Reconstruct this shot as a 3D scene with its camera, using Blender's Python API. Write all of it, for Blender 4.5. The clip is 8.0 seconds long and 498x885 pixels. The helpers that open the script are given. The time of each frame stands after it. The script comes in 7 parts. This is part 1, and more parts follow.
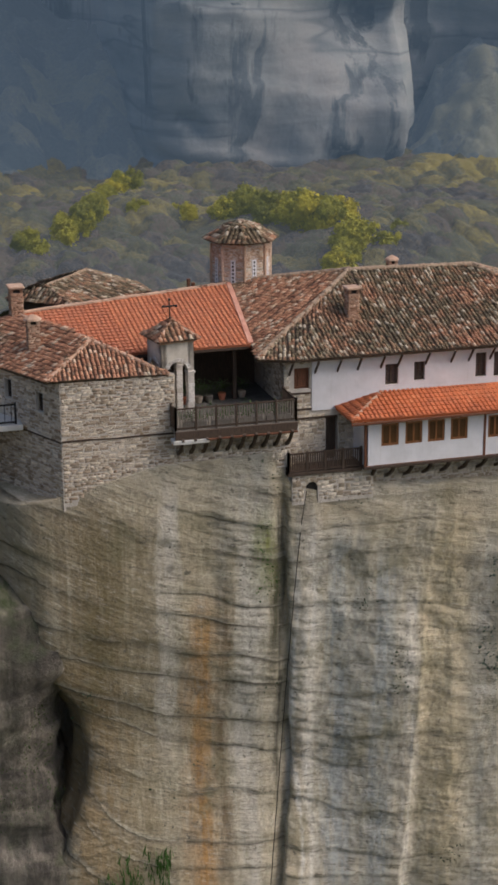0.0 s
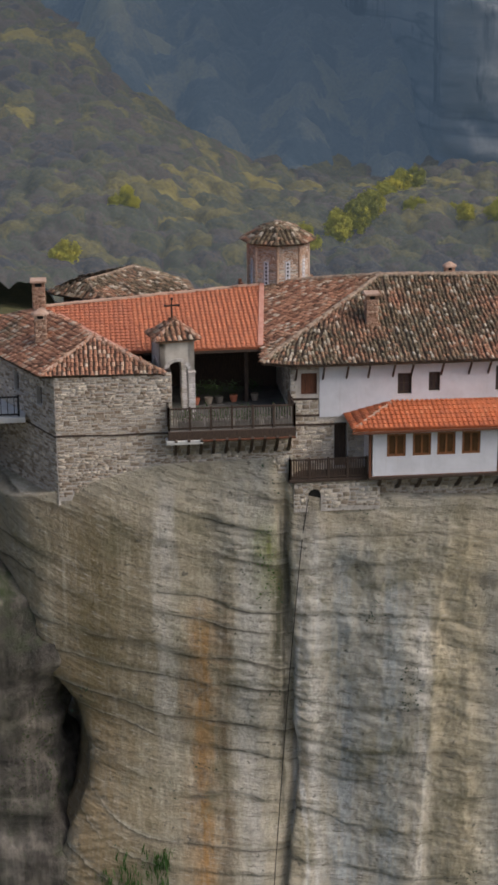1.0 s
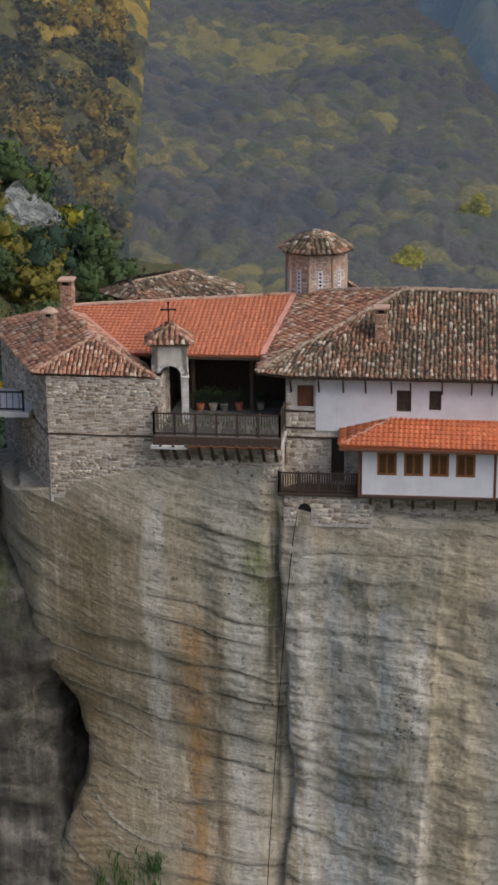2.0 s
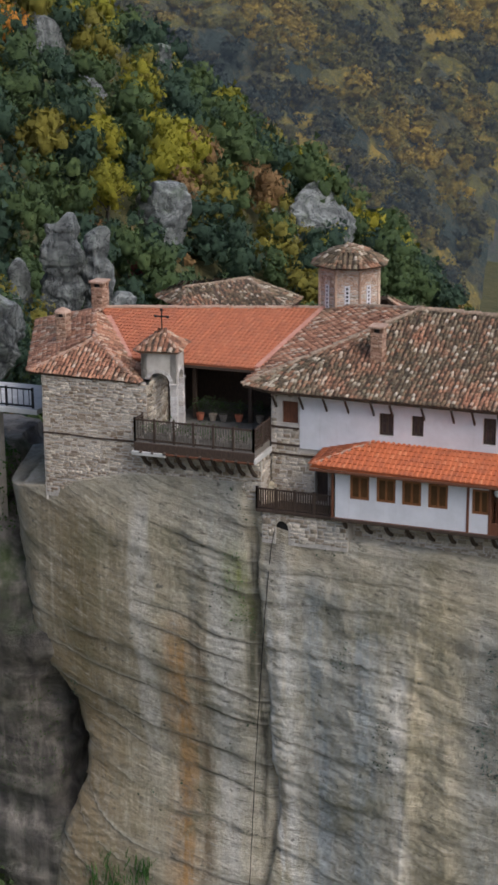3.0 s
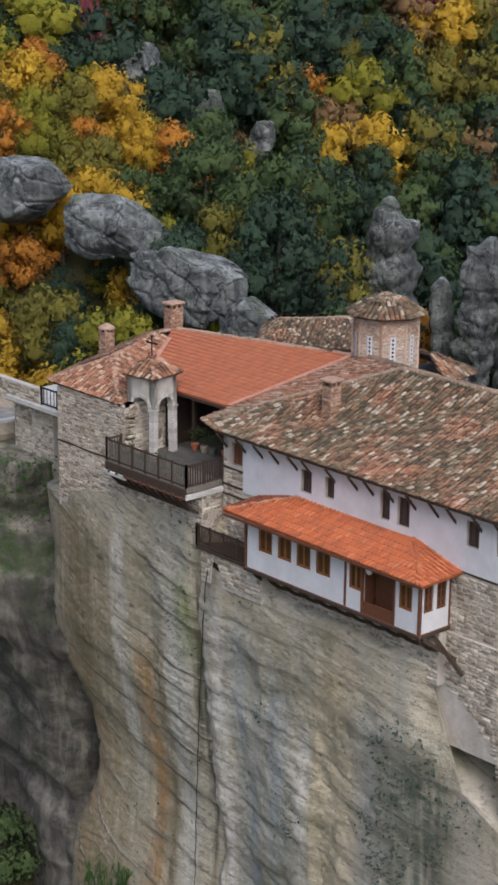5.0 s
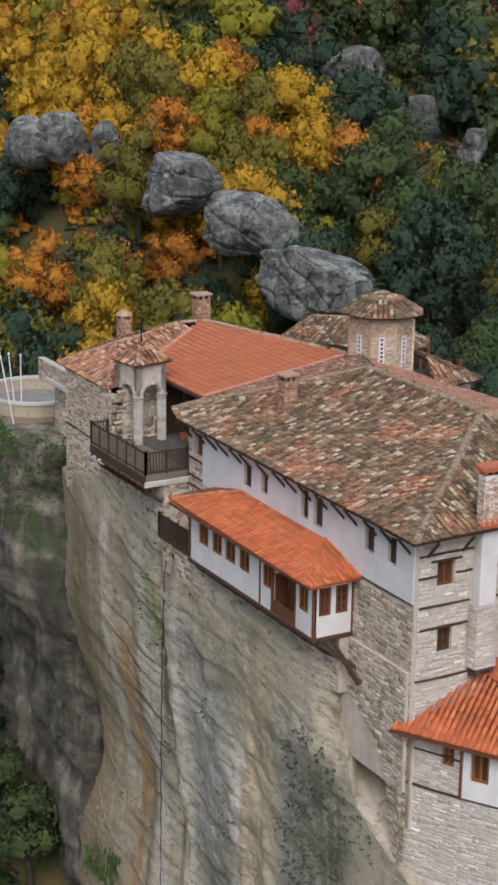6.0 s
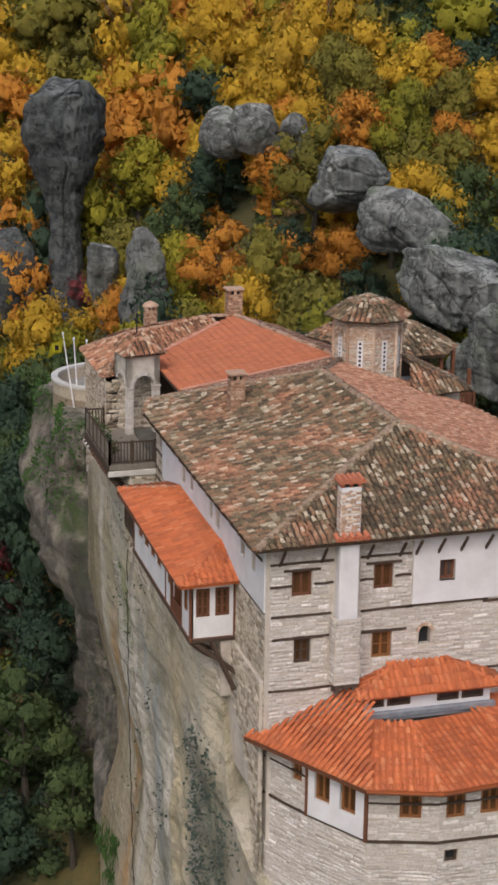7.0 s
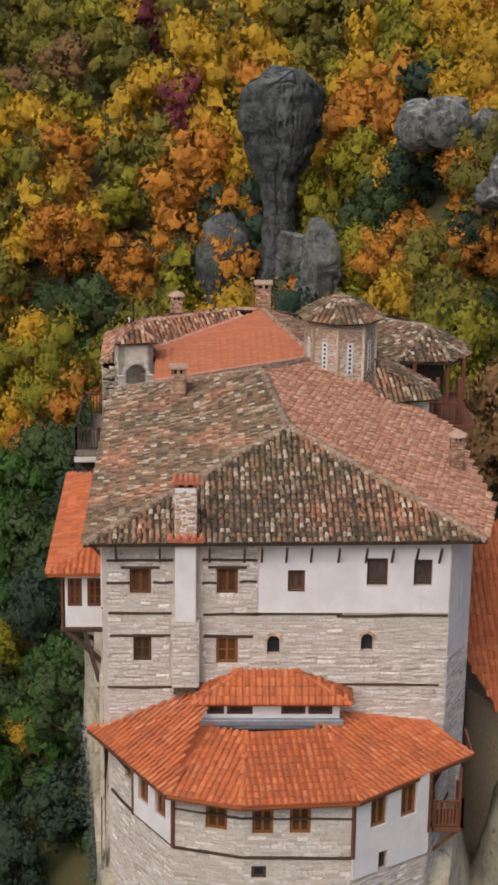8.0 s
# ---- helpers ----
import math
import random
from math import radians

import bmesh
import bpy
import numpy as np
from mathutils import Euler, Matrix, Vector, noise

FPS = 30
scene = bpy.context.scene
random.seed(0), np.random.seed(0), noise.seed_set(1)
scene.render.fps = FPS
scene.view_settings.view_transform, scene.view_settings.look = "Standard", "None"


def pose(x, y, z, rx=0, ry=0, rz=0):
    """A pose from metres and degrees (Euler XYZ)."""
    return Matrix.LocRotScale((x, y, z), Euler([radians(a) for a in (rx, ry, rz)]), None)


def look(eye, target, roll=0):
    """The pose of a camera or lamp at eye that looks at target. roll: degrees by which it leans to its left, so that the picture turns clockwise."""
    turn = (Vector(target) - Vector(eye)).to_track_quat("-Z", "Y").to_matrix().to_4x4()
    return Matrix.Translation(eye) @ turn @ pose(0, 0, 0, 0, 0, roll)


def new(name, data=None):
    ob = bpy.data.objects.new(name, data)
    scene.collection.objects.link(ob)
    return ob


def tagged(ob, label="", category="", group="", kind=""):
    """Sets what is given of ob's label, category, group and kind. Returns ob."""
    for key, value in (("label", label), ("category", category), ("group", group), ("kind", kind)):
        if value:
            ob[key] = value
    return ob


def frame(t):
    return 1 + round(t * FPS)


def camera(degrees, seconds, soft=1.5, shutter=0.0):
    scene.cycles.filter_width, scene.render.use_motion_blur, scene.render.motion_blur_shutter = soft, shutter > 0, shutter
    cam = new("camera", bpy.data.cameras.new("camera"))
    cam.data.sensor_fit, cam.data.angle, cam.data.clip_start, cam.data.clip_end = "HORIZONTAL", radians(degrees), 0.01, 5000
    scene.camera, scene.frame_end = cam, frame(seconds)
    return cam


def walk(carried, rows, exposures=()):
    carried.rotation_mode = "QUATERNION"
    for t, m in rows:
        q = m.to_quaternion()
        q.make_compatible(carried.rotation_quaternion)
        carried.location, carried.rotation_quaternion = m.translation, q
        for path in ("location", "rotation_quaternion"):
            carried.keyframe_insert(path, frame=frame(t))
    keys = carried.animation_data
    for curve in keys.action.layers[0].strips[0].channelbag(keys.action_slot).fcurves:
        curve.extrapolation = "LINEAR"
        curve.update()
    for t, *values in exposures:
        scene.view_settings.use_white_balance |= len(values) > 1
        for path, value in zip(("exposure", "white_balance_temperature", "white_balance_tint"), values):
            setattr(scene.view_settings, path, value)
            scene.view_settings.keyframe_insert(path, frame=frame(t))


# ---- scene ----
cam = camera(16.15, 8.0, soft=3.0)
# seconds, eye, target, roll
PATH = [
    (0, (-75.215, 40.462, 22.807), (-20.084, 24.813, 5.040), -0.45),
    (0.5, (-76.286, 33.998, 22.475), (-19.993, 23.138, 4.779), -0.58),
    (1, (-76.841, 27.123, 22.710), (-19.828, 21.332, 4.935), -0.57),
    (1.5, (-76.839, 18.874, 22.517), (-19.492, 19.137, 4.877), -0.58),
    (3, (-70.241, -8.405, 22.406), (-16.563, 12.135, 5.178), -0.47),
    (3.5, (-66.030, -16.993, 23.094), (-15.274, 9.944, 5.824), -0.22),
    (4, (-60.810, -24.867, 23.526), (-13.624, 7.961, 6.327), -0.05),
    (4.5, (-54.818, -32.069, 24.022), (-11.894, 6.117, 6.720), 0.26),
    (6, (-33.652, -47.746, 22.581), (-5.404, 2.492, 5.900), 0.80),
    (6.5, (-25.016, -51.742, 23.350), (-2.990, 1.378, 6.230), 0.68),
    (7, (-15.955, -54.558, 23.010), (-0.445, 0.806, 5.856), 0.74),
    (7.5, (-6.969, -56.184, 22.923), (2.099, 0.530, 5.567), 0.81),
    (8, (3.250, -56.648, 23.409), (5.026, 0.646, 5.684), 0.84),
]
walk(cam, [(t, look(eye, target, roll)) for t, eye, target, roll in PATH],
     exposures=[(0, -0.08, 6400, 11), (0.8, -0.16, 6250, 11), (1.7, -0.2, 6050, 11), (3.0, -0.18, 5800, 10), (4.5, -0.14, 5700, 10), (6.0, -0.16, 6000, 10), (8.0, -0.26, 6500, 12)])

# ---- daylight: overcast sky with a broad, weak sun from the south ----
SUN_EL, SUN_AZ = radians(50), radians(207)
world = bpy.data.worlds.new("world")
scene.world = world
world.use_nodes = True
wt = world.node_tree
sky = wt.nodes.new("ShaderNodeTexSky")
sky.sky_type = "NISHITA"
sky.sun_disc = False
sky.sun_elevation, sky.sun_rotation = SUN_EL, SUN_AZ
sky.air_density, sky.dust_density, sky.ozone_density = 1.0, 6.0, 0.8
wt.links.new(sky.outputs["Color"], wt.nodes["Background"].inputs["Color"])
wt.nodes["Background"].inputs["Strength"].default_value = 0.16
sun_data = bpy.data.lights.new("sun", "SUN")
sun_data.energy, sun_data.angle, sun_data.color = 0.9, radians(40), (1.0, 0.94, 0.86)
sun = new("sun", sun_data)
sun.matrix_world = look((math.sin(SUN_AZ) * 90, math.cos(SUN_AZ) * 90, 90 * math.tan(SUN_EL)), (0, 0, 0))


# ---- materials ----
class Mat:
    """A node material with a few short cuts."""

    def __init__(self, name, rough=0.85, metal=0.0):
        self.m = bpy.data.materials.new(name)
        self.m.use_nodes = True
        self.t = self.m.node_tree
        self.b = self.t.nodes["Principled BSDF"]
        self.b.inputs["Roughness"].default_value = rough
        self.b.inputs["Metallic"].default_value = metal
        self.co = self.t.nodes.new("ShaderNodeNewGeometry").outputs["Position"]

    def put(self, sock, v):
        if isinstance(v, bpy.types.NodeSocket):
            self.t.links.new(v, sock)
        else:
            sock.default_value = v

    def scaled(self, sx, sy, sz, vec=None, rot=(0, 0, 0)):
        n = self.t.nodes.new("ShaderNodeMapping")
        self.put(n.inputs["Vector"], vec or self.co)
        n.inputs["Scale"].default_value = (sx, sy, sz)
        n.inputs["Rotation"].default_value = rot
        return n.outputs["Vector"]

    def noise(self, scale, detail=4.0, rough=0.55, vec=None, warp=0.0):
        n = self.t.nodes.new("ShaderNodeTexNoise")
        self.put(n.inputs["Vector"], vec or self.co)
        n.inputs["Scale"].default_value, n.inputs["Detail"].default_value = scale, detail
        n.inputs["Roughness"].default_value, n.inputs["Distortion"].default_value = rough, warp
        return n.outputs["Fac"]

    def voronoi(self, scale, vec=None, feature="F1", out="Distance"):
        n = self.t.nodes.new("ShaderNodeTexVoronoi")
        n.feature = feature
        self.put(n.inputs["Vector"], vec or self.co)
        n.inputs["Scale"].default_value = scale
        return n.outputs[out]

    def ramp(self, fac, stops):
        n = self.t.nodes.new("ShaderNodeValToRGB")
        self.put(n.inputs["Fac"], fac)
        e = n.color_ramp.elements
        while len(e) < len(stops):
            e.new(0.5)
        for el, (p, c) in zip(e, stops):
            el.position = p
            el.color = (*c, 1) if isinstance(c, tuple) else (c, c, c, 1)
        return n.outputs["Color"]

    def math(self, op, a, b=0.0, clamp=False):
        n = self.t.nodes.new("ShaderNodeMath")
        n.operation, n.use_clamp = op, clamp
        self.put(n.inputs[0], a)
        self.put(n.inputs[1], b)
        return n.outputs[0]

    def mix(self, fac, a, b, mode="MIX"):
        n = self.t.nodes.new("ShaderNodeMix")
        n.data_type, n.blend_type = "RGBA", mode
        self.put(n.inputs[0], fac)
        for i, v in ((6, a), (7, b)):
            self.put(n.inputs[i], (*v, 1) if isinstance(v, tuple) else v)
        return n.outputs[2]

    def random(self):
        """One number for each piece, be it an object or an island of a joined mesh."""
        o = self.t.nodes.new("ShaderNodeObjectInfo").outputs["Random"]
        g = self.t.nodes.new("ShaderNodeNewGeometry").outputs["Random Per Island"]
        return self.math("FRACT", self.math("ADD", o, g))

    def color(self, v):
        self.put(self.b.inputs["Base Color"], (*v, 1) if isinstance(v, tuple) else v)
        return self

    def rough(self, v):
        self.put(self.b.inputs["Roughness"], v)
        return self

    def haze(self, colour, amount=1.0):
        """Air haze before a far backdrop, put into the surface as a faint glow."""
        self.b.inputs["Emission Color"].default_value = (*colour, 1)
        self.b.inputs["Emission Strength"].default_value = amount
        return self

    def bump(self, height, strength=0.5, dist=0.05):
        n = self.t.nodes.new("ShaderNodeBump")
        n.inputs["Strength"].default_value, n.inputs["Distance"].default_value = strength, dist
        self.put(n.inputs["Height"], height)
        self.t.links.new(n.outputs["Normal"], self.b.inputs["Normal"])
        return self


def mat_old_tile(name="old_clay_tile", shift=0.0, worn=1.0):
    k = Mat(name, 0.9)
    r = k.random()
    c = k.ramp(r, [(0.0, (0.075, 0.06, 0.038)), (0.25, (0.14, 0.105, 0.064)), (0.5, (0.20, 0.145, 0.085)), (0.72, (0.33, 0.17, 0.10)), (0.86, (0.28, 0.24, 0.16)), (0.96, (0.58, 0.50, 0.39))])
    red = k.ramp(r, [(0.0, (0.20, 0.085, 0.05)), (0.45, (0.46, 0.20, 0.115)), (0.85, (0.60, 0.31, 0.19)), (1.0, (0.66, 0.53, 0.40))])
    patch = k.ramp(k.noise(0.45, 3), [(0.5 - shift, 0.0), (0.68 - shift, 0.85)])
    c = k.mix(patch, c, red)
    if worn < 1:
        c = k.mix(0.6, c, k.ramp(r, [(0.0, (0.50, 0.21, 0.12)), (1.0, (0.80, 0.45, 0.31))]))
    lichen = k.ramp(k.noise(3.0, 5, 0.7), [(0.54, 0.0), (0.68, 0.6 * worn)])
    c = k.mix(lichen, c, (0.29, 0.245, 0.17))
    dark = k.ramp(k.noise(9.0, 4, 0.7), [(0.38, 0.45 * worn), (0.56, 0.0)])
    c = k.mix(dark, c, (0.07, 0.055, 0.04))
    return k.color(c).bump(k.noise(25, 4), 0.5, 0.03).m


def mat_new_tile(name="new_clay_tile", dull=0.0):
    k = Mat(name, 0.78)
    r = k.random()
    c = k.ramp(r, [(0.0, (0.40, 0.105, 0.038)), (0.5, (0.53, 0.145, 0.05)), (0.85, (0.58, 0.165, 0.06)), (1.0, (0.60, 0.22, 0.095))])
    c = k.mix(k.ramp(k.noise(1.3, 5, 0.65), [(0.45, 0.0), (0.75, 0.6)]), c, (0.26, 0.09, 0.05))
    c = k.mix(k.ramp(k.noise(7, 5, 0.7), [(0.62, 0.0), (0.75, 0.28)]), c, (0.5, 0.33, 0.23))
    c = k.mix(dull, c, (0.40, 0.165, 0.095))
    return k.color(c).bump(k.noise(30, 3), 0.25, 0.02).m


def mat_stone(name, lo, mid, hi):
    k = Mat(name, 0.92)
    r = k.random()
    c = k.ramp(r, [(0.0, lo), (0.45, mid), (0.9, hi), (1.0, tuple(min(1, v * 1.25) for v in hi))])
    c = k.mix(k.ramp(k.noise(0.5, 4), [(0.48, 0.0), (0.75, 0.35)]), c, tuple(v * 0.7 for v in mid))
    c = k.mix(k.ramp(k.noise(9, 5, 0.7), [(0.36, 0.5), (0.5, 0.0)]), c, tuple(v * 0.55 for v in lo))
    return k.color(c).bump(k.noise(18, 6, 0.7), 0.6, 0.05).m


def mat_mortar():
    k = Mat("lime_mortar", 0.95)
    c = k.ramp(k.noise(2.0, 6, 0.7), [(0.3, (0.42, 0.375, 0.325)), (0.7, (0.63, 0.585, 0.53))])
    return k.color(c).bump(k.noise(20, 5, 0.7), 0.7, 0.04).m


def mat_plaster():
    k = Mat("white_limewash", 0.9)
    c = k.ramp(k.noise(0.9, 6, 0.65), [(0.3, (0.61, 0.61, 0.635)), (0.65, (0.735, 0.735, 0.77))])
    drip = k.ramp(k.noise(1.0, 5, 0.7, k.scaled(5, 5, 0.5)), [(0.58, 0.0), (0.8, 0.35)])
    c = k.mix(drip, c, (0.45, 0.42, 0.39))
    return k.color(c).bump(k.noise(9, 5), 0.25, 0.03).m


def mat_wood(name, a, b, rough=0.75):
    k = Mat(name, rough)
    c = k.ramp(k.noise(4.0, 5, 0.6, k.scaled(6, 6, 1.0)), [(0.3, a), (0.7, b)])
    return k.color(c).bump(k.noise(30, 3), 0.3, 0.01).m


def mat_plain(name, a, b, scale=4.0, rough=0.8, metal=0.0, bump=0.2):
    k = Mat(name, rough, metal)
    return k.color(k.ramp(k.noise(scale, 5, 0.6), [(0.3, a), (0.7, b)])).bump(k.noise(scale * 5, 4), bump, 0.02).m


def mat_glass():
    k = Mat("dark_window_glass", 0.12)
    c = k.ramp(k.noise(2.0, 2), [(0.3, (0.012, 0.014, 0.016)), (0.7, (0.04, 0.042, 0.045))])
    return k.color(c).m


def mat_cliff():
    """Conglomerate: dipping beds, rain streaks down the face, rust and moss."""
    k = Mat("conglomerate_cliff", 0.93)
    sep = k.t.nodes.new("ShaderNodeSeparateXYZ")
    k.put(sep.inputs[0], k.co)
    X, Y, Z = sep.outputs
    bend = k.math("MAXIMUM", k.math("SUBTRACT", Y, 20.0), 0.0)
    bed_z = k.math("SUBTRACT", k.math("SUBTRACT", Z, k.math("MULTIPLY", Y, 0.17)), k.math("MULTIPLY", k.math("MULTIPLY", bend, bend), 0.025))

    def bed_vec(f, fz):
        n = k.t.nodes.new("ShaderNodeCombineXYZ")
        for i, v in enumerate((k.math("MULTIPLY", X, f), k.math("MULTIPLY", Y, f), k.math("MULTIPLY", bed_z, fz))):
            k.put(n.inputs[i], v)
        return n.outputs[0]

    beds = k.noise(1.0, 6, 0.62, bed_vec(0.10, 0.75), 0.5)
    c = k.ramp(beds, [(0.28, (0.34, 0.30, 0.22)), (0.42, (0.45, 0.40, 0.30)), (0.56, (0.55, 0.495, 0.38)), (0.74, (0.65, 0.60, 0.49))])
    fine = k.noise(1.0, 7, 0.72, bed_vec(0.40, 2.4), 0.35)
    c = k.mix(k.ramp(fine, [(0.34, 0.6), (0.41, 0.0)]), c, (0.155, 0.135, 0.105))
    lay = k.t.nodes.new("ShaderNodeAttribute")
    lay.attribute_name = "layer"
    step = k.math("FRACT", k.math("ADD", lay.outputs["Fac"], k.math("MULTIPLY", k.noise(1.2, 3), 0.06)))
    torn = k.ramp(k.noise(0.24, 5, 0.65), [(0.42, 0.0), (0.56, 1.0)])
    torn = k.math("MULTIPLY", torn, k.math("ADD", 0.4, k.math("MULTIPLY", k.math("MULTIPLY", k.math("SUBTRACT", Y, 15.5), 0.25, True), 0.6)))
    # dark bed joints with the shade under each ledge painted in
    joint_shade = k.math("MULTIPLY", k.ramp(step, [(0.86, 0.0), (0.945, 0.7), (0.975, 0.98), (0.998, 0.0)]), torn)
    warm = k.ramp(k.noise(1.0, 4, 0.6, k.scaled(0.22, 0.22, 0.04), 0.2), [(0.50, 0.0), (0.70, 0.6)])
    c = k.mix(warm, c, (0.44, 0.335, 0.195))
    grey = k.ramp(k.noise(1.0, 5, 0.65, k.scaled(0.35, 0.35, 0.03)), [(0.50, 0.0), (0.66, 0.65)])
    c = k.mix(grey, c, (0.31, 0.32, 0.305))
    wob = k.math("MULTIPLY", k.math("SUBTRACT", k.noise(1.0, 5, 0.6, k.scaled(0.6, 0.6, 0.10)), 0.5), 2.0)
    yw = k.math("ADD", Y, wob)
    thin = k.noise(1.0, 4, 0.6, k.scaled(3.5, 3.5, 0.08))
    broken = k.noise(0.5, 5, 0.7)

    def streak(c, y0, w, colour, amount, z_top, z_low):
        m = k.ramp(k.math("DIVIDE", k.math("ABSOLUTE", k.math("SUBTRACT", yw, y0)), w), [(0.15, amount), (1.0, 0.0)])
        m = k.math("MULTIPLY", m, k.ramp(k.math("ADD", k.math("MULTIPLY", thin, 0.7), k.math("MULTIPLY", broken, 0.4)), [(0.38, 0.25), (0.6, 1.0)]))
        span = k.math("MULTIPLY", k.math("MULTIPLY", k.math("SUBTRACT", z_top, Z), 0.5, True), k.math("MULTIPLY", k.math("SUBTRACT", Z, z_low), 0.25, True))
        return k.mix(k.math("MULTIPLY", m, span), c, colour)

    c = streak(c, 27.5, 5.0, (0.26, 0.205, 0.125), 0.85, -1.5, -60)
    c = streak(c, 25.0, 5.5, (0.20, 0.16, 0.085), 0.6, -3, -60)
    c = streak(c, 21.75, 1.3, (0.42, 0.235, 0.085), 0.95, -8, -40)
    c = streak(c, 20.6, 0.5, (0.17, 0.12, 0.07), 0.85, -7, -26)
    c = streak(c, 23.4, 0.5, (0.62, 0.59, 0.53), 0.9, -2, -18)
    c = streak(c, 19.4, 0.9, (0.57, 0.55, 0.50), 0.7, -5, -30)
    c = streak(c, 16.3, 0.63, (0.66, 0.64, 0.59), 0.95, -4, -40)
    c = streak(c, 14.9, 1.5, (0.33, 0.36, 0.365), 0.9, -5, -60)
    c = streak(c, 10.9, 0.60, (0.64, 0.62, 0.57), 0.95, -8, -40)
    c = streak(c, 12.6, 1.6, (0.29, 0.32, 0.325), 0.9, -6, -60)
    c = streak(c, 7.4, 1.6, (0.33, 0.345, 0.335), 0.8, -6, -60)
    # shadow line of the cleft, painted along its hollow
    c = streak(c, 17.75, 0.22, (0.07, 0.065, 0.05), 0.9, -3, -22)
    c = streak(c, 27.3, 2.4, (0.30, 0.22, 0.12), 0.8, -10, -40)
    c = streak(c, 26.9, 1.5, (0.16, 0.125, 0.06), 0.85, -3.5, -16)
    c = streak(c, 18.2, 0.6, (0.075, 0.075, 0.045), 0.9, -5.5, -15)
    c = streak(c, 18.65, 0.95, (0.20, 0.225, 0.04), 1.0, -4.0, -9.5)
    # wet streak, made near black to carry on the arch's inner shade
    c = streak(c, 16.45, 0.42, (0.05, 0.045, 0.035), 1.0, -2.4, -7.0)
    c = streak(c, 4.5, 2.6, (0.11, 0.13, 0.10), 0.9, -7, -18)
    c = streak(c, 1.5, 1.8, (0.50, 0.455, 0.38), 0.9, -3, -40)
    c = streak(c, 17.0, 0.24, (0.68, 0.66, 0.61), 0.95, -6, -40)
    c = streak(c, 9.0, 2.2, (0.55, 0.46, 0.28), 0.5, -5, -40)
    c = k.mix(joint_shade, c, (0.085, 0.075, 0.058))
    # pale lips: the light on the ledge edges, put into the colour
    c = k.mix(k.math("MULTIPLY", k.ramp(step, [(0.0, 0.5), (0.16, 0.0)]), torn), c, (0.66, 0.62, 0.53))
    dash = k.noise(1.0, 5, 0.7, bed_vec(1.3, 6.0), 0.3)
    c = k.mix(k.ramp(dash, [(0.34, 0.75), (0.43, 0.0)]), c, (0.14, 0.125, 0.095))
    c = k.mix(k.ramp(dash, [(0.58, 0.0), (0.70, 0.55)]), c, (0.66, 0.63, 0.55))
    mottle = k.noise(0.8, 7, 0.7)
    c = k.mix(k.ramp(mottle, [(0.36, 0.5), (0.46, 0.0)]), c, (0.18, 0.165, 0.13))
    c = k.mix(k.ramp(mottle, [(0.56, 0.0), (0.72, 0.35)]), c, (0.60, 0.575, 0.51))
    moss = k.ramp(k.noise(0.4, 7, 0.72), [(0.50, 0.0), (0.64, 0.6)])
    c = k.mix(moss, c, (0.17, 0.155, 0.085))
    dots = k.ramp(k.noise(2.6, 4, 0.6), [(0.64, 0.0), (0.70, 0.75)])
    c = k.mix(dots, c, (0.10, 0.095, 0.08))
    peb = k.voronoi(3.2)
    c = k.mix(k.ramp(peb, [(0.05, 0.22), (0.3, 0.0)]), c, (0.18, 0.165, 0.14))
    h = k.math("ADD", k.math("MULTIPLY", fine, 0.8), k.math("ADD", k.noise(1.1, 8, 0.7), k.math("MULTIPLY", peb, 0.12)))
    return k.color(c).bump(h, 0.85, 0.20).m


def mat_grey_rock(name="grey_rock", dark=(0.07, 0.078, 0.085), light=(0.27, 0.285, 0.29), scale=1.0, green=0.6, streaks=0.5):
    k = Mat(name, 0.93)
    beds = k.noise(1.0 * scale, 8, 0.72, k.scaled(0.35, 0.35, 1.0), 0.6)
    c = k.ramp(beds, [(0.3, dark), (0.5, tuple(a * 0.6 + b * 0.4 for a, b in zip(dark, light))), (0.7, light)])
    wash = k.ramp(k.noise(1.0 * scale, 5, 0.6, k.scaled(0.9, 0.9, 0.07)), [(0.48, 0.0), (0.66, streaks)])
    c = k.mix(wash, c, tuple(min(1, v * 1.55) for v in light))
    stain = k.ramp(k.noise(1.0 * scale, 5, 0.6, k.scaled(0.6, 0.6, 0.09), 0.4), [(0.52, 0.0), (0.66, 0.75)])
    c = k.mix(stain, c, dark)
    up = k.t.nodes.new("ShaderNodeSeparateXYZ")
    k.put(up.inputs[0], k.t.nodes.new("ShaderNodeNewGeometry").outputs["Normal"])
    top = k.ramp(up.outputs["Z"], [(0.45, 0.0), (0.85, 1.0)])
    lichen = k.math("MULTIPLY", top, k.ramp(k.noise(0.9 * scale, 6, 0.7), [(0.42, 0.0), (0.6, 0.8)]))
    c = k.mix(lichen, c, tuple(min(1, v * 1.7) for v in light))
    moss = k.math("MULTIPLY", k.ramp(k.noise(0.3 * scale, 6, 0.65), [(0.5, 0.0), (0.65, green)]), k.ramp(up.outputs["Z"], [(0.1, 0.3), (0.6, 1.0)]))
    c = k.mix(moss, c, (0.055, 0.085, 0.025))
    line = k.math("ABSOLUTE", k.math("SUBTRACT", k.noise(0.5 * scale, 4, 0.6, None, 0.8), 0.5))
    c = k.mix(k.ramp(line, [(0.0, 0.9 if scale > 0.9 else 0.0), (0.03, 0.0)]), c, tuple(v * 0.5 for v in dark))
    return k.color(c).bump(k.noise(1.3 * scale, 9, 0.75), 0.9, 0.5 / scale).m


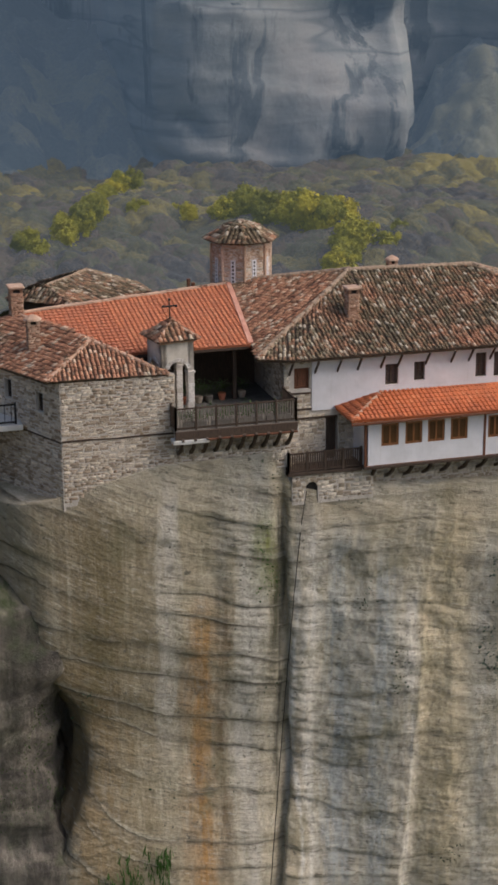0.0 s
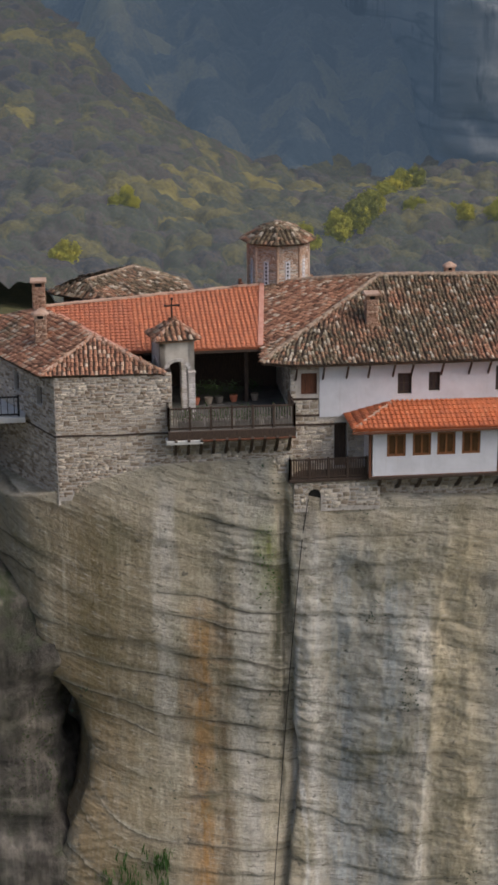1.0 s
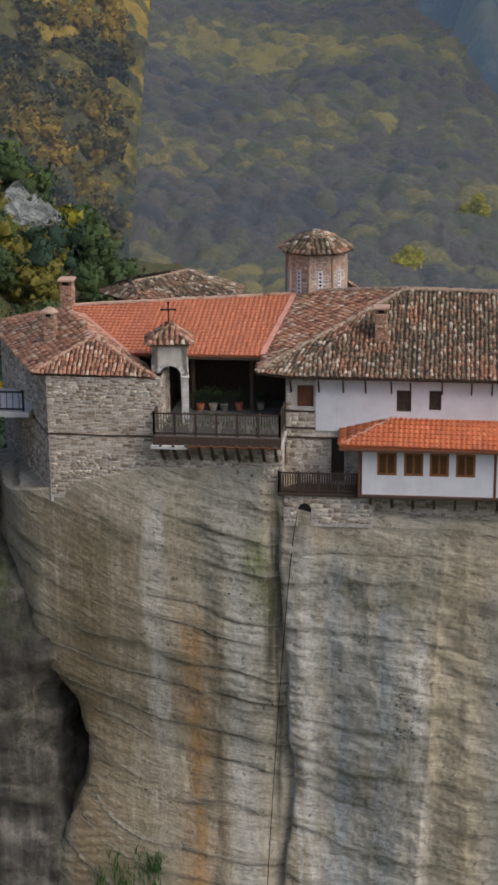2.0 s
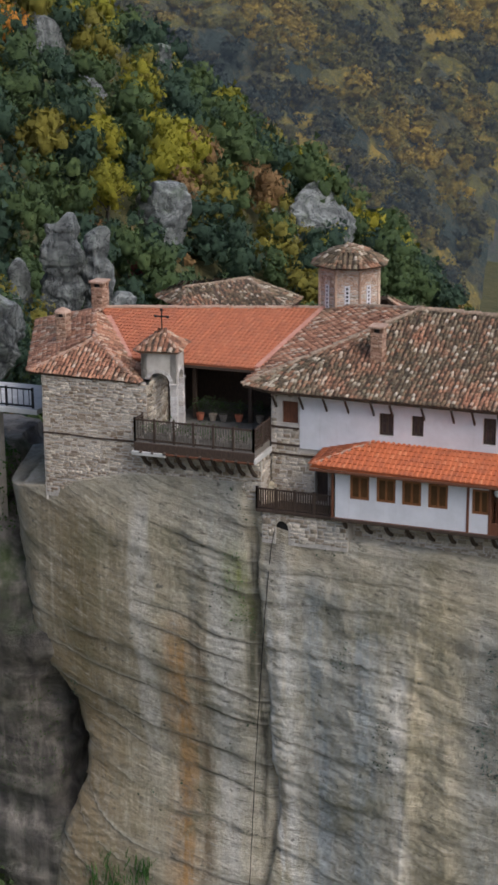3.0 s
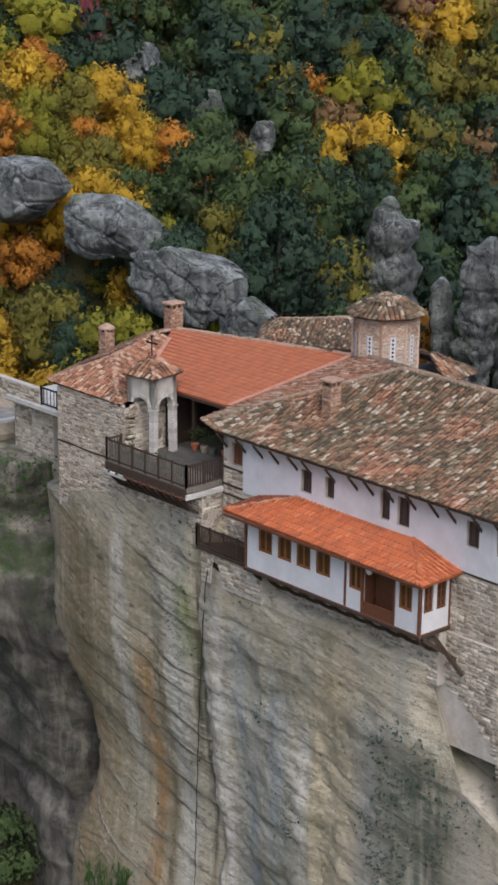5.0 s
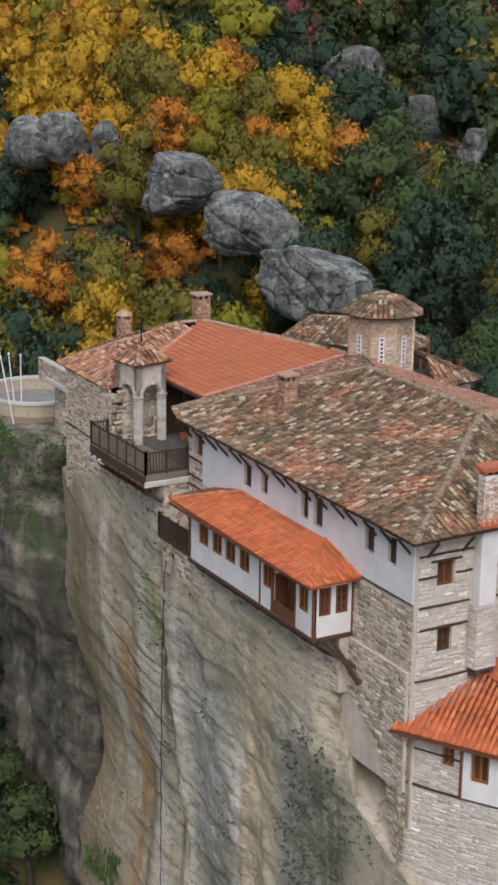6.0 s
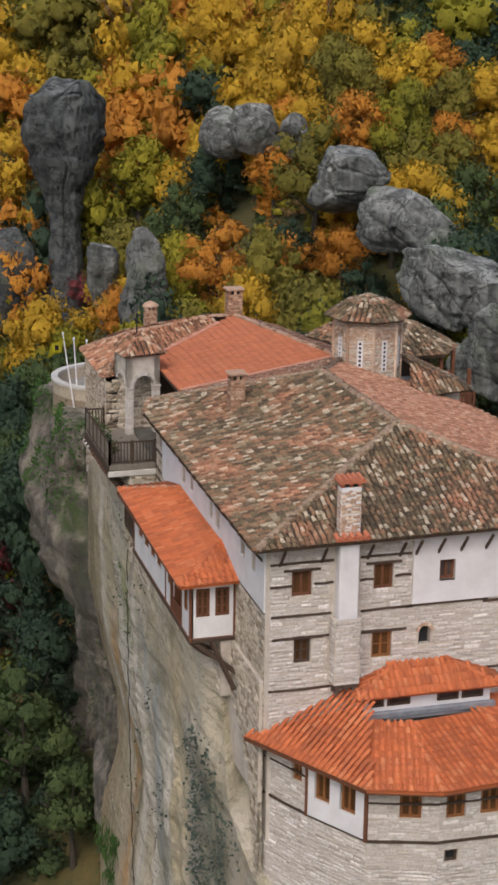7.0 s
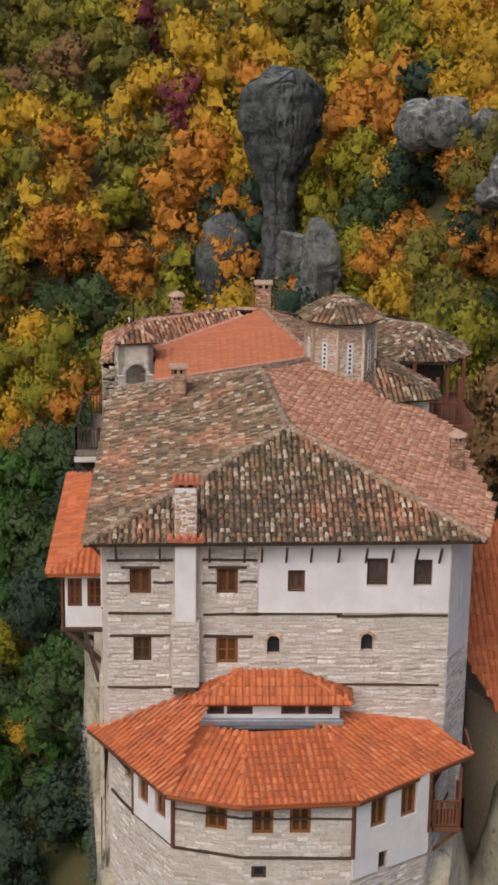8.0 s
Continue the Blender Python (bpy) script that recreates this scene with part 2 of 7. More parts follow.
def mat_far_rock():
    """Grey sandstone wall: long level beds, dark weeps from the rim, a few rosy patches; cool tint and glow stand in
    for haze.
    """
    k = Mat("far_cliff_rock", 0.95)
    k.co = k.scaled(0.36, 0.36, 0.36)
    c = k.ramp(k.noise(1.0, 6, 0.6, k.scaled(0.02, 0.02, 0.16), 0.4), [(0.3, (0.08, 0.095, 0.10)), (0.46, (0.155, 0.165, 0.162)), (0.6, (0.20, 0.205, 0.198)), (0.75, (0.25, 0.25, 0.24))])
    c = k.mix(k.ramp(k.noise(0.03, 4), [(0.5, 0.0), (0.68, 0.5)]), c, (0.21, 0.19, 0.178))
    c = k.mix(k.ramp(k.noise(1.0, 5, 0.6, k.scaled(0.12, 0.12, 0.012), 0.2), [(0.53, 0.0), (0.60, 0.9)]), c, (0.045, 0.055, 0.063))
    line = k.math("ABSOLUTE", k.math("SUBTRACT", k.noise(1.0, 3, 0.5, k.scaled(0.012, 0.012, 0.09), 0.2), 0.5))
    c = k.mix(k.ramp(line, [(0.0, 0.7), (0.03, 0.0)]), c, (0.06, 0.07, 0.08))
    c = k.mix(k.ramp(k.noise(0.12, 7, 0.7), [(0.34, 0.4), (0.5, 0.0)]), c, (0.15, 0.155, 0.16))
    # bluish emission paints the haze onto the rock
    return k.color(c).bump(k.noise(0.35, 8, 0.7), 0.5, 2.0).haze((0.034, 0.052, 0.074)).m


def mat_leaf(name, dark, mid, light, patch=0.22, fine=3.2):
    k = Mat(name, 0.9)
    r = k.random()
    f = k.math("ADD", k.math("MULTIPLY", r, 0.10), k.math("MULTIPLY", k.noise(patch, 2), 0.62))
    f = k.math("ADD", f, k.math("MULTIPLY", k.noise(fine, 4, 0.6), 0.42))
    c = k.ramp(f, [(0.34, dark), (0.60, mid), (0.86, light)])
    k.color(c).bump(k.noise(fine * 0.9, 4, 0.7), 0.35, 0.8 / fine)
    thin, both = k.t.nodes.new("ShaderNodeBsdfTranslucent"), k.t.nodes.new("ShaderNodeMixShader")
    k.put(thin.inputs["Color"], c)
    both.inputs[0].default_value = 0.38
    gaps, out = k.t.nodes.new("ShaderNodeBsdfTransparent"), k.t.nodes.new("ShaderNodeMixShader")
    k.put(out.inputs[0], k.ramp(k.noise(fine * 1.5, 2, 0.6), [(0.37, 0.0), (0.41, 1.0)]))
    k.t.links.new(k.b.outputs[0], both.inputs[1])
    k.t.links.new(thin.outputs[0], both.inputs[2])
    k.t.links.new(gaps.outputs[0], out.inputs[1])
    k.t.links.new(both.outputs[0], out.inputs[2])
    k.t.links.new(out.outputs[0], k.t.nodes["Material Output"].inputs["Surface"])
    return k.m


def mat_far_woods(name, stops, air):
    """Crowns of distant woods, each with its own autumn colour, plus a glow standing in for the veil of air."""
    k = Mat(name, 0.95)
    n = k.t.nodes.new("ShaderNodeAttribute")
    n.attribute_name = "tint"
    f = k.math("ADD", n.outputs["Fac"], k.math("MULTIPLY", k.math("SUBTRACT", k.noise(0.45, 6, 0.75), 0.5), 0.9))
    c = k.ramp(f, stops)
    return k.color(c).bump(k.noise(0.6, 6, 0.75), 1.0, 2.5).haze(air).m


def mat_ground():
    k = Mat("forest_floor", 0.95)
    c = k.ramp(k.noise(0.25, 7, 0.65), [(0.3, (0.04, 0.05, 0.018)), (0.55, (0.085, 0.078, 0.026)), (0.75, (0.15, 0.105, 0.035))])
    c = k.mix(k.ramp(k.noise(0.06, 5), [(0.5, 0.0), (0.7, 0.6)]), c, (0.045, 0.06, 0.022))
    return k.color(c).bump(k.noise(1.2, 7, 0.7), 0.8, 0.4).m


OLD_TILE, NEW_TILE = mat_old_tile("old_clay_tile", 0.015), mat_new_tile()
HALL_CLAY = mat_new_tile("faded_red_tile", 0.45)
RED_OLD_TILE = mat_old_tile("reddish_old_tile", 0.42, 0.85)
MOTTLED_TILE = mat_old_tile("mottled_red_tile", 0.2)
# deck between cover tiles, darkened as the shade in the channels
PAN_TILE = mat_plain("shaded_pan_tile", (0.04, 0.03, 0.023), (0.12, 0.078, 0.052), 3, 0.95)
PALE_PLASTER = mat_plain("weathered_cream_plaster", (0.44, 0.40, 0.345), (0.62, 0.58, 0.52), 2.2, 0.92)
FLAG = mat_plain("yellow_cloth", (0.55, 0.5, 0.02), (0.7, 0.64, 0.04), 3, 0.85)
STONE = mat_stone("rubble_stone", (0.27, 0.21, 0.15), (0.45, 0.39, 0.305), (0.64, 0.575, 0.475))
TOWER_STONE = mat_stone("warm_rubble_stone", (0.26, 0.19, 0.13), (0.47, 0.39, 0.30), (0.66, 0.585, 0.48))
WHITE_STONE = mat_stone("pale_ashlar", (0.47, 0.425, 0.385), (0.58, 0.545, 0.515), (0.68, 0.655, 0.635))
BRICKY = mat_stone("brick_and_stone", (0.40, 0.26, 0.18), (0.52, 0.36, 0.26), (0.64, 0.51, 0.40))
CHIMNEY_BRICK = mat_stone("sooty_brick", (0.22, 0.12, 0.075), (0.38, 0.22, 0.145), (0.52, 0.37, 0.27))
MORTAR, PLASTER = mat_mortar(), mat_plaster()
DARK_WOOD = mat_wood("dark_timber", (0.035, 0.022, 0.015), (0.085, 0.055, 0.038))
RED_WOOD = mat_wood("red_brown_timber", (0.10, 0.035, 0.018), (0.19, 0.075, 0.035))
FRAME_WOOD = mat_wood("orange_brown_joinery", (0.17, 0.065, 0.02), (0.31, 0.125, 0.038), 0.55)
GREY_WOOD = mat_wood("weathered_board", (0.12, 0.105, 0.09), (0.25, 0.225, 0.19))
IRON = mat_plain("dark_iron", (0.02, 0.02, 0.022), (0.05, 0.045, 0.042), 8, 0.55, 0.7)
LEAD = mat_plain("lead_sheet", (0.22, 0.25, 0.30), (0.36, 0.39, 0.44), 3, 0.5, 0.4)
PINK_CLAY = mat_plain("pinkish_mortar", (0.44, 0.19, 0.13), (0.56, 0.30, 0.22), 3, 0.9)
CLAY = mat_plain("clay_red", (0.40, 0.12, 0.065), (0.55, 0.20, 0.11), 5, 0.85)
RIDGE_OLD = mat_plain("lichened_ridge_clay", (0.16, 0.115, 0.08), (0.42, 0.31, 0.22), 5, 0.92)
RIDGE_CLAY = mat_plain("ridge_mortar_clay", (0.36, 0.22, 0.15), (0.50, 0.36, 0.27), 4, 0.9)
GLASS = mat_glass()
BROWN_GLASS = mat_plain("curtained_brown_glass", (0.055, 0.028, 0.013), (0.13, 0.062, 0.026), 1.5, 0.2)
CURTAIN_GLASS = mat_plain("grey_curtained_glass", (0.055, 0.04, 0.04), (0.12, 0.09, 0.088), 1.5, 0.25)
# near-black fill for openings: the shade inside, put into colour
DARK = mat_plain("interior_shade", (0.012, 0.011, 0.01), (0.03, 0.026, 0.022), 2, 0.9)
CONCRETE = mat_plain("pale_concrete", (0.45, 0.44, 0.42), (0.62, 0.61, 0.58), 2, 0.85)
CLIFF, GREY_ROCK = mat_cliff(), mat_grey_rock("grey_rock", (0.055, 0.06, 0.062), (0.25, 0.265, 0.255), 1.2, 0.6, 0.5)
FAR_ROCK = mat_far_rock()
DARK_ROCK = mat_grey_rock("blue_black_rock", (0.03, 0.036, 0.043), (0.15, 0.165, 0.17), 1.0, 0.5, 0.35)
SPUR = mat_grey_rock("mossy_spur_rock", (0.04, 0.037, 0.034), (0.27, 0.24, 0.20), 0.89, 0.95, 0.75)
GROUND = mat_ground()
# paving coloured dark for the shade under the hall roof
DARK_PAVING = mat_plain("shaded_paving", (0.06, 0.058, 0.052), (0.13, 0.125, 0.115), 2, 0.9)
PAVING = mat_plain("grey_paving", (0.17, 0.165, 0.15), (0.30, 0.29, 0.27), 2, 0.9)
# distance haze is put into these: a glow, and bluish greys in two
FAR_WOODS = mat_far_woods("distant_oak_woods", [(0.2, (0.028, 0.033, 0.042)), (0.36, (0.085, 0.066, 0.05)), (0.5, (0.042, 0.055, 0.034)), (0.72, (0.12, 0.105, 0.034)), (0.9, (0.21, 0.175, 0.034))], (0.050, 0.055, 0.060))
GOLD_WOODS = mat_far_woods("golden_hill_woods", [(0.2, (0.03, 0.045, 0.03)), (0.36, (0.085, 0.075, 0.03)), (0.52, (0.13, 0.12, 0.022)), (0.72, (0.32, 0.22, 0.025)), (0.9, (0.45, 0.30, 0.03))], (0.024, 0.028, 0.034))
BLUE_WOODS = mat_far_woods("haze_blue_woods", [(0.2, (0.018, 0.03, 0.036)), (0.5, (0.04, 0.052, 0.052)), (0.7, (0.075, 0.078, 0.06)), (0.9, (0.12, 0.115, 0.065))], (0.054, 0.076, 0.104))
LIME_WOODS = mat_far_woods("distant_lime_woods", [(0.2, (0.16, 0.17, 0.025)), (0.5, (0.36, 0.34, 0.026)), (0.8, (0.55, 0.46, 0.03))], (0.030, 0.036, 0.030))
LEAF = {
    "green": mat_leaf("green_leaves", (0.046, 0.076, 0.034), (0.083, 0.127, 0.043), (0.141, 0.183, 0.052)),
    "dark": mat_leaf("evergreen_leaves", (0.03, 0.057, 0.04), (0.048, 0.086, 0.05), (0.078, 0.12, 0.06)),
    "lime": mat_leaf("yellow_green_leaves", (0.15, 0.155, 0.02), (0.31, 0.29, 0.025), (0.46, 0.40, 0.04)),
    "yellow": mat_leaf("yellow_leaves", (0.36, 0.235, 0.025), (0.60, 0.39, 0.032), (0.76, 0.53, 0.05)),
    "orange": mat_leaf("orange_leaves", (0.37, 0.165, 0.03), (0.60, 0.275, 0.038), (0.73, 0.365, 0.05)),
    "brown": mat_leaf("brown_leaves", (0.193, 0.12, 0.057), (0.29, 0.179, 0.076), (0.377, 0.237, 0.091)),
    "red": mat_leaf("red_leaves", (0.146, 0.037, 0.048), (0.24, 0.06, 0.069), (0.303, 0.088, 0.089)),
    "olive": mat_leaf("olive_leaves", (0.13, 0.125, 0.026), (0.23, 0.205, 0.033), (0.33, 0.28, 0.045)),
    "grass": mat_leaf("ledge_grass", (0.04, 0.095, 0.026), (0.075, 0.165, 0.034), (0.12, 0.235, 0.042)),
    "ivy": mat_leaf("blue_green_ivy", (0.061, 0.088, 0.077), (0.1, 0.135, 0.112), (0.149, 0.184, 0.143)),
}
BARK = mat_wood("bark", (0.03, 0.025, 0.02), (0.09, 0.075, 0.06), 0.95)


# ---- building tools ----
rng = random.Random(7)


def origin(ob):
    v = Vector((0, 0, 0))
    while ob is not None:
        v += ob.location
        ob = ob.parent
    return v


def thing(name, at, label, category, group="", kind=""):
    """An empty at the base of a thing."""
    ob = new(name)
    ob.location = at
    ob.empty_display_size = 0.3
    return tagged(ob, label, category, group, kind)


def link_mesh(name, me, material, parent=None, label=""):
    me.materials.append(material)
    ob = new(name, me)
    ob.parent = parent
    if label:
        ob["label"] = label
    return ob


def part(name, bm, material, parent=None, label="", smooth=False, local=False):
    """Links a bmesh, given in world metres (or, local, in the parent's), as one mesh object."""
    if parent is not None and not local:
        bmesh.ops.translate(bm, verts=bm.verts, vec=-origin(parent))
    me = bpy.data.meshes.new(name)
    bmesh.ops.recalc_face_normals(bm, faces=bm.faces)
    bm.to_mesh(me)
    bm.free()
    if smooth:
        me.polygons.foreach_set("use_smooth", [True] * len(me.polygons))
    return link_mesh(name, me, material, parent, label)


def raw(name, verts, faces, material, parent=None, label="", smooth=False, normals=None):
    """The same from numpy arrays of vertices and of faces with equal corner counts."""
    verts, faces = np.asarray(verts, np.float32), np.asarray(faces, np.int32)
    if parent is not None:
        verts = verts - np.array(origin(parent), np.float32)
    me = bpy.data.meshes.new(name)
    k = faces.shape[1]
    me.vertices.add(len(verts))
    me.vertices.foreach_set("co", verts.ravel())
    me.loops.add(faces.size)
    me.loops.foreach_set("vertex_index", faces.ravel())
    me.polygons.add(len(faces))
    me.polygons.foreach_set("loop_start", np.arange(0, faces.size, k, dtype=np.int32))
    if smooth:
        me.polygons.foreach_set("use_smooth", np.ones(len(faces), bool))
    me.update(calc_edges=True)
    if normals is not None:
        me.normals_split_custom_set_from_vertices(np.asarray(normals, np.float32))
    return link_mesh(name, me, material, parent, label)


def quad(bm, *pts):
    return bm.faces.new([bm.verts.new(p) for p in pts])


def box(bm, x0, x1, y0, y1, z0, z1, m=None):
    v = [bm.verts.new(Vector(p) if m is None else m @ Vector(p)) for p in ((x0, y0, z0), (x1, y0, z0), (x1, y1, z0), (x0, y1, z0), (x0, y0, z1), (x1, y0, z1), (x1, y1, z1), (x0, y1, z1))]
    for f in ((3, 2, 1, 0), (4, 5, 6, 7), (0, 1, 5, 4), (1, 2, 6, 5), (2, 3, 7, 6), (3, 0, 4, 7)):
        bm.faces.new([v[i] for i in f])
    return bm


def soft_box(x0, x1, y0, y1, z0, z1, bevel=0.02, m=None):
    bm = box(bmesh.new(), x0, x1, y0, y1, z0, z1, m)
    bmesh.ops.bevel(bm, geom=bm.edges, offset=bevel, segments=1, affect="EDGES")
    return bm


def prism(bm, poly, z0, z1):
    """An upright prism over a plan polygon; z1 may be a number or a list of heights."""
    top = z1 if isinstance(z1, (list, tuple)) else [z1] * len(poly)
    a = [bm.verts.new((x, y, z0)) for x, y in poly]
    b = [bm.verts.new((x, y, z)) for (x, y), z in zip(poly, top)]
    n = len(poly)
    bm.faces.new(a[::-1])
    bm.faces.new(b)
    for i in range(n):
        bm.faces.new((a[i], a[(i + 1) % n], b[(i + 1) % n], b[i]))
    return bm


def beam(bm, p, q, w, h):
    """A square-cut timber from p to q."""
    p, q = Vector(p), Vector(q)
    d = (q - p).normalized()
    side = d.cross(Vector((0, 0, 1)))
    side = side.normalized() if side.length > 0.01 else Vector((1, 0, 0))
    up = side.cross(d)
    a = [bm.verts.new(p + side * sx * w / 2 + up * sz * h / 2) for sx, sz in ((-1, -1), (1, -1), (1, 1), (-1, 1))]
    b = [bm.verts.new(q + side * sx * w / 2 + up * sz * h / 2) for sx, sz in ((-1, -1), (1, -1), (1, 1), (-1, 1))]
    bm.faces.new(a[::-1])
    bm.faces.new(b)
    for i in range(4):
        bm.faces.new((a[i], a[(i + 1) % 4], b[(i + 1) % 4], b[i]))
    return bm


def rod(bm, pts, radii, sides=8):
    """A round, tapering rod through points."""
    rings = []
    for i, p in enumerate(pts):
        p = Vector(p)
        d = (Vector(pts[min(i + 1, len(pts) - 1)]) - Vector(pts[max(i - 1, 0)])).normalized()
        s = d.cross(Vector((0.3, 0.9, 0.1))).normalized()
        u = d.cross(s)
        rings.append([bm.verts.new(p + (s * math.cos(a) + u * math.sin(a)) * radii[i]) for a in (2 * math.pi * j / sides for j in range(sides))])
    for a, b in zip(rings, rings[1:]):
        for j in range(sides):
            bm.faces.new((a[j], a[(j + 1) % sides], b[(j + 1) % sides], b[j]))
    bm.faces.new(rings[0][::-1])
    bm.faces.new(rings[-1])
    return bm


def wall(bm, p, q, z0, z1, thick, holes=()):
    """A wall from plan point p to q, its outer face on that line and its body on the left of the way; holes are (s0, s1, z0, z1)."""
    p, q = Vector((*p, 0)), Vector((*q, 0))
    length = (q - p).length
    d = (q - p) / length
    n = Vector((-d.y, d.x, 0)) * thick
    ss = sorted({0.0, length, *(s for h in holes for s in h[:2])})
    zs = sorted({z0, z1, *(z for h in holes for z in h[2:])})

    def open_at(i, j):
        if not (0 <= i < len(ss) - 1 and 0 <= j < len(zs) - 1):
            return True
        s, z = (ss[i] + ss[i + 1]) / 2, (zs[j] + zs[j + 1]) / 2
        return any(h[0] < s < h[1] and h[2] < z < h[3] for h in holes)

    def at(s, z, k):
        return p + d * s + n * k + Vector((0, 0, z))

    for i in range(len(ss) - 1):
        for j in range(len(zs) - 1):
            if open_at(i, j):
                continue
            s0, s1, a, b = ss[i], ss[i + 1], zs[j], zs[j + 1]
            quad(bm, at(s0, a, 0), at(s1, a, 0), at(s1, b, 0), at(s0, b, 0))
            quad(bm, at(s0, a, 1), at(s0, b, 1), at(s1, b, 1), at(s1, a, 1))
            if open_at(i - 1, j):
                quad(bm, at(s0, a, 0), at(s0, b, 0), at(s0, b, 1), at(s0, a, 1))
            if open_at(i + 1, j):
                quad(bm, at(s1, a, 0), at(s1, a, 1), at(s1, b, 1), at(s1, b, 0))
            if open_at(i, j - 1):
                quad(bm, at(s0, a, 0), at(s0, a, 1), at(s1, a, 1), at(s1, a, 0))
            if open_at(i, j + 1):
                quad(bm, at(s0, b, 0), at(s1, b, 0), at(s1, b, 1), at(s0, b, 1))
    bmesh.ops.remove_doubles(bm, verts=bm.verts, dist=0.001)
    return bm


def plane_z(a, b, c, x, y):
    n = (Vector(b) - Vector(a)).cross(Vector(c) - Vector(a))
    return a[2] - (n.x * (x - a[0]) + n.y * (y - a[1])) / n.z


TILE_MESH = {}


def tile_shape(width, length, rise):
    """Vertices and faces of one clay cover tile, in its own frame: x across, y up the slope, z off the roof."""
    vs, n = [], 6
    for y, k in ((0.0, 1.0), (length, 0.8)):
        for lift in (0.0, -0.03):
            for i in range(n + 1):
                a = math.pi * i / n
                vs.append((-math.cos(a) * width / 2 * k, y, max(0.0, math.sin(a)) * rise * k + lift + (0.035 if y == 0.0 else 0.0)))
    fs = []
    for i in range(n):
        fs.append((i, i + 1, i + 2 * n + 3, i + 2 * n + 2))
        fs.append((i, i + n + 1, i + n + 2, i + 1))
    return np.array(vs), np.array(fs)


def roof_face(roof, poly, material, pitch=0.40, rows=0.36, singles=0, jitter=0.03, tile=0.30, rise=0.10, near=None, deck=0.14, deck_mat=None, along=None):
    """One slope: a slab below, and rows of cover tiles laid up it. poly: points, the first two along the eave, or along: the level way across it."""
    pts = [Vector(p) for p in poly]
    n = (pts[1] - pts[0]).cross(pts[-1] - pts[0]).normalized()
    if n.z < 0:
        n = -n
    u = Vector(along) if along else pts[1] - pts[0]
    u = (u - n * u.dot(n)).normalized()
    v = n.cross(u).normalized()
    if v.z < 0:
        v = -v
    if u.cross(v).dot(n) < 0:
        u = -u
    bm = bmesh.new()
    a = [bm.verts.new(p - n * 0.01) for p in pts]
    b = [bm.verts.new(p - n * deck) for p in pts]
    bm.faces.new(a)
    bm.faces.new(b[::-1])
    for i in range(len(pts)):
        j = (i + 1) % len(pts)
        bm.faces.new((a[i], b[i], b[j], a[j]))
    part("slope", bm, deck_mat or material, roof)
    o = pts[0]
    flat = [((p - o).dot(u), (p - o).dot(v)) for p in pts]

    def inside(x, y):
        c = False
        for (x0, y0), (x1, y1) in zip(flat, flat[1:] + flat[:1]):
            if (y0 > y) != (y1 > y) and x < (x1 - x0) * (y - y0) / (y1 - y0) + x0:
                c = not c
        return c

    us, vs_ = [p[0] for p in flat], [p[1] for p in flat]
    vs, fs = tile_shape(tile, rows * 1.18, rise)
    spots = []
    for i in range(int((max(us) - min(us)) / pitch) + 1):
        x = min(us) + (i + 0.5) * pitch
        sway = rng.uniform(-1, 1) * jitter
        for j in range(int((max(vs_) - min(vs_)) / rows) + 1):
            y = min(vs_) + j * rows - 0.05
            if inside(x - pitch * 0.4, y + rows * 0.5) or inside(x + pitch * 0.4, y + rows * 0.5):
                spots.append((x + sway + rng.uniform(-1, 1) * jitter, y + rng.uniform(-1, 1) * jitter, rng.uniform(-1, 1) * jitter * 2.2, rng.uniform(0, 1) * jitter * 0.8))
    basis = np.array([u, v, n])
    spot_at = [o + u * s[0] + v * s[1] for s in spots]
    order = sorted(range(len(spots)), key=lambda i: (spot_at[i] - Vector(near)).length if near else i)
    key = (tile, rows, rise, material.name)
    if key not in TILE_MESH:
        me = bpy.data.meshes.new("roof_tile")
        me.from_pydata(vs.tolist(), [], fs.tolist())
        me.materials.append(material)
        TILE_MESH[key] = me
    base = origin(roof)
    for i in order[:singles]:
        x, y, turn, lift = spots[i]
        ob = new("roof_tile", TILE_MESH[key])
        ob.parent = roof
        c, s = math.cos(turn), math.sin(turn)
        uu, vv = u * c + v * s, v * c - u * s
        m = Matrix((uu, vv, n)).transposed().to_4x4()
        m.translation = spot_at[i] + n * lift - base
        ob.matrix_local = m
    rest = order[singles:]
    if rest:
        sp = np.array([spots[i] for i in rest])
        c, s = np.cos(sp[:, 2])[:, None], np.sin(sp[:, 2])[:, None]
        lx = vs[None, :, 0] * c - vs[None, :, 1] * s + sp[:, 0:1]
        ly = vs[None, :, 0] * s + vs[None, :, 1] * c + sp[:, 1:2]
        lz = vs[None, :, 2] + sp[:, 3:4]
        world_v = np.stack([lx, ly, lz], -1).reshape(-1, 3) @ basis + np.array(o)
        faces = (fs[None] + (np.arange(len(sp)) * len(vs))[:, None, None]).reshape(-1, 4)
        ob = raw("roof_tiles", world_v, faces, material, roof)
        ob["kind"] = "stuff"


RIDGE_MESH = {}


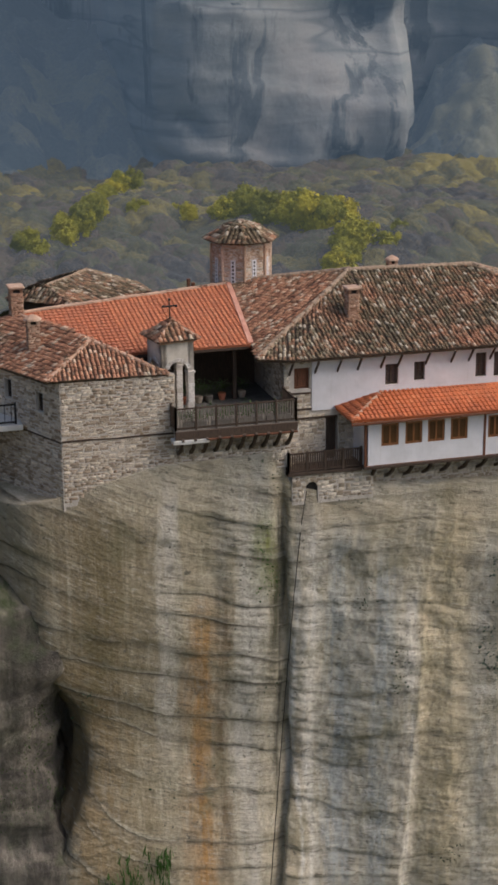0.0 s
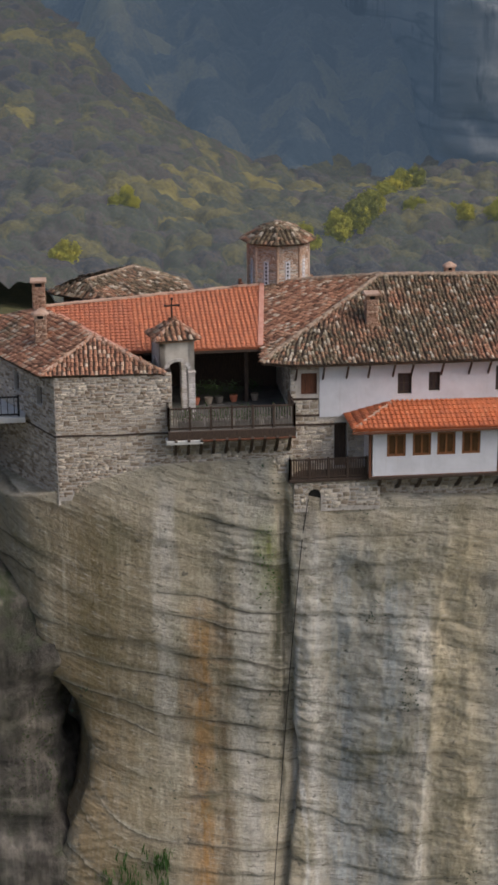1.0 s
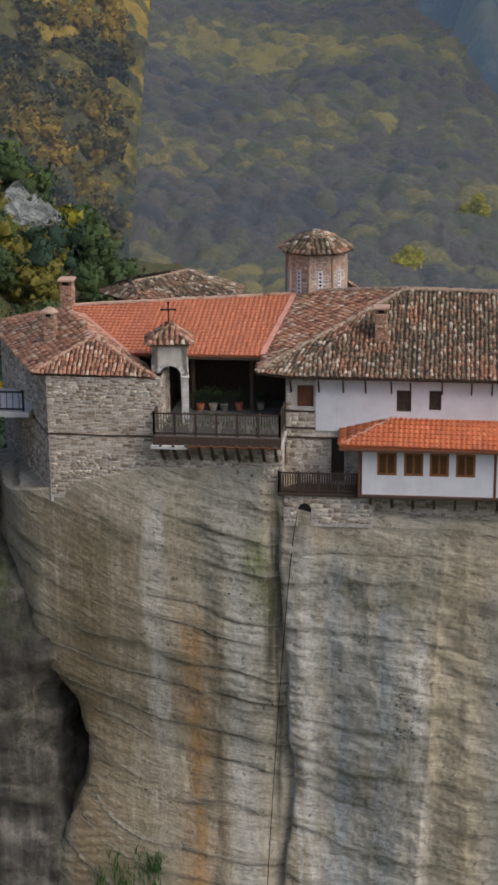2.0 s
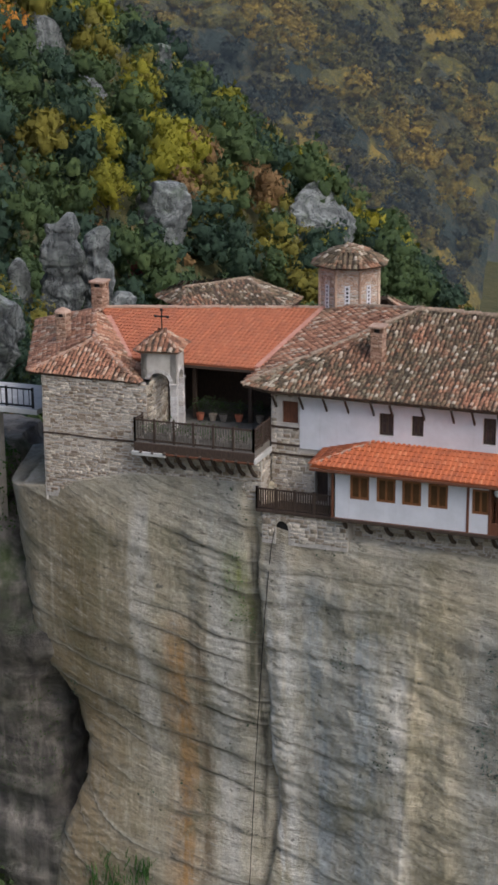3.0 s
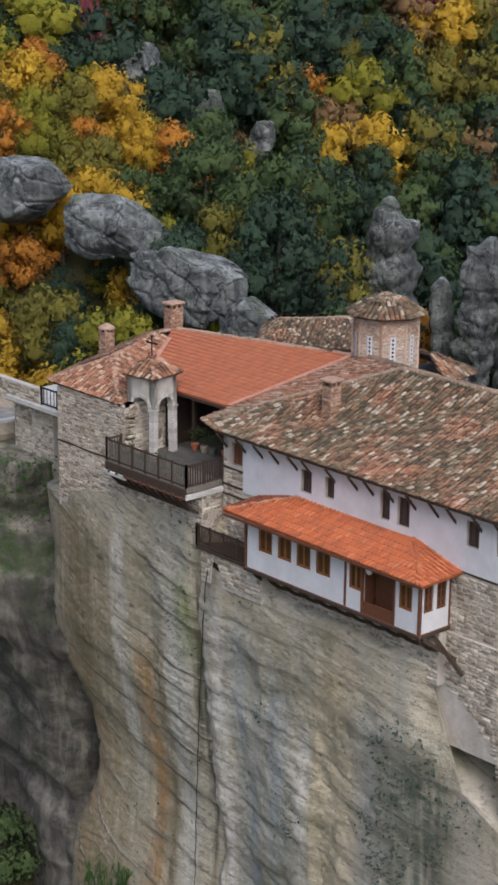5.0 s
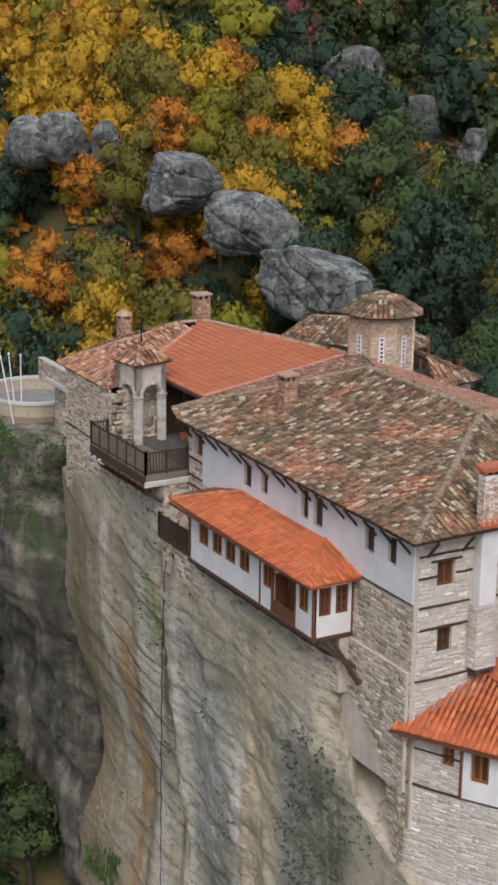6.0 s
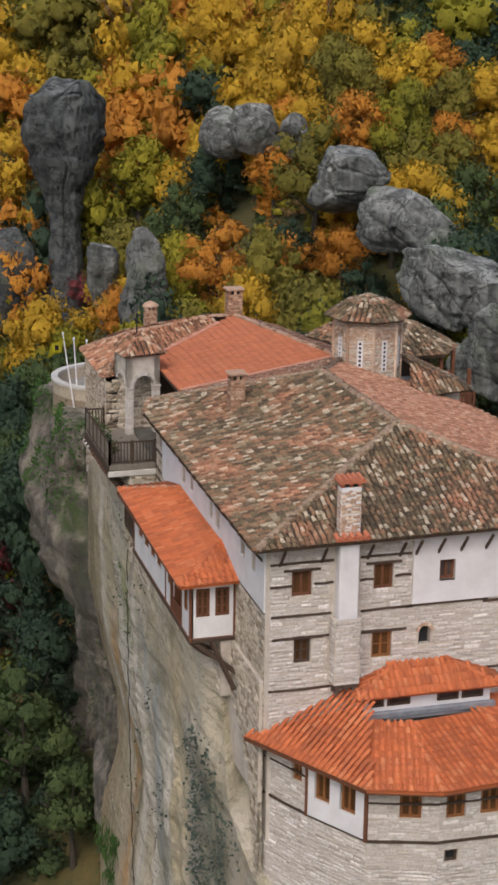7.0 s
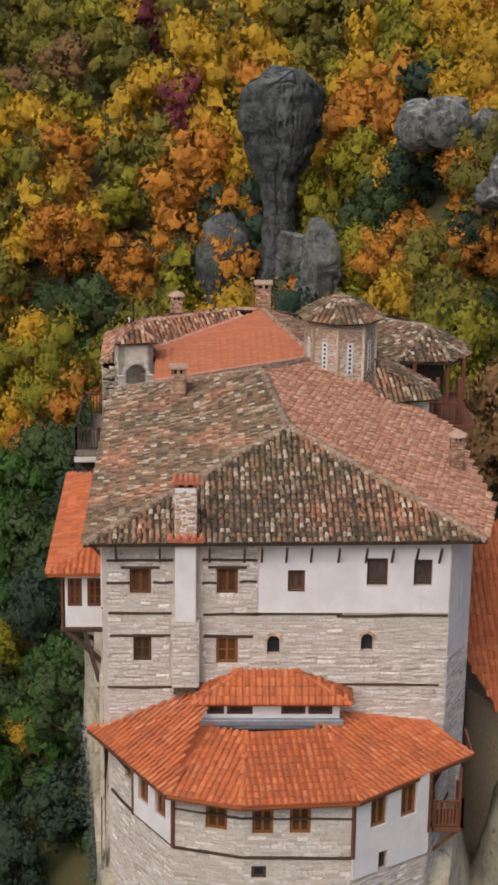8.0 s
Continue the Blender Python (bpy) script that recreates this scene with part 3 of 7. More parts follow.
def ridge(roof, p, q, material, r=0.13, step=0.38):
    """Ridge or hip tiles bedded in mortar from p to q, one by one."""
    p, q = Vector(p), Vector(q)
    d = (q - p).normalized()
    side = d.cross(Vector((0, 0, 1))).normalized()
    up = side.cross(d)
    k = max(1, int((q - p).length / step))
    length = (q - p).length / k
    key = (r, round(length, 2), material.name)
    if key not in RIDGE_MESH:
        vs = [(math.cos(t) * rad, y, math.sin(t) * rad * 0.9 - 0.02) for y, rad in ((0, r * 1.08), (length * 1.12, r * 0.9)) for t in (math.pi * j / 6 for j in range(7))]
        me = bpy.data.meshes.new("ridge_tile")
        me.from_pydata(vs, [], [(j + 1, j, j + 7, j + 8) for j in range(6)])
        me.materials.append(material)
        RIDGE_MESH[key] = me
    m = Matrix((side, d, up)).transposed().to_4x4()
    base = origin(roof)
    for i in range(k):
        ob = new("ridge_tile", RIDGE_MESH[key])
        ob.parent = roof
        wob = Vector((rng.uniform(-1, 1), rng.uniform(-1, 1), rng.uniform(-1, 1))) * 0.018
        ob.matrix_local = Matrix.Translation(p + d * (i * length) + wob - base) @ m @ pose(0, 0, 0, rng.uniform(-2, 2), rng.uniform(-4, 4), rng.uniform(-3, 3))


def on_wall(p, q):
    """The frame of a wall from p to q: x along it, y out of it, z up."""
    d = Vector((q[0] - p[0], q[1] - p[1], 0)).normalized()
    m = Matrix((d, Vector((d.y, -d.x, 0)), Vector((0, 0, 1)))).transposed().to_4x4()
    m.translation = (p[0], p[1], 0)
    return m


STONE_MESH = {}


def stone_mesh(material, i):
    if (material.name, i) not in STONE_MESH:
        r = random.Random(40 + i)
        vs = [(x + r.uniform(-0.05, 0.05), y, z + r.uniform(-0.12, 0.12)) for y in (0.0,) for x, z in ((-0.5, -0.5), (0.5, -0.5), (0.5, 0.5), (-0.5, 0.5))]
        vs += [(x * r.uniform(0.84, 0.94), 1 + r.uniform(-0.25, 0.1), z * r.uniform(0.72, 0.88)) for x, z in ((-0.5, -0.5), (0.5, -0.5), (0.5, 0.5), (-0.5, 0.5))]
        me = bpy.data.meshes.new("stone")
        me.from_pydata(vs, [], [(4, 7, 6, 5), (0, 4, 5, 1), (1, 5, 6, 2), (2, 6, 7, 3), (3, 7, 4, 0)])
        me.materials.append(material)
        STONE_MESH[material.name, i] = me
    return STONE_MESH[material.name, i]


def stones(owner, p, q, z0, z1, material, holes=(), singles=0, course=(0.11, 0.25), length=(0.14, 0.46), proud=0.026, near_z=None, low=None):
    """Rubble stones in rough courses, standing a little proud of a wall's mortar. low: the foot of the wall along its length."""
    if material is WHITE_STONE and course[0] > 0.1:
        course, length, proud = (0.07, 0.17), (0.2, 0.75), 0.02
    m = on_wall(p, q)
    total = math.hypot(q[0] - p[0], q[1] - p[1])
    laid, z = [], z0
    while z < z1 - 0.06:
        h = min(rng.uniform(*course), z1 - z)
        s = -rng.uniform(0, 0.2)
        while s < total:
            l = rng.uniform(*length) * (0.7 + h * 2)
            a, b = max(s, 0.0), min(s + l, total)
            s += l
            if b - a < 0.08:
                continue
            if any(a < k[1] + 0.02 and b > k[0] - 0.02 and z < k[3] + 0.02 and z + h > k[2] - 0.02 for k in holes):
                a2 = max([k[1] + 0.03 for k in holes if k[0] <= a < k[1] + 0.02 and z < k[3] and z + h > k[2]], default=a)
                b2 = min([k[0] - 0.03 for k in holes if k[0] - 0.02 < b <= k[1] and z < k[3] and z + h > k[2]], default=b)
                a, b = a2, b2
                if b - a < 0.08 or any(a < k[1] and b > k[0] and z < k[3] and z + h > k[2] for k in holes):
                    continue
            if low and z < low((a + b) / 2):
                continue
            wave = 0.07 * noise.noise(Vector((s * 0.7, z * 0.9, total)))
            laid.append(((a + b) / 2, z + h / 2 + wave + rng.uniform(-0.04, 0.04), (b - a) * rng.uniform(0.80, 0.98), h * rng.choice((0.55, 0.75, 0.85, 0.95, 1.15)) * rng.uniform(0.9, 1.05), proud * rng.uniform(0.3, 1.4), rng.randrange(9)))
        z += h
    if near_z is not None:
        laid.sort(key=lambda t: abs(t[1] - near_z))
    base = origin(owner)
    for s, zz, l, h, d, i in laid[:singles]:
        ob = new("stone", stone_mesh(material, i))
        ob.parent = owner
        ob.matrix_local = Matrix.Translation(-base) @ m @ Matrix.Translation((s, 0, zz)) @ Matrix.Diagonal((l, d, h, 1))
    rest = laid[singles:]
    if rest:
        shapes = [np.array([v.co[:] for v in stone_mesh(material, i).vertices]) for i in range(9)]
        fs = np.array([p_.vertices[:] for p_ in stone_mesh(material, 0).polygons])
        vv = np.concatenate([shapes[i] * (l, d, h) + (s, 0, zz) for s, zz, l, h, d, i in rest])
        vv = vv @ np.array(m.to_3x3()).T + np.array(m.translation)
        ff = (fs[None] + (np.arange(len(rest)) * 8)[:, None, None]).reshape(-1, 4)
        raw("rubble", vv, ff, material, owner)["kind"] = "stuff"


def placed(name, bm, m, material, parent, label="", smooth=False):
    bmesh.ops.transform(bm, matrix=m, verts=bm.verts)
    return part(name, bm, material, parent, label, smooth)


def window(owner, p, q, hole, material, inset=0.10, leaves=2, bars=2, label="", lintel=None, sill=None, glass=None):
    """A casement set back in its opening: frame, leaves with glazing bars, panes, and maybe lintel and sill."""
    m = on_wall(p, q)
    s0, s1, z0, z1 = hole
    bm = bmesh.new()
    f = 0.06
    y0, y1 = -inset - 0.06, -inset
    for a, b, c, d in ((s0, s0 + f, z0, z1), (s1 - f, s1, z0, z1), (s0 + f, s1 - f, z0, z0 + f), (s0 + f, s1 - f, z1 - f, z1)):
        box(bm, a, b, y0, y1, c, d)
    win = placed("window", bm, m, material, owner, label)
    w = (s1 - s0 - 2 * f) / leaves
    for i in range(leaves):
        a, b = s0 + f + i * w, s0 + f + (i + 1) * w
        bm = bmesh.new()
        e = 0.045
        for x0, x1, c, d in ((a, a + e, z0 + f, z1 - f), (b - e, b, z0 + f, z1 - f), (a + e, b - e, z0 + f, z0 + f + e), (a + e, b - e, z1 - f - e, z1 - f)):
            box(bm, x0, x1, y0 + 0.01, y1 + 0.012, c, d)
        for j in range(1, bars + 1):
            z = z0 + f + (z1 - z0 - 2 * f) * j / (bars + 1)
            box(bm, a + e, b - e, y0 + 0.02, y1, z - 0.014, z + 0.014)
        placed("casement", bm, m, material, win)
        placed("pane", box(bmesh.new(), a + e, b - e, y0 + 0.022, y0 + 0.03, z0 + f + e, z1 - f - e), m, glass or GLASS, win)
    if lintel:
        placed("lintel", soft_box(s0 - lintel, s1 + lintel, -0.1, 0.05, z1, z1 + 0.09, 0.01), m, DARK_WOOD, win, "dark timber lintel")
    if sill:
        placed("sill", soft_box(s0 - 0.06, s1 + 0.06, -0.12, 0.07, z0 - 0.06, z0, 0.01), m, sill, win, "pale sill")
    return win


def strut_mesh(name, reach, drop, w, material, bow=0.0):
    """A raking strut in its wall's frame: foot on the wall, head out under the eave."""
    bm = bmesh.new()
    pts = []
    for i in range(5):
        t = i / 4
        pts.append((0, 0.02 + reach * t, -drop * (1 - t) - bow * math.sin(math.pi * t)))
    for a, b in zip(pts, pts[1:]):
        beam(bm, a, b, w, w * 1.15)
    bmesh.ops.recalc_face_normals(bm, faces=bm.faces)
    me = bpy.data.meshes.new(name)
    bm.to_mesh(me)
    bm.free()
    me.materials.append(material)
    return me


def row_of(owner, name, me, p, q, spots, z):
    base = origin(owner)
    m = on_wall(p, q)
    for s in spots:
        ob = new(name, me)
        ob.parent = owner
        ob.matrix_local = Matrix.Translation(-base) @ m @ Matrix.Translation((s, 0, z))


def timber(owner, p, q, s0, s1, z, h=0.09, name="timber_band", material=None, out=0.045):
    """A level tie beam let into the wall face, a little crooked."""
    bm = bmesh.new()
    m = on_wall(p, q)
    n = max(2, int((s1 - s0) / 1.1))
    last = None
    for i in range(n + 1):
        s = s0 + (s1 - s0) * i / n
        pt = (s, 0.0, z + rng.uniform(-0.025, 0.025))
        if last:
            beam(bm, last, pt, out * 2, h * rng.uniform(0.8, 1.1))
        last = pt
    placed(name, bm, m, material or DARK_WOOD, owner)


def chimney(owner, x, y, z0, z1, w, d, cap="slab", material=None):
    """A chimney of coursed stone with smoke holes under a cap."""
    shaft = part("chimney", soft_box(x - w / 2, x + w / 2, y - d / 2, y + d / 2, z0, z1 - 0.32, 0.02), material or CHIMNEY_BRICK, owner)
    mat = material or CHIMNEY_BRICK
    c = [(x - w / 2, y - d / 2), (x + w / 2, y - d / 2), (x + w / 2, y + d / 2), (x - w / 2, y + d / 2)]
    for p, q in zip(c, c[1:] + c[:1]):
        stones(shaft, p, q, z0, z1 - 0.34, mat, course=(0.07, 0.13), length=(0.15, 0.4), proud=0.018)
    bm = bmesh.new()
    for sx in (-1, 1):
        for sy in (-1, 1):
            box(bm, x + sx * w / 2 - 0.07 - sx * 0.07, x + sx * w / 2 + 0.07 - sx * 0.07, y + sy * d / 2 - 0.07 - sy * 0.07, y + sy * d / 2 + 0.07 - sy * 0.07, z1 - 0.32, z1 - 0.12)
    box(bm, x - 0.06, x + 0.06, y - d / 2, y + d / 2, z1 - 0.32, z1 - 0.12)
    part("smoke_vent", bm, mat, shaft)
    # solid dark block that stands for the shade inside the vents
    part("flue", box(bmesh.new(), x - w / 2 + 0.1, x + w / 2 - 0.1, y - d / 2 + 0.1, y + d / 2 - 0.1, z1 - 0.32, z1 - 0.13), DARK, shaft)
    if cap == "slab":
        bm = soft_box(x - w / 2 - 0.09, x + w / 2 + 0.09, y - d / 2 - 0.09, y + d / 2 + 0.09, z1 - 0.12, z1, 0.03)
    else:
        bm = bmesh.new()
        r = [(w / 2 + 0.1, 0.0), (w / 2 + 0.06, 0.08), (w / 2 - 0.06, 0.17), (0.08, 0.24)]
        rings = [[bm.verts.new((x + k * math.cos(a) * (1.15 if i < 2 else 1), y + k * math.sin(a) * (1.15 if i < 2 else 1), z1 - 0.12 + h)) for a in (math.pi / 4 + j * math.pi / 4 for j in range(8))] for i, (k, h) in enumerate(r)]
        for a, b in zip(rings, rings[1:]):
            for j in range(8):
                bm.faces.new((a[j], a[(j + 1) % 8], b[(j + 1) % 8], b[j]))
        bm.faces.new(rings[-1])
        bm.faces.new(rings[0][::-1])
    part("cap", bm, RIDGE_CLAY, shaft, "weathered clay cap")
    return shaft


def railing(owner, p, q, z0, z1, gap=0.13, slat=0.05, material=None, post_every=1.6, slats=None):
    """Posts, rails and upright slats between two plan points."""
    material = material or DARK_WOOD
    m = on_wall(p, q)
    total = math.hypot(q[0] - p[0], q[1] - p[1])
    for z in (z0 + 0.10, z1 - 0.04):
        placed("rail", box(bmesh.new(), 0, total, -0.03, 0.03, z - 0.035, z + 0.035), m, material, owner)
    n = max(1, round(total / post_every))
    for i in range(n + 1):
        s = total * i / n
        placed("post", box(bmesh.new(), s - 0.045, s + 0.045, -0.045, 0.045, z0, z1 + 0.05), m, material, owner)
    me = bpy.data.meshes.new("slat")
    bm = box(bmesh.new(), -slat / 2, slat / 2, -0.014, 0.014, z0 + 0.1, z1 - 0.06)
    bmesh.ops.recalc_face_normals(bm, faces=bm.faces)
    bm.to_mesh(me)
    bm.free()
    me.materials.append(slats or material)
    row_of(owner, "slat", me, p, q, [gap * (i + 0.7) for i in range(int(total / gap) - 0)], 0)


# ---- the land: one sheet of ground out to the horizon ----
KNOBS = [(-60, 20, -72), (-40, -60, -80), (20, -70, -75), (-90, 90, -62), (-25, 45, -48), (-18, 80, -30), (-14, 112, -13), (0, 155, 8),
         (12, 46, -15), (20, 66, -9), (10, 94, -15), (25, 88, 1), (32, 112, 8), (10, 180, 20), (45, 45, -20), (70, 70, -18), (105, 100, 4),
         (145, 130, 22), (55, 15, -45), (105, 35, -52), (160, 62, -28), (110, -25, -80), (190, -25, -95), (250, -40, -105), (335, -30, -115),
         (300, 60, -85), (210, 210, 60), (0, 320, 62), (420, 20, -120), (260, -140, -110), (118, 72, -18), (400, 180, -60)]
kn = np.array(KNOBS, float)


def kernel(d):
    return np.sqrt(d * d + 25.0 ** 2)


kw = np.linalg.solve(kernel(np.linalg.norm(kn[:, None, :2] - kn[None, :, :2], axis=-1)), kn[:, 2] + 20)


def ground_z(x, y):
    """The lie of the land at plan points."""
    x, y = np.atleast_1d(np.asarray(x, float)), np.atleast_1d(np.asarray(y, float))
    out = np.zeros(len(x))
    for i in range(0, len(x), 4000):
        d = np.hypot(x[i:i + 4000, None] - kn[None, :, 0], y[i:i + 4000, None] - kn[None, :, 1])
        out[i:i + 4000] = kernel(d) @ kw - 20
    r = np.hypot(x - 60, y - 60)
    fade = np.clip((r - 420) / 500, 0, 1)
    return np.clip(out, -130, 130) * (1 - fade) - 135 * fade


def make_ground():
    rings = np.concatenate([np.linspace(0.5, 420, 150), np.geomspace(440, 4500, 24)])
    ang = np.linspace(0, 2 * math.pi, 240, endpoint=False)
    x = (5 + rings[:, None] * np.cos(ang)).ravel()
    y = (13 + rings[:, None] * np.sin(ang)).ravel()
    z = ground_z(x, y)
    z += np.array([noise.noise((a / 9, b / 9, 0)) * 0.8 for a, b in zip(x, y)])
    n = len(ang)
    i, j = np.meshgrid(np.arange(len(rings) - 1), np.arange(n), indexing="ij")
    f = np.stack([i * n + j, (i + 1) * n + j, (i + 1) * n + (j + 1) % n, i * n + (j + 1) % n], -1).reshape(-1, 4)
    ob = raw("ground", np.stack([x, y, z], -1), f, GROUND, smooth=True)
    tagged(ob, "forest floor of leaf litter and grass on steep slopes", "ground", kind="structure")


make_ground()


def fbm(p, octaves=4):
    return noise.fractal(p, 1.0, 2.1, octaves)


# ---- the great rock that carries the monastery ----
def rim_top(x, y):
    """Height at which masonry gives way to rock, along the rim."""
    if x < 3:
        return float(np.interp(y, (-4, -1.3, 2, 4, 14, 17.4, 18.2, 23.3, 28, 30), (-13, -11, -9, -4.3, -3.8, -3.2, -1.6, -1.7, -2.9, -3.3)))
    return float(np.interp(y, (-4, 0, 4, 20, 30), (-11, -7, -4.5, -3.2, -3.3)))


ROCK_FACE = []


def make_rock():
    na, nz = 530, 310
    cx, cy, hx = 6.0, 12.3, 7.0
    verts, layers = [], []
    for j in range(nz):
        f = j / (nz - 1)
        for i in range(na):
            a = 2 * math.pi * (i / na + 0.03 * math.sin(2 * math.pi * i / na * 2 + 2.2))
            c, s = math.cos(a), math.sin(a)
            hy, k = (17.3, 14.0) if s > 0 else (16.4, 5.0)
            r = (abs(c / hx) ** k + abs(s / hy) ** k) ** (-1 / k)
            x, y = cx + r * c, cy + r * s
            z = rim_top(x, y)
            z = z + (-30 - z) * min(1.0, f / 0.86) - 48 * max(0.0, (f - 0.86) / 0.14)
            depth = rim_top(x, y) - z
            ease = min(1.0, depth / 2.5) * (1 - 0.8 / (1 + math.exp((y - 3.0) * 1.6)))
            north = max(0.0, s) ** 2
            out = 6 * max(0.0, (-28 - z) / 50)
            if c < 0:
                out += 0.40 / (1 + math.exp(-(y - 19) * 1.2)) - (1.25 - 0.55 * min(1.0, max(0.0, (-5.5 - z) / 2.5))) / (1 + math.exp((y - 4.3) * 1.6))
            if c > 0 and s < 0:
                out += 1.5 * min(1.0, max(0.0, (-8 - z) / 4)) * max(0.0, min(1.0, (x - 9) / 3))
            out -= north * 2.3 * math.exp(-((z + 16.3) / 4.6) ** 2)
            if c < 0:
                out -= 0.75 * min(1.0, max(0.0, (-9 - z) / 10)) - 0.15
            q = Vector((x, y, z))
            out += ease * 0.50 * fbm(q * 0.14, 4)
            bed = z - 0.17 * y - 0.025 * max(0.0, y - 20) ** 2 + 1.2 * noise.noise(q * 0.11) + 0.5 * noise.noise(q * 0.33)
            layer = bed * 0.52 + 0.8 * noise.noise(Vector((0, 0, bed * 0.3)))
            amp = 0.5 + 0.75 * noise.noise(Vector((x * 0.12, y * 0.12, math.floor(layer) * 1.7)))
            ledgy = 0.45 + 0.55 / (1 + math.exp(-(y - 17.5) * 1.5))
            out += ease * ledgy * 0.24 * min(1.0, max(0.0, amp)) * (0.5 - layer % 1.0)
            st = (bed * 1.9 + 0.3 * noise.noise(q * 0.4)) % 1.0
            out += ease * ledgy * 0.16 * (0.5 - st) * max(0.0, noise.noise(q * 0.3) + 0.15)
            layers.append(layer)
            out += ease * 0.09 * fbm(q * 1.1, 3)
            groove = noise.noise(Vector((x * 0.4 + 3, y * 0.4, z * 0.03)))
            out -= 1.1 * max(0.0, groove - 0.2) * min(1.0, depth / 5)
            if c < 0:
                # the long cleft below the little arch
                mid = 17.75 + 0.35 * noise.noise(Vector((0, 0, z * 0.22))) - 0.03 * (z + 4)
                out -= 0.7 * math.exp(-((y - mid) / 0.26) ** 2) * min(1.0, depth / 2)
                out += 0.30 * math.exp(-((y - mid + 1.2) / 0.8) ** 2) * min(1.0, depth / 3)
            # the shoulder that carries the tower's slanting north wall
            ledge = min(2.6, max(0.0, 0.32 * (x + 1.5))) * min(1.0, max(0.0, (y - 27) / 2.5)) * min(1.0, max(0.0, (z + 13) / 6))
            verts.append((x + c * out, y + s * out + ledge, z))
    top = len(verts)
    verts.append((6, 12, -3.0))
    layers.append(0.0)
    i, j = np.meshgrid(np.arange(nz - 1), np.arange(na), indexing="ij")
    f = np.stack([i * na + j, (i + 1) * na + j, (i + 1) * na + (j + 1) % na, i * na + (j + 1) % na], -1).reshape(-1, 4)
    e = np.arange(0, na, 2)
    cap = np.stack([np.full(len(e), top), e, (e + 1) % na, (e + 2) % na], -1)
    ROCK_FACE.extend(v for v in verts if v[0] < 3 and -26 < v[2])
    ob = raw("cliff", verts, np.concatenate([f, cap]), CLIFF, smooth=True)
    ob.data.attributes.new("layer", "FLOAT", "POINT").data.foreach_set("value", np.array(layers, np.float32))
    tagged(ob, "tall pale conglomerate rock with dipping beds and rain streaks under the monastery", "cliff", kind="structure")


make_rock()


SPUR_TOP, SPUR_SIDE = [], []


def make_spur():
    """The lower rock to the north, joined by a bridge, with grass on its shoulder."""
    na, nz = 220, 170
    verts = []
    for j in range(nz):
        z = -2.9 - 66 * (j / (nz - 1)) ** 1.4
        for i in range(na):
            a = 2 * math.pi * i / na
            c, s = math.cos(a), math.sin(a)
            r = (abs(c / 5.8) ** 4 + abs(s / 6.6) ** 4) ** -0.25
            q = Vector((4.0 + r * c, 38.8 + r * s, z))
            depth = -2.9 - z
            out = -1.0 * math.exp(-depth / 1.6) + 0.04 * depth + 1.5 * fbm(q * 0.17, 5) - 1.6 * max(0.0, noise.noise(Vector((q.x * 0.3, q.y * 0.3, z * 0.04 + 2))) - 0.1) + 0.3 * noise.noise(Vector((q.x * 0.2, q.y * 0.2, z * 0.9))) + 0.12 * fbm(q * 1.2, 3)
            low = min(1.0, max(0.0, (-5.5 - z) / 3.5))
            st = (z * 0.45 - 0.1 * q.y + 0.6 * noise.noise(q * 0.15)) % 1.0
            out += 0.35 * (st - 0.5) * min(1.0, depth / 3)
            sx = out - 3.6 * min(1.0, max(0.0, (-10 - z) / 7)) * max(0.0, -c)
            verts.append((q.x + c * sx, q.y + s * (out + 3.7 * low * (s < 0)), z))
    top = len(verts)
    verts.append((4, 38.8, -2.75))
    i, j = np.meshgrid(np.arange(nz - 1), np.arange(na), indexing="ij")
    f = np.stack([i * na + j, (i + 1) * na + j, (i + 1) * na + (j + 1) % na, i * na + (j + 1) % na], -1).reshape(-1, 4)
    e = np.arange(0, na, 2)
    cap = np.stack([np.full(len(e), top), e, (e + 1) % na, (e + 2) % na], -1)
    SPUR_TOP.extend(v for v in verts if v[2] > -7.5 and v[0] < 4)
    SPUR_SIDE.extend(v for v in verts if -30 < v[2] < -7 and v[1] < 39 and v[0] < 1.5)
    ob = raw("rock_spur", verts, np.concatenate([f, cap]), SPUR, smooth=True)
    tagged(ob, "dark grey rock spur with mossy shoulders beside the great rock", "cliff", kind="structure")


make_spur()


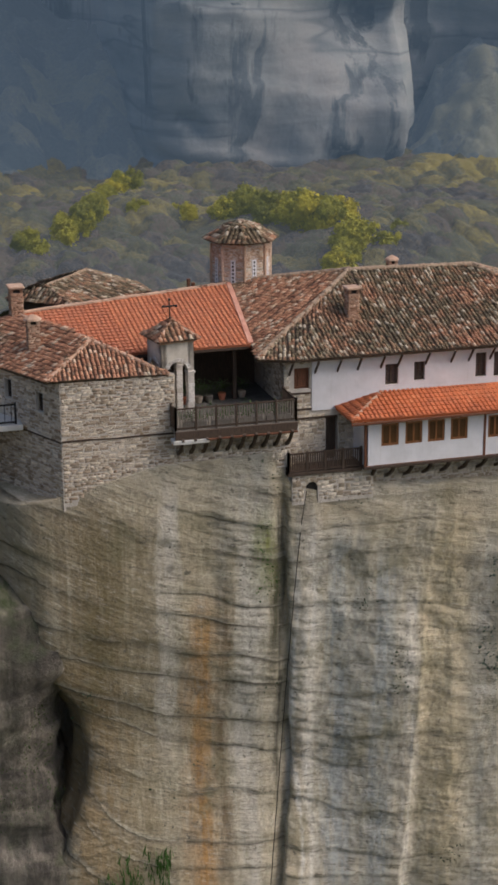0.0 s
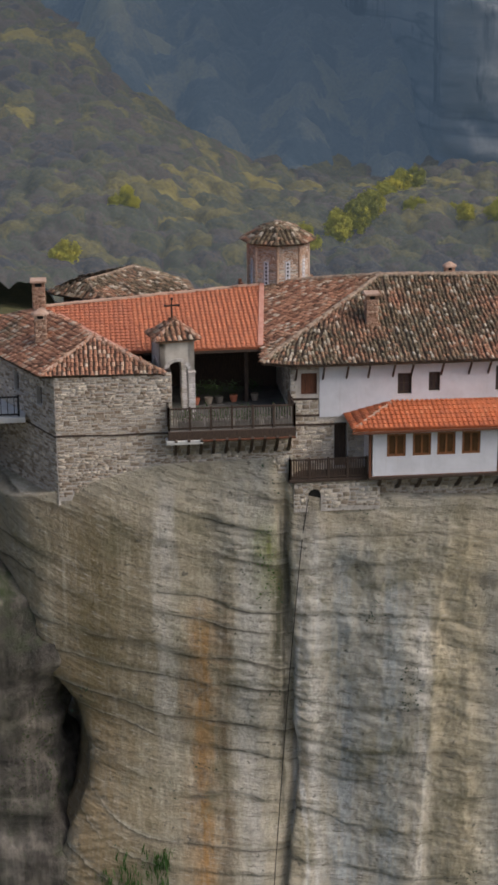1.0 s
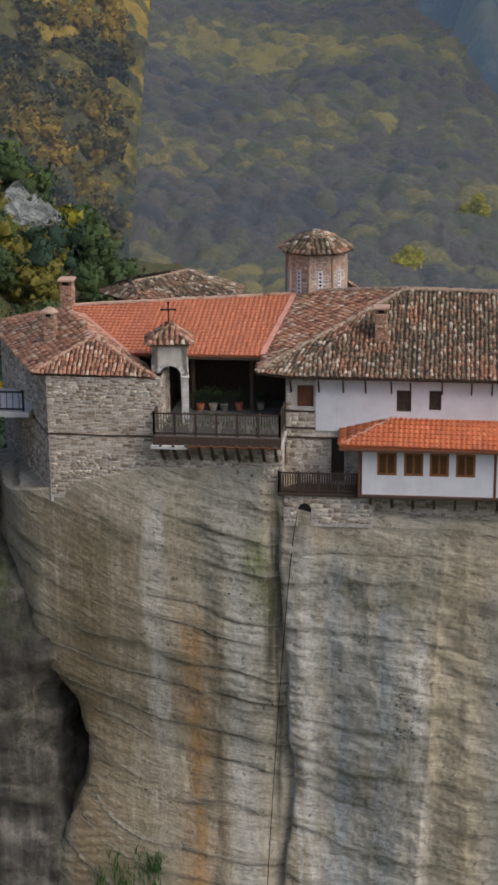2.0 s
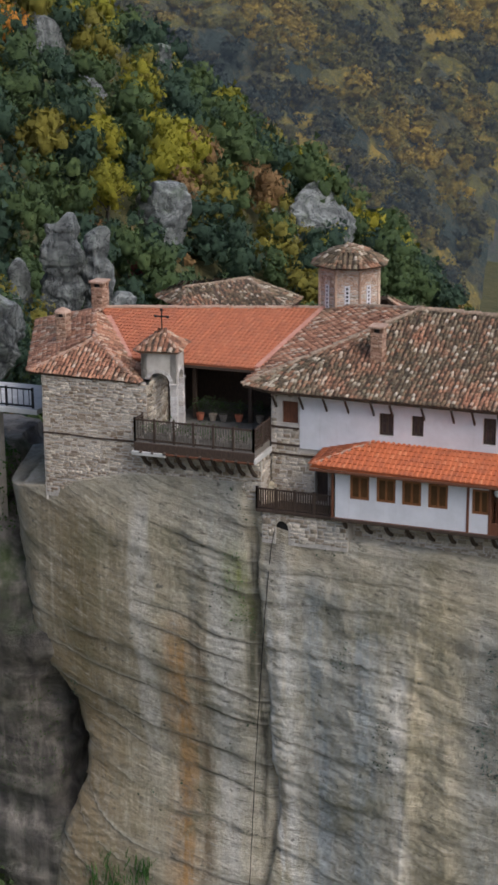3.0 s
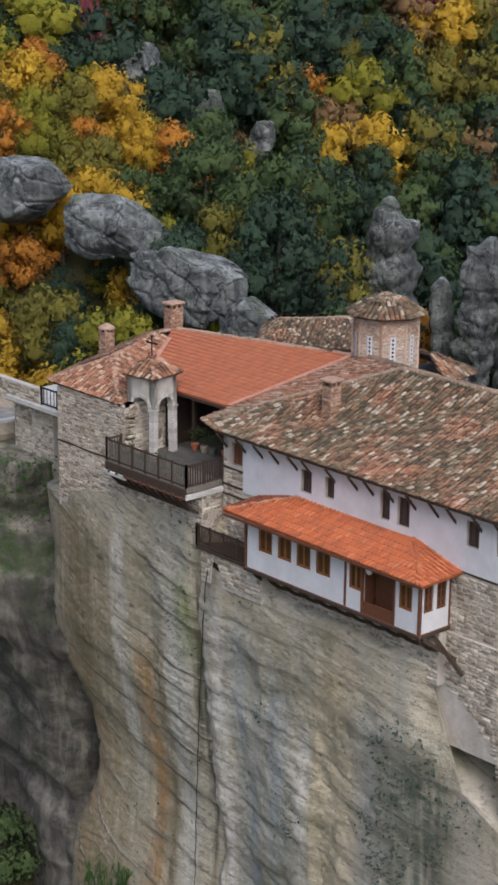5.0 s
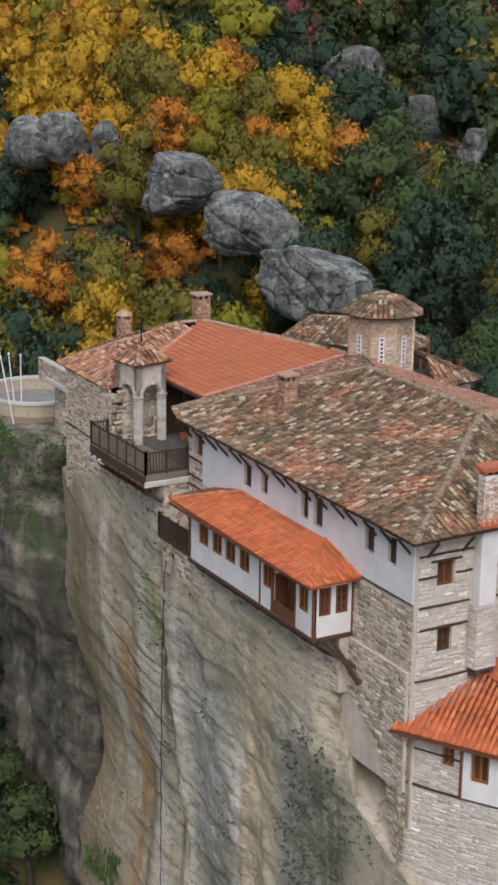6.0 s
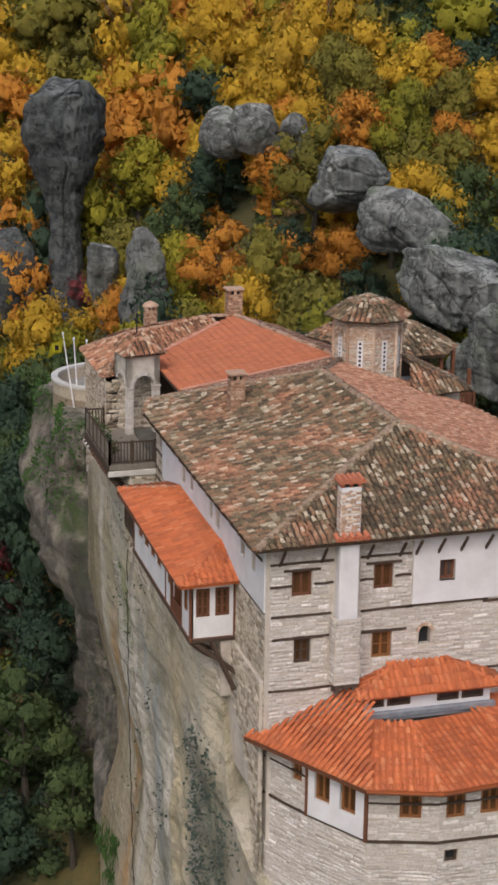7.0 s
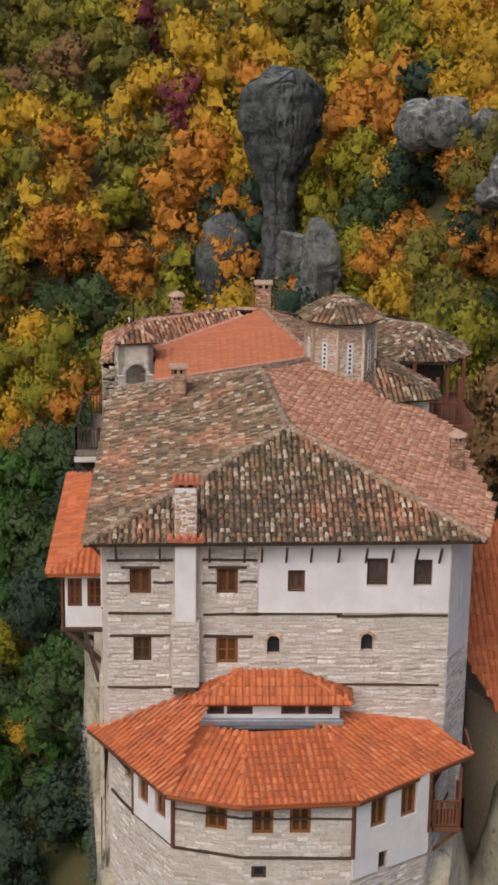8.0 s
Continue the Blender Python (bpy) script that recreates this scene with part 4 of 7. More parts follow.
def boulder(name, at, size, label, seed, beds=0.25, lump=0.35, material=None, squash=None, category="rock", sub=5, yaw=None, tilt=0.0, faces=9):
    """A weathered rock: a blocky body with level ledges, bulges and cracks. yaw, tilt: degrees by which its long axis turns and dips."""
    bm = bmesh.new()
    bmesh.ops.create_icosphere(bm, subdivisions=sub, radius=1.0)
    sx, sy, sz = size
    off = Vector((seed * 7.3, seed * 3.1, seed * 5.7))
    wide = max(sx, sy)
    pick = random.Random(round(seed * 100))
    cuts = [(Vector((pick.gauss(0, 1), pick.gauss(0, 1), pick.gauss(0, 0.8))).normalized(), pick.uniform(0.62, 0.9)) for _ in range(faces)]
    for v in bm.verts:
        p = v.co.copy()
        k = (abs(p.x) ** 5 + abs(p.y) ** 5 + abs(p.z) ** 5) ** -0.2
        p *= 0.45 + 0.55 * k
        for n, o in cuts:
            p -= n * max(0.0, p.dot(n) - o) * 0.9
        w = squash(p.z) if squash else 1.0
        q = Vector((p.x * sx * w, p.y * sy * w, p.z * sz))
        h = 1 + lump * 0.75 * fbm(q * (0.8 / wide) + off, 4)
        tilted = q.z + 0.22 * q.x + 0.6 * noise.noise(q * 0.3 + off)
        layer = tilted / 1.5 + 0.35 * noise.noise(q * 0.25 + off)
        st = layer % 1.0
        h += beds * (0.26 * (st - 0.5) * (0.3 + noise.noise(Vector((off.x, q.x * 0.3, math.floor(layer) * 3.7)))) - 0.20 * max(0.0, 1 - st / 0.13))
        for f, deep in ((1.0, 0.13), (2.3, 0.06)):
            cleft = abs(noise.noise(Vector((q.x, q.y, q.z * 0.45)) * (f / wide) + off * f))
            h -= deep * max(0.0, 1 - cleft / 0.045)
        h += 0.06 * fbm(q * 1.5 + off, 4)
        v.co = Vector((q.x * h, q.y * h, q.z * (1 + 0.18 * noise.noise(q * 0.35 + off))))
    me = bpy.data.meshes.new(name)
    bm.to_mesh(me)
    bm.free()
    me.polygons.foreach_set("use_smooth", [True] * len(me.polygons))
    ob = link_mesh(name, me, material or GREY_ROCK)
    ob.location = at
    ob.rotation_euler = (0, radians(tilt), radians(yaw) if yaw is not None else seed)
    return tagged(ob, label, category)


def mushroom_form(z):
    return float(np.interp(z, (-1, -0.7, -0.4, -0.1, 0.12, 0.35, 0.6, 1), (0.8, 0.52, 0.42, 0.42, 0.55, 0.86, 0.98, 0.9))) * max(0.22, 1 - z * z) ** -0.30


boulder("rock_pillar", (10.7, 104.0, -2.4), (3.35, 3.35, 11.4), "dark rock pillar with a broad overhanging head above the woods", 1.1, squash=mushroom_form, beds=1.0, lump=0.2, sub=6, material=DARK_ROCK, faces=0)
boulder("boulder", (6.2, 104.6, -9.0), (2.8, 2.6, 4.6), "dark blue-grey rock at the foot of the tall pillar", 2.9, beds=0.3, material=DARK_ROCK)
def stacked(step, phase):
    """The outline of a pillar of rounded blocks, one on another."""
    return lambda z: 0.74 + 0.34 * abs(math.sin(step * z + phase)) ** 0.6 - 0.12 * z


boulder("rock_pillar", (67.4, 71.6, -8.5), (2.4, 2.4, 8.2), "slender grey rock pillar standing among autumn trees", 2.2, beds=1.1, faces=4, squash=stacked(6.5, 0.4), sub=6)
boulder("rock_pillar", (70.8, 63.6, -10.8), (1.8, 1.9, 8.0), "broken grey rock pillar with a stepped top among trees", 3.4, beds=1.3, faces=4, squash=stacked(7.5, 1.2), sub=6)
boulder("rock_pillar", (73.0, 61.2, -12.4), (2.0, 2.0, 7.6), "lower grey rock spur beside a stone pillar", 4.4, beds=1.1, faces=4, squash=stacked(6.0, 2.2), sub=6)
boulder("rock_pillar", (70.5, 67.9, -12.2), (1.1, 1.1, 4.8), "small rounded grey rock stump among trees", 4.9, beds=0.4)
boulder("rock_pillar", (12.8, 79.2, -4.9), (1.6, 1.8, 4.9), "narrow mossy rock pillar between orange trees", 5.2, beds=0.9, squash=lambda z: 0.92 - 0.3 * z, faces=3)
boulder("rock_pillar", (11.3, 89.0, -6.3), (1.3, 1.4, 4.5), "thin grey rock stack behind a mossy pillar", 5.9, beds=0.6)
# the stepped ridge of great blocks, its top first, then the crown rocks and the outcrops farther off: place, half sizes, yaw, tilt
BLOCKS = [((26.2, 70.0, 4.4), (3.1, 2.6, 2.5), -60, 8), ((27.7, 61.3, 2.5), (3.4, 2.4, 2.6), -62, 14), ((28.0, 54.0, -0.1), (4.0, 2.5, 2.8), -56, 24), ((30.2, 48.6, -4.2), (3.0, 2.5, 3.0), -56, 24),
          ((21.2, 86.6, 6.0), (1.8, 1.7, 2.2), 10, 0), ((23.6, 85.2, 6.4), (2.2, 1.8, 2.2), 10, 10), ((25.8, 82.4, 6.3), (1.3, 1.3, 1.8), 0, 0)]
OUTCROPS = [((62.5, 103.4, 9.4), (3.8, 2.4, 2.8), 10, 6), ((65.4, 95.2, 5.2), (2.6, 2.0, 2.6), 0, 8), ((68.2, 90.6, 3.0), (1.4, 1.3, 2.2), 0, 0),
            ((119.8, 74.8, -12.2), (3.6, 3.0, 4.6), 40, 12), ((142.6, 103, 2.2), (4.2, 3.6, 8.0), 20, 0), ((146.5, 98.5, -3.0), (4.5, 3.6, 6.0), 20, 0), ((174.6, 98.6, -3), (2.4, 2.4, 7.5), 20, 0), ((156.8, 74.6, -22), (2.4, 2.4, 5.5), 20, 0), ((164, 70, -21), (6.0, 5.0, 8.0), 20, 0), ((75.2, 60.2, -12.6), (1.5, 1.4, 1.8), 0, 0)]
for i, (at, size, yaw, tilt) in enumerate(BLOCKS + OUTCROPS):
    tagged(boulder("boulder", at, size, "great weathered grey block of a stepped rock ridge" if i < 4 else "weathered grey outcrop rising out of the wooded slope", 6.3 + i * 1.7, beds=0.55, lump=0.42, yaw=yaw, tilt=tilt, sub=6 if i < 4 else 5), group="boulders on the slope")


VALLEY_EYE = Vector((-75.5, 38, 22.7))


def far_cliff():
    """A tall cliff beyond the valley: a flat pale face between a sharp corner and a wooded recess."""
    plan = [(420, -5), (345, -22), (318, -38), (274, -41), (269, -46), (267, -70), (268, -92), (276, -97), (300, -99), (304, -118), (288, -124), (282, -150), (330, -190), (420, -200)]
    dist = [0.0]
    for a, b in zip(plan, plan[1:]):
        dist.append(dist[-1] + math.dist(a, b))
    bm = bmesh.new()
    n, m = 300, 120
    grid = []
    for i in range(n):
        row = []
        s = dist[-1] * i / (n - 1)
        px, py = np.interp(s, dist, [p[0] for p in plan]), np.interp(s, dist, [p[1] for p in plan])
        for j in range(m):
            z = -62 + 150 * j / (m - 1)
            q = Vector((px, py, z))
            bed = (z * 0.075 - 0.012 * py + 0.5 * noise.noise(q * 0.02)) % 1.0
            d = 5.0 * fbm(q * 0.03, 3) + 2.4 * (bed - 0.5) * (0.6 + noise.noise(Vector((px * 0.03, py * 0.03, math.floor(z * 0.075))))) + 0.7 * fbm(q * 0.16, 4)
            d -= 3.5 * max(0.0, noise.noise(Vector((px * 0.09, py * 0.09, z * 0.004 + 4))) - 0.32) * (z > -25)
            cave = noise.noise(Vector((7, py * 0.14, z * 0.16)))
            d -= 12 * max(0.0, cave - 0.25) * (z < -18)
            d -= 16 * math.exp(-((py + 86) / 11) ** 2 - ((z + 1) / 9) ** 2)
            p = Vector((px - d, py + (0.5 * d if i < n * 0.5 else -0.3 * d) * 0.3, z))
            row.append(bm.verts.new(VALLEY_EYE + (p - VALLEY_EYE) * 2.8))
        grid.append(row)
    for i in range(n - 1):
        for j in range(m - 1):
            bm.faces.new((grid[i][j], grid[i + 1][j], grid[i + 1][j + 1], grid[i][j + 1]))
    bm.faces.new([grid[i][m - 1] for i in range(n)])
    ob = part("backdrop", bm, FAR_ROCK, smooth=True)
    tagged(ob, "tall cliff wall beyond the wooded valley, tinted blue-grey for haze", "cliff", kind="structure")


far_cliff()


def far_woods(label, material, az, reach, lie, cell, seed):
    """A distant wooded slope as one sheet of joined crowns. az: degrees either side, reach: near and far metres, lie: its height."""
    r = np.random.RandomState(seed)
    ang = np.radians(np.arange(az[0], az[1], 0.15))
    dist = np.concatenate([np.arange(reach[0], reach[0] + 420, 2.2), np.arange(reach[0] + 420, reach[1], 4.0)])
    dd, aa = np.meshgrid(dist, ang, indexing="ij")
    x, y = VALLEY_EYE.x + dd * np.cos(aa), VALLEY_EYE.y + dd * np.sin(aa)
    size = 400
    jit, tint, grow = r.uniform(0.1, 0.9, (size, size, 2)), r.rand(size, size), r.uniform(0.6, 1.15, (size, size))
    gx, gy = np.floor(x / cell).astype(int), np.floor(y / cell).astype(int)
    best, hue, lift = np.full(x.shape, 1e9), np.zeros(x.shape), np.zeros(x.shape)
    for i in (-1, 0, 1):
        for j in (-1, 0, 1):
            cx, cy = gx + i, gy + j
            jx = jit[cx % size, cy % size]
            d = np.hypot(x / cell - cx - jx[..., 0], y / cell - cy - jx[..., 1]) / grow[cx % size, cy % size]
            near = d < best
            best, hue, lift = np.where(near, d, best), np.where(near, tint[cx % size, cy % size], hue), np.where(near, grow[cx % size, cy % size], lift)
    flat = [Vector((a, b, 0)) for a, b in zip(x.ravel(), y.ravel())]
    rough = np.array([noise.noise(p * 0.16) + 0.9 * noise.noise(p * 0.34) for p in flat]).reshape(x.shape)
    swell = np.array([noise.noise(p * 0.011) + 0.5 * noise.noise(p * 0.027) for p in flat]).reshape(x.shape)
    drift = np.array([noise.noise(p * 0.009 + Vector((0, 0, 7))) for p in flat]).reshape(x.shape)
    z = lie(dd, np.degrees(aa)) + swell * 9 + cell * 0.62 * lift * np.sqrt(np.clip(1 - (best / 0.82) ** 2, 0, 1)) + rough * 1.7
    m, n = x.shape
    i, j = np.meshgrid(np.arange(m - 1), np.arange(n - 1), indexing="ij")
    f = np.stack([i * n + j, (i + 1) * n + j, (i + 1) * n + j + 1, i * n + j + 1], -1).reshape(-1, 4)
    ob = raw("woods", np.stack([x, y, z], -1).reshape(-1, 3), f, material, smooth=True)
    at = ob.data.attributes.new("tint", "FLOAT", "POINT")
    at.data.foreach_set("value", np.clip(hue * 0.55 + 0.24 + 0.5 * drift, 0, 1).astype(np.float32).ravel())
    tagged(ob, label, "woods", kind="stuff")


def hill_lie(d, a):
    """The near flank of the valley: level floor, then a slope that climbs where it faces the rock."""
    turn = np.clip((a + 6.5) / 5, 0, 1)
    return -128 + turn * 0.15 * np.clip(d - 730, 0, 900) + 9 * np.exp(-((d - 790) / 70) ** 2)


def slope_lie(d, a):
    return -140 + 0.62 * np.clip(d - 1000, 0, 420) * np.clip((a + 13.4) / 1.3, 0, 1) * np.clip((3 - a) / 5, 0, 1) + 8 * np.sin(a * 2.1) + 0.75 * np.clip(d - 1000, 0, 85) * np.clip((-20.6 - a) / 1.2, 0, 1)


def gold_lie(d, a):
    return -48 + 0.33 * (d - 400) - 3.5 * np.clip(16.5 - a, 0, 30) - 4 * np.clip(12 - a, 0, 30)


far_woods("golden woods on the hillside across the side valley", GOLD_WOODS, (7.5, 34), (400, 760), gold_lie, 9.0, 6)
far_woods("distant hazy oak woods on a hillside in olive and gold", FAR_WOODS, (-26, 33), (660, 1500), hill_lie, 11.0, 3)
far_woods("distant wooded slope, tinted blue-grey for haze, below far cliffs", BLUE_WOODS, (-29, 6), (1000, 1900), slope_lie, 14.0, 4)


def far_groves():
    """Yellow-green trees standing out among the bare woods of the far valley floor."""
    r = np.random.RandomState(12)
    groves = [(-10.0, 754, 10), (-10.6, 790, 8), (-11.1, 845, 9), (-11.6, 930, 9), (-12.3, 797, 6), (-8.6, 731, 6), (-13.6, 795, 5), (-15.2, 785, 9), (-16.1, 775, 10), (-16.9, 772, 10), (-17.7, 765, 11), (-18.4, 755, 11), (-19.2, 715, 11), (-18.7, 700, 9), (-20.4, 741, 6), (-0.6, 720, 8), (-2.5, 790, 6)]
    CLUMPS = [crown_shape(300 + j, 22, 1500, 0.075) for j in range(4)]
    v, f, tint, n = [], [], [], 0
    for a, d, size in groves:
        for j in range(4):
            b, e = radians(a + r.uniform(-0.4, 0.4)), d + r.uniform(-12, 12)
            s = size * r.uniform(0.7, 1.15)
            c = CLUMPS[j]
            x, y = VALLEY_EYE.x + e * math.cos(b), VALLEY_EYE.y + e * math.sin(b)
            v.append(c[0] * s + np.array([x, y, float(hill_lie(e, math.degrees(b))) + 3 + s * 0.7]))
            f.append(c[1] + n)
            n += len(c[0])
            tint.append(np.full(len(c[0]), r.uniform(0.25, 0.75), np.float32))
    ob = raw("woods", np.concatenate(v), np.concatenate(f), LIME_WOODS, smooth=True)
    ob.data.attributes.new("tint", "FLOAT", "POINT").data.foreach_set("value", np.concatenate(tint))
    tagged(ob, "yellow-green autumn groves on the floor of the far valley", "woods", kind="stuff")


boulder("boulder", (16.6, 2.2, -15.6), (4.4, 4.6, 8.4), "pale rock slope under the lower red-roofed house", 3.7, beds=0.15, lump=0.25, material=CLIFF)


# ---- the main house ----
OLD = dict(pitch=0.20, rows=0.25, tile=0.16, rise=0.075, jitter=0.03, deck_mat=PAN_TILE)
NEW = dict(pitch=0.23, rows=0.36, tile=0.17, rise=0.05, jitter=0.006)
SW, SE = (-0.6, -0.7, 2.45), (13.2, -0.5, 2.55)
S, N = (6.6, 5.35, 4.88), (5.9, 12.2, 5.18)
NW, W2 = (-0.1, 18.75, 2.55), (-0.6, 17.2, 2.5)
NE = (8.4, 17.1, 4.45)
house = thing("main_house", (6, 8, -4.5), "old stone and white-plastered monastery house with a mossy tiled roof", "house")
SP, SQ = (0.15, 0), (12.1, 0)
s_up = [(0.94, 1.69, 0.35, 1.31), (3.96, 4.69, 0.36, 1.33), (6.42, 7.02, 0.5, 1.29), (9.16, 9.89, 0.69, 1.74), (10.79, 11.43, 0.7, 1.7)]
s_low = [(1.06, 1.69, -2.19, -1.24), (3.96, 4.72, -2.28, -1.26), (5.74, 6.19, -1.92, -1.17), (9.04, 9.46, -1.8, -1.09)]
s_up, s_low = ([(a - 0.15, b - 0.15, c, d) for a, b, c, d in w] for w in (s_up, s_low))
south = part("south_wall", wall(bmesh.new(), SP, SQ, -9, 2.42, 0.6, s_up + s_low), MORTAR, house)
white = (5.27, 11.95, -0.30, 2.42)
stones(south, SP, SQ, -5.2, 2.4, WHITE_STONE, s_up + s_low + [white, (2.2, 3.3, -3.1, 2.4)], singles=300, near_z=-0.9)
placed("plaster", wall(bmesh.new(), (5.27, 0.055), (11.9, 0.055), -0.30, 2.42, 0.055, [(a - 5.27, b - 5.27, c, d) for a, b, c, d in s_up[2:]]), Matrix.Translation((0.15, -0.055 - 0.055, 0)), PLASTER, south, "white limewashed plaster")
for i, w in enumerate(s_up):
    window(south, SP, SQ, w, DARK_WOOD if i > 2 else RED_WOOD, 0.14, 2, 0, glass=BROWN_GLASS if i < 2 else CURTAIN_GLASS, lintel=0.3 if i < 2 else None, sill=PLASTER if i == 2 else None)
for i, w in enumerate(s_low[:2]):
    window(south, SP, SQ, w, FRAME_WOOD if i else DARK_WOOD, 0.14, 2, 1, lintel=0.45, glass=BROWN_GLASS)
for w in s_low[2:]:
    bm = bmesh.new()
    s0, s1, z0, z1 = w
    r = (s1 - s0) / 2
    for j in range(8):
        a, b = math.pi * j / 8, math.pi * (j + 1) / 8
        for k0, k1 in ((1.0, 1.5),):
            pts = [((s0 + s1) / 2 + r * k * math.cos(t), y, z1 - r + r * k * math.sin(t)) for y in (0.0, 0.05) for k, t in ((k0, a), (k0, b), (k1, b), (k1, a))]
            v = [bm.verts.new(p) for p in pts]
            for f in ((4, 5, 6, 7), (0, 1, 5, 4), (1, 2, 6, 5), (2, 3, 7, 6), (3, 0, 4, 7)):
                bm.faces.new([v[q] for q in f])
    placed("arch_ring", bm, on_wall(SP, SQ), BRICKY, south, "brick arch over a small opening")
    bm = bmesh.new()
    for sx in (s0, s1):
        v = [(sx, z1), ((s0 + s1) / 2, z1), *[((s0 + s1) / 2 + (1 if sx == s1 else -1) * r * math.cos(t), z1 - r + r * math.sin(t)) for t in (1.45, 1.1, 0.7, 0.35, 0.0)]]
        bm.faces.new([bm.verts.new((a, -0.05, b)) for a, b in v])
    placed("spandrel", bm, on_wall(SP, SQ), MORTAR, south)
    placed("pane", box(bmesh.new(), s0, s1, -0.3, -0.28, z0, z1), on_wall(SP, SQ), GLASS, south)
for a, b, z in ((0.05, 2.25, -0.33), (3.35, 5.3, -0.38), (5.1, 8.2, -0.36), (8.0, 11.9, -0.26), (8.0, 11.9, -0.42), (0.1, 2.2, -1.18), (3.4, 5.1, -1.2), (0.0, 2.3, -3.15), (8.0, 11.7, -3.05), (0.0, 0.8, 0.80), (1.6, 2.3, 0.80), (3.3, 3.8, 0.8), (4.6, 5.2, 0.85), (0.0, 2.3, 1.62), (3.3, 5.2, 1.66)):
    timber(south, SP, SQ, a, b, z)
STRUT = strut_mesh("eave_strut", 0.62, 0.72, 0.075, DARK_WOOD)
row_of(house, "eave_strut", STRUT, SP, SQ, [0.35, 1.85, 3.55, 4.75, 5.35, 6.2, 7.05, 8.0, 8.95, 9.85, 10.7, 11.5], 2.3)

WP, WQ = (0, 17.4), (0, 0.02)
w_win = [(12.42, 11.76, 0.8, 1.81), (10.97, 10.43, 0.9, 1.82), (7.83, 7.27, 0.82, 2.01), (6.89, 6.2, 0.78, 2.0), (3.25, 2.6, 0.9, 1.95), (1.75, 1.15, 0.9, 1.95)]
w_win = [(17.4 - a, 17.4 - b, c, d) for a, b, c, d in w_win]
shut, door = (0.3, 1.25, 0.93, 1.95), (2.05, 2.65, -2.62, -0.45)
west = part("west_wall", wall(bmesh.new(), WP, WQ, -5, 2.5, 0.6, w_win + [shut, door]), MORTAR, house)
stones(west, WP, WQ, -12, 2.45, STONE, singles=250, near_z=-1.5, holes=[(1.35, 17.38, -0.15, 2.5), shut, door], low=lambda s: float(np.interp(s, (0, 13.4, 15.4, 16.6, 17.4), (-4.2, -4.6, -5.6, -8.5, -12))))
placed("plaster", wall(bmesh.new(), (1.35, 0.055), (17.36, 0.055), -0.15, 2.5, 0.055, [(a - 1.35, b - 1.35, c, d) for a, b, c, d in w_win]), on_wall(WP, WQ) @ Matrix.Diagonal((1, -1, 1, 1)) @ Matrix.Translation((0, -0.11, 0)), PLASTER, west, "white limewashed plaster")
for w in w_win:
    window(west, WP, WQ, w, DARK_WOOD, 0.12, 2, 1, glass=CURTAIN_GLASS)
window(west, WP, WQ, shut, RED_WOOD, 0.16, 2, 0, glass=RED_WOOD)
placed("door", soft_box(2.08, 2.62, -0.35, -0.28, -2.62, -0.48, 0.01), on_wall(WP, WQ), DARK_WOOD, west, "dark plank door")
for a, b, z in ((0.0, 1.4, -0.05), (0.0, 2.6, -0.5), (13.9, 17.35, -0.18), (0.0, 1.3, 0.75)):
    timber(west, WP, WQ, a, b, z)
row_of(house, "eave_strut", STRUT, WP, WQ, [0.25, 1.5, 2.6, 3.6, 4.75, 5.6, 7.0, 8.3, 9.2, 10.3, 11.5, 12.7, 13.6, 14.9, 16.0, 17.1], 2.38)
low_w = part("lower_wall", wall(bmesh.new(), (-0.14, 5.6), (-0.14, 0.1), -7.5, -2.8, 0.12), MORTAR, house, "rubble footing at the rock's corner")
stones(low_w, (-0.14, 5.6), (-0.14, 0.1), -16.8, -2.8, STONE, low=lambda s: float(np.interp(s, (0, 1.6, 3.0, 4.4, 5.0, 5.5), (-4.6, -5.0, -5.8, -7.4, -10.5, -16.8))))
EP, EQ = (12.1, 0.0), (13.1, 1.8)
east_w = part("corner_wall", wall(bmesh.new(), EP, EQ, -9, 2.5, 0.5, [(0.9, 1.15, -0.9, 0.5)]), PLASTER, house, "white plaster over pale stone")
stones(east_w, EP, EQ, -9, -2.0, WHITE_STONE)
part("east_wall", wall(bmesh.new(), (13.1, 1.82), (13.4, 14.5), -5, 2.5, 0.5), MORTAR, house)
part("north_wall", wall(bmesh.new(), (7.5, 17.4), (0.02, 17.4), -4.2, 2.5, 0.5), MORTAR, house)
stones(house, (3.4, 17.4), (0.02, 17.4), -1.8, 2.4, STONE)
part("floor", box(bmesh.new(), 0.7, 12, 0.7, 16.5, -0.6, -0.4), DARK_WOOD, house)
roof = new("roof")
roof.parent = house
roof["label"] = "low hip roof of mossy brown and cream clay tiles"
roof_face(roof, [SW, SE, S], OLD_TILE, singles=300, near=(6.5, -0.7, 2.5), **OLD)
roof_face(roof, [W2, SW, S], OLD_TILE, **OLD)
roof_face(roof, [W2, S, N], OLD_TILE, along=(0, 1, 0), **OLD)
roof_face(roof, [NW, W2, N], OLD_TILE, along=(0.3, 1, 0), **OLD)
roof_face(roof, [SE, (14.2, 4.0, plane_z(SE, S, N, 14.2, 4.0)), (14.0, 13.6, plane_z(SE, S, N, 14.0, 13.6)), (9.6, 16.6, plane_z(SE, S, N, 9.6, 16.6)), NE, N, S], RED_OLD_TILE, **OLD)
roof_face(roof, [NW, N, NE, (8.4, 17.75, plane_z(NW, N, NE, 8.4, 17.75)), (1.4, 18.55, plane_z(NW, N, NE, 1.4, 18.55))], MOTTLED_TILE, along=(0.81, 0.59, 0), **OLD)
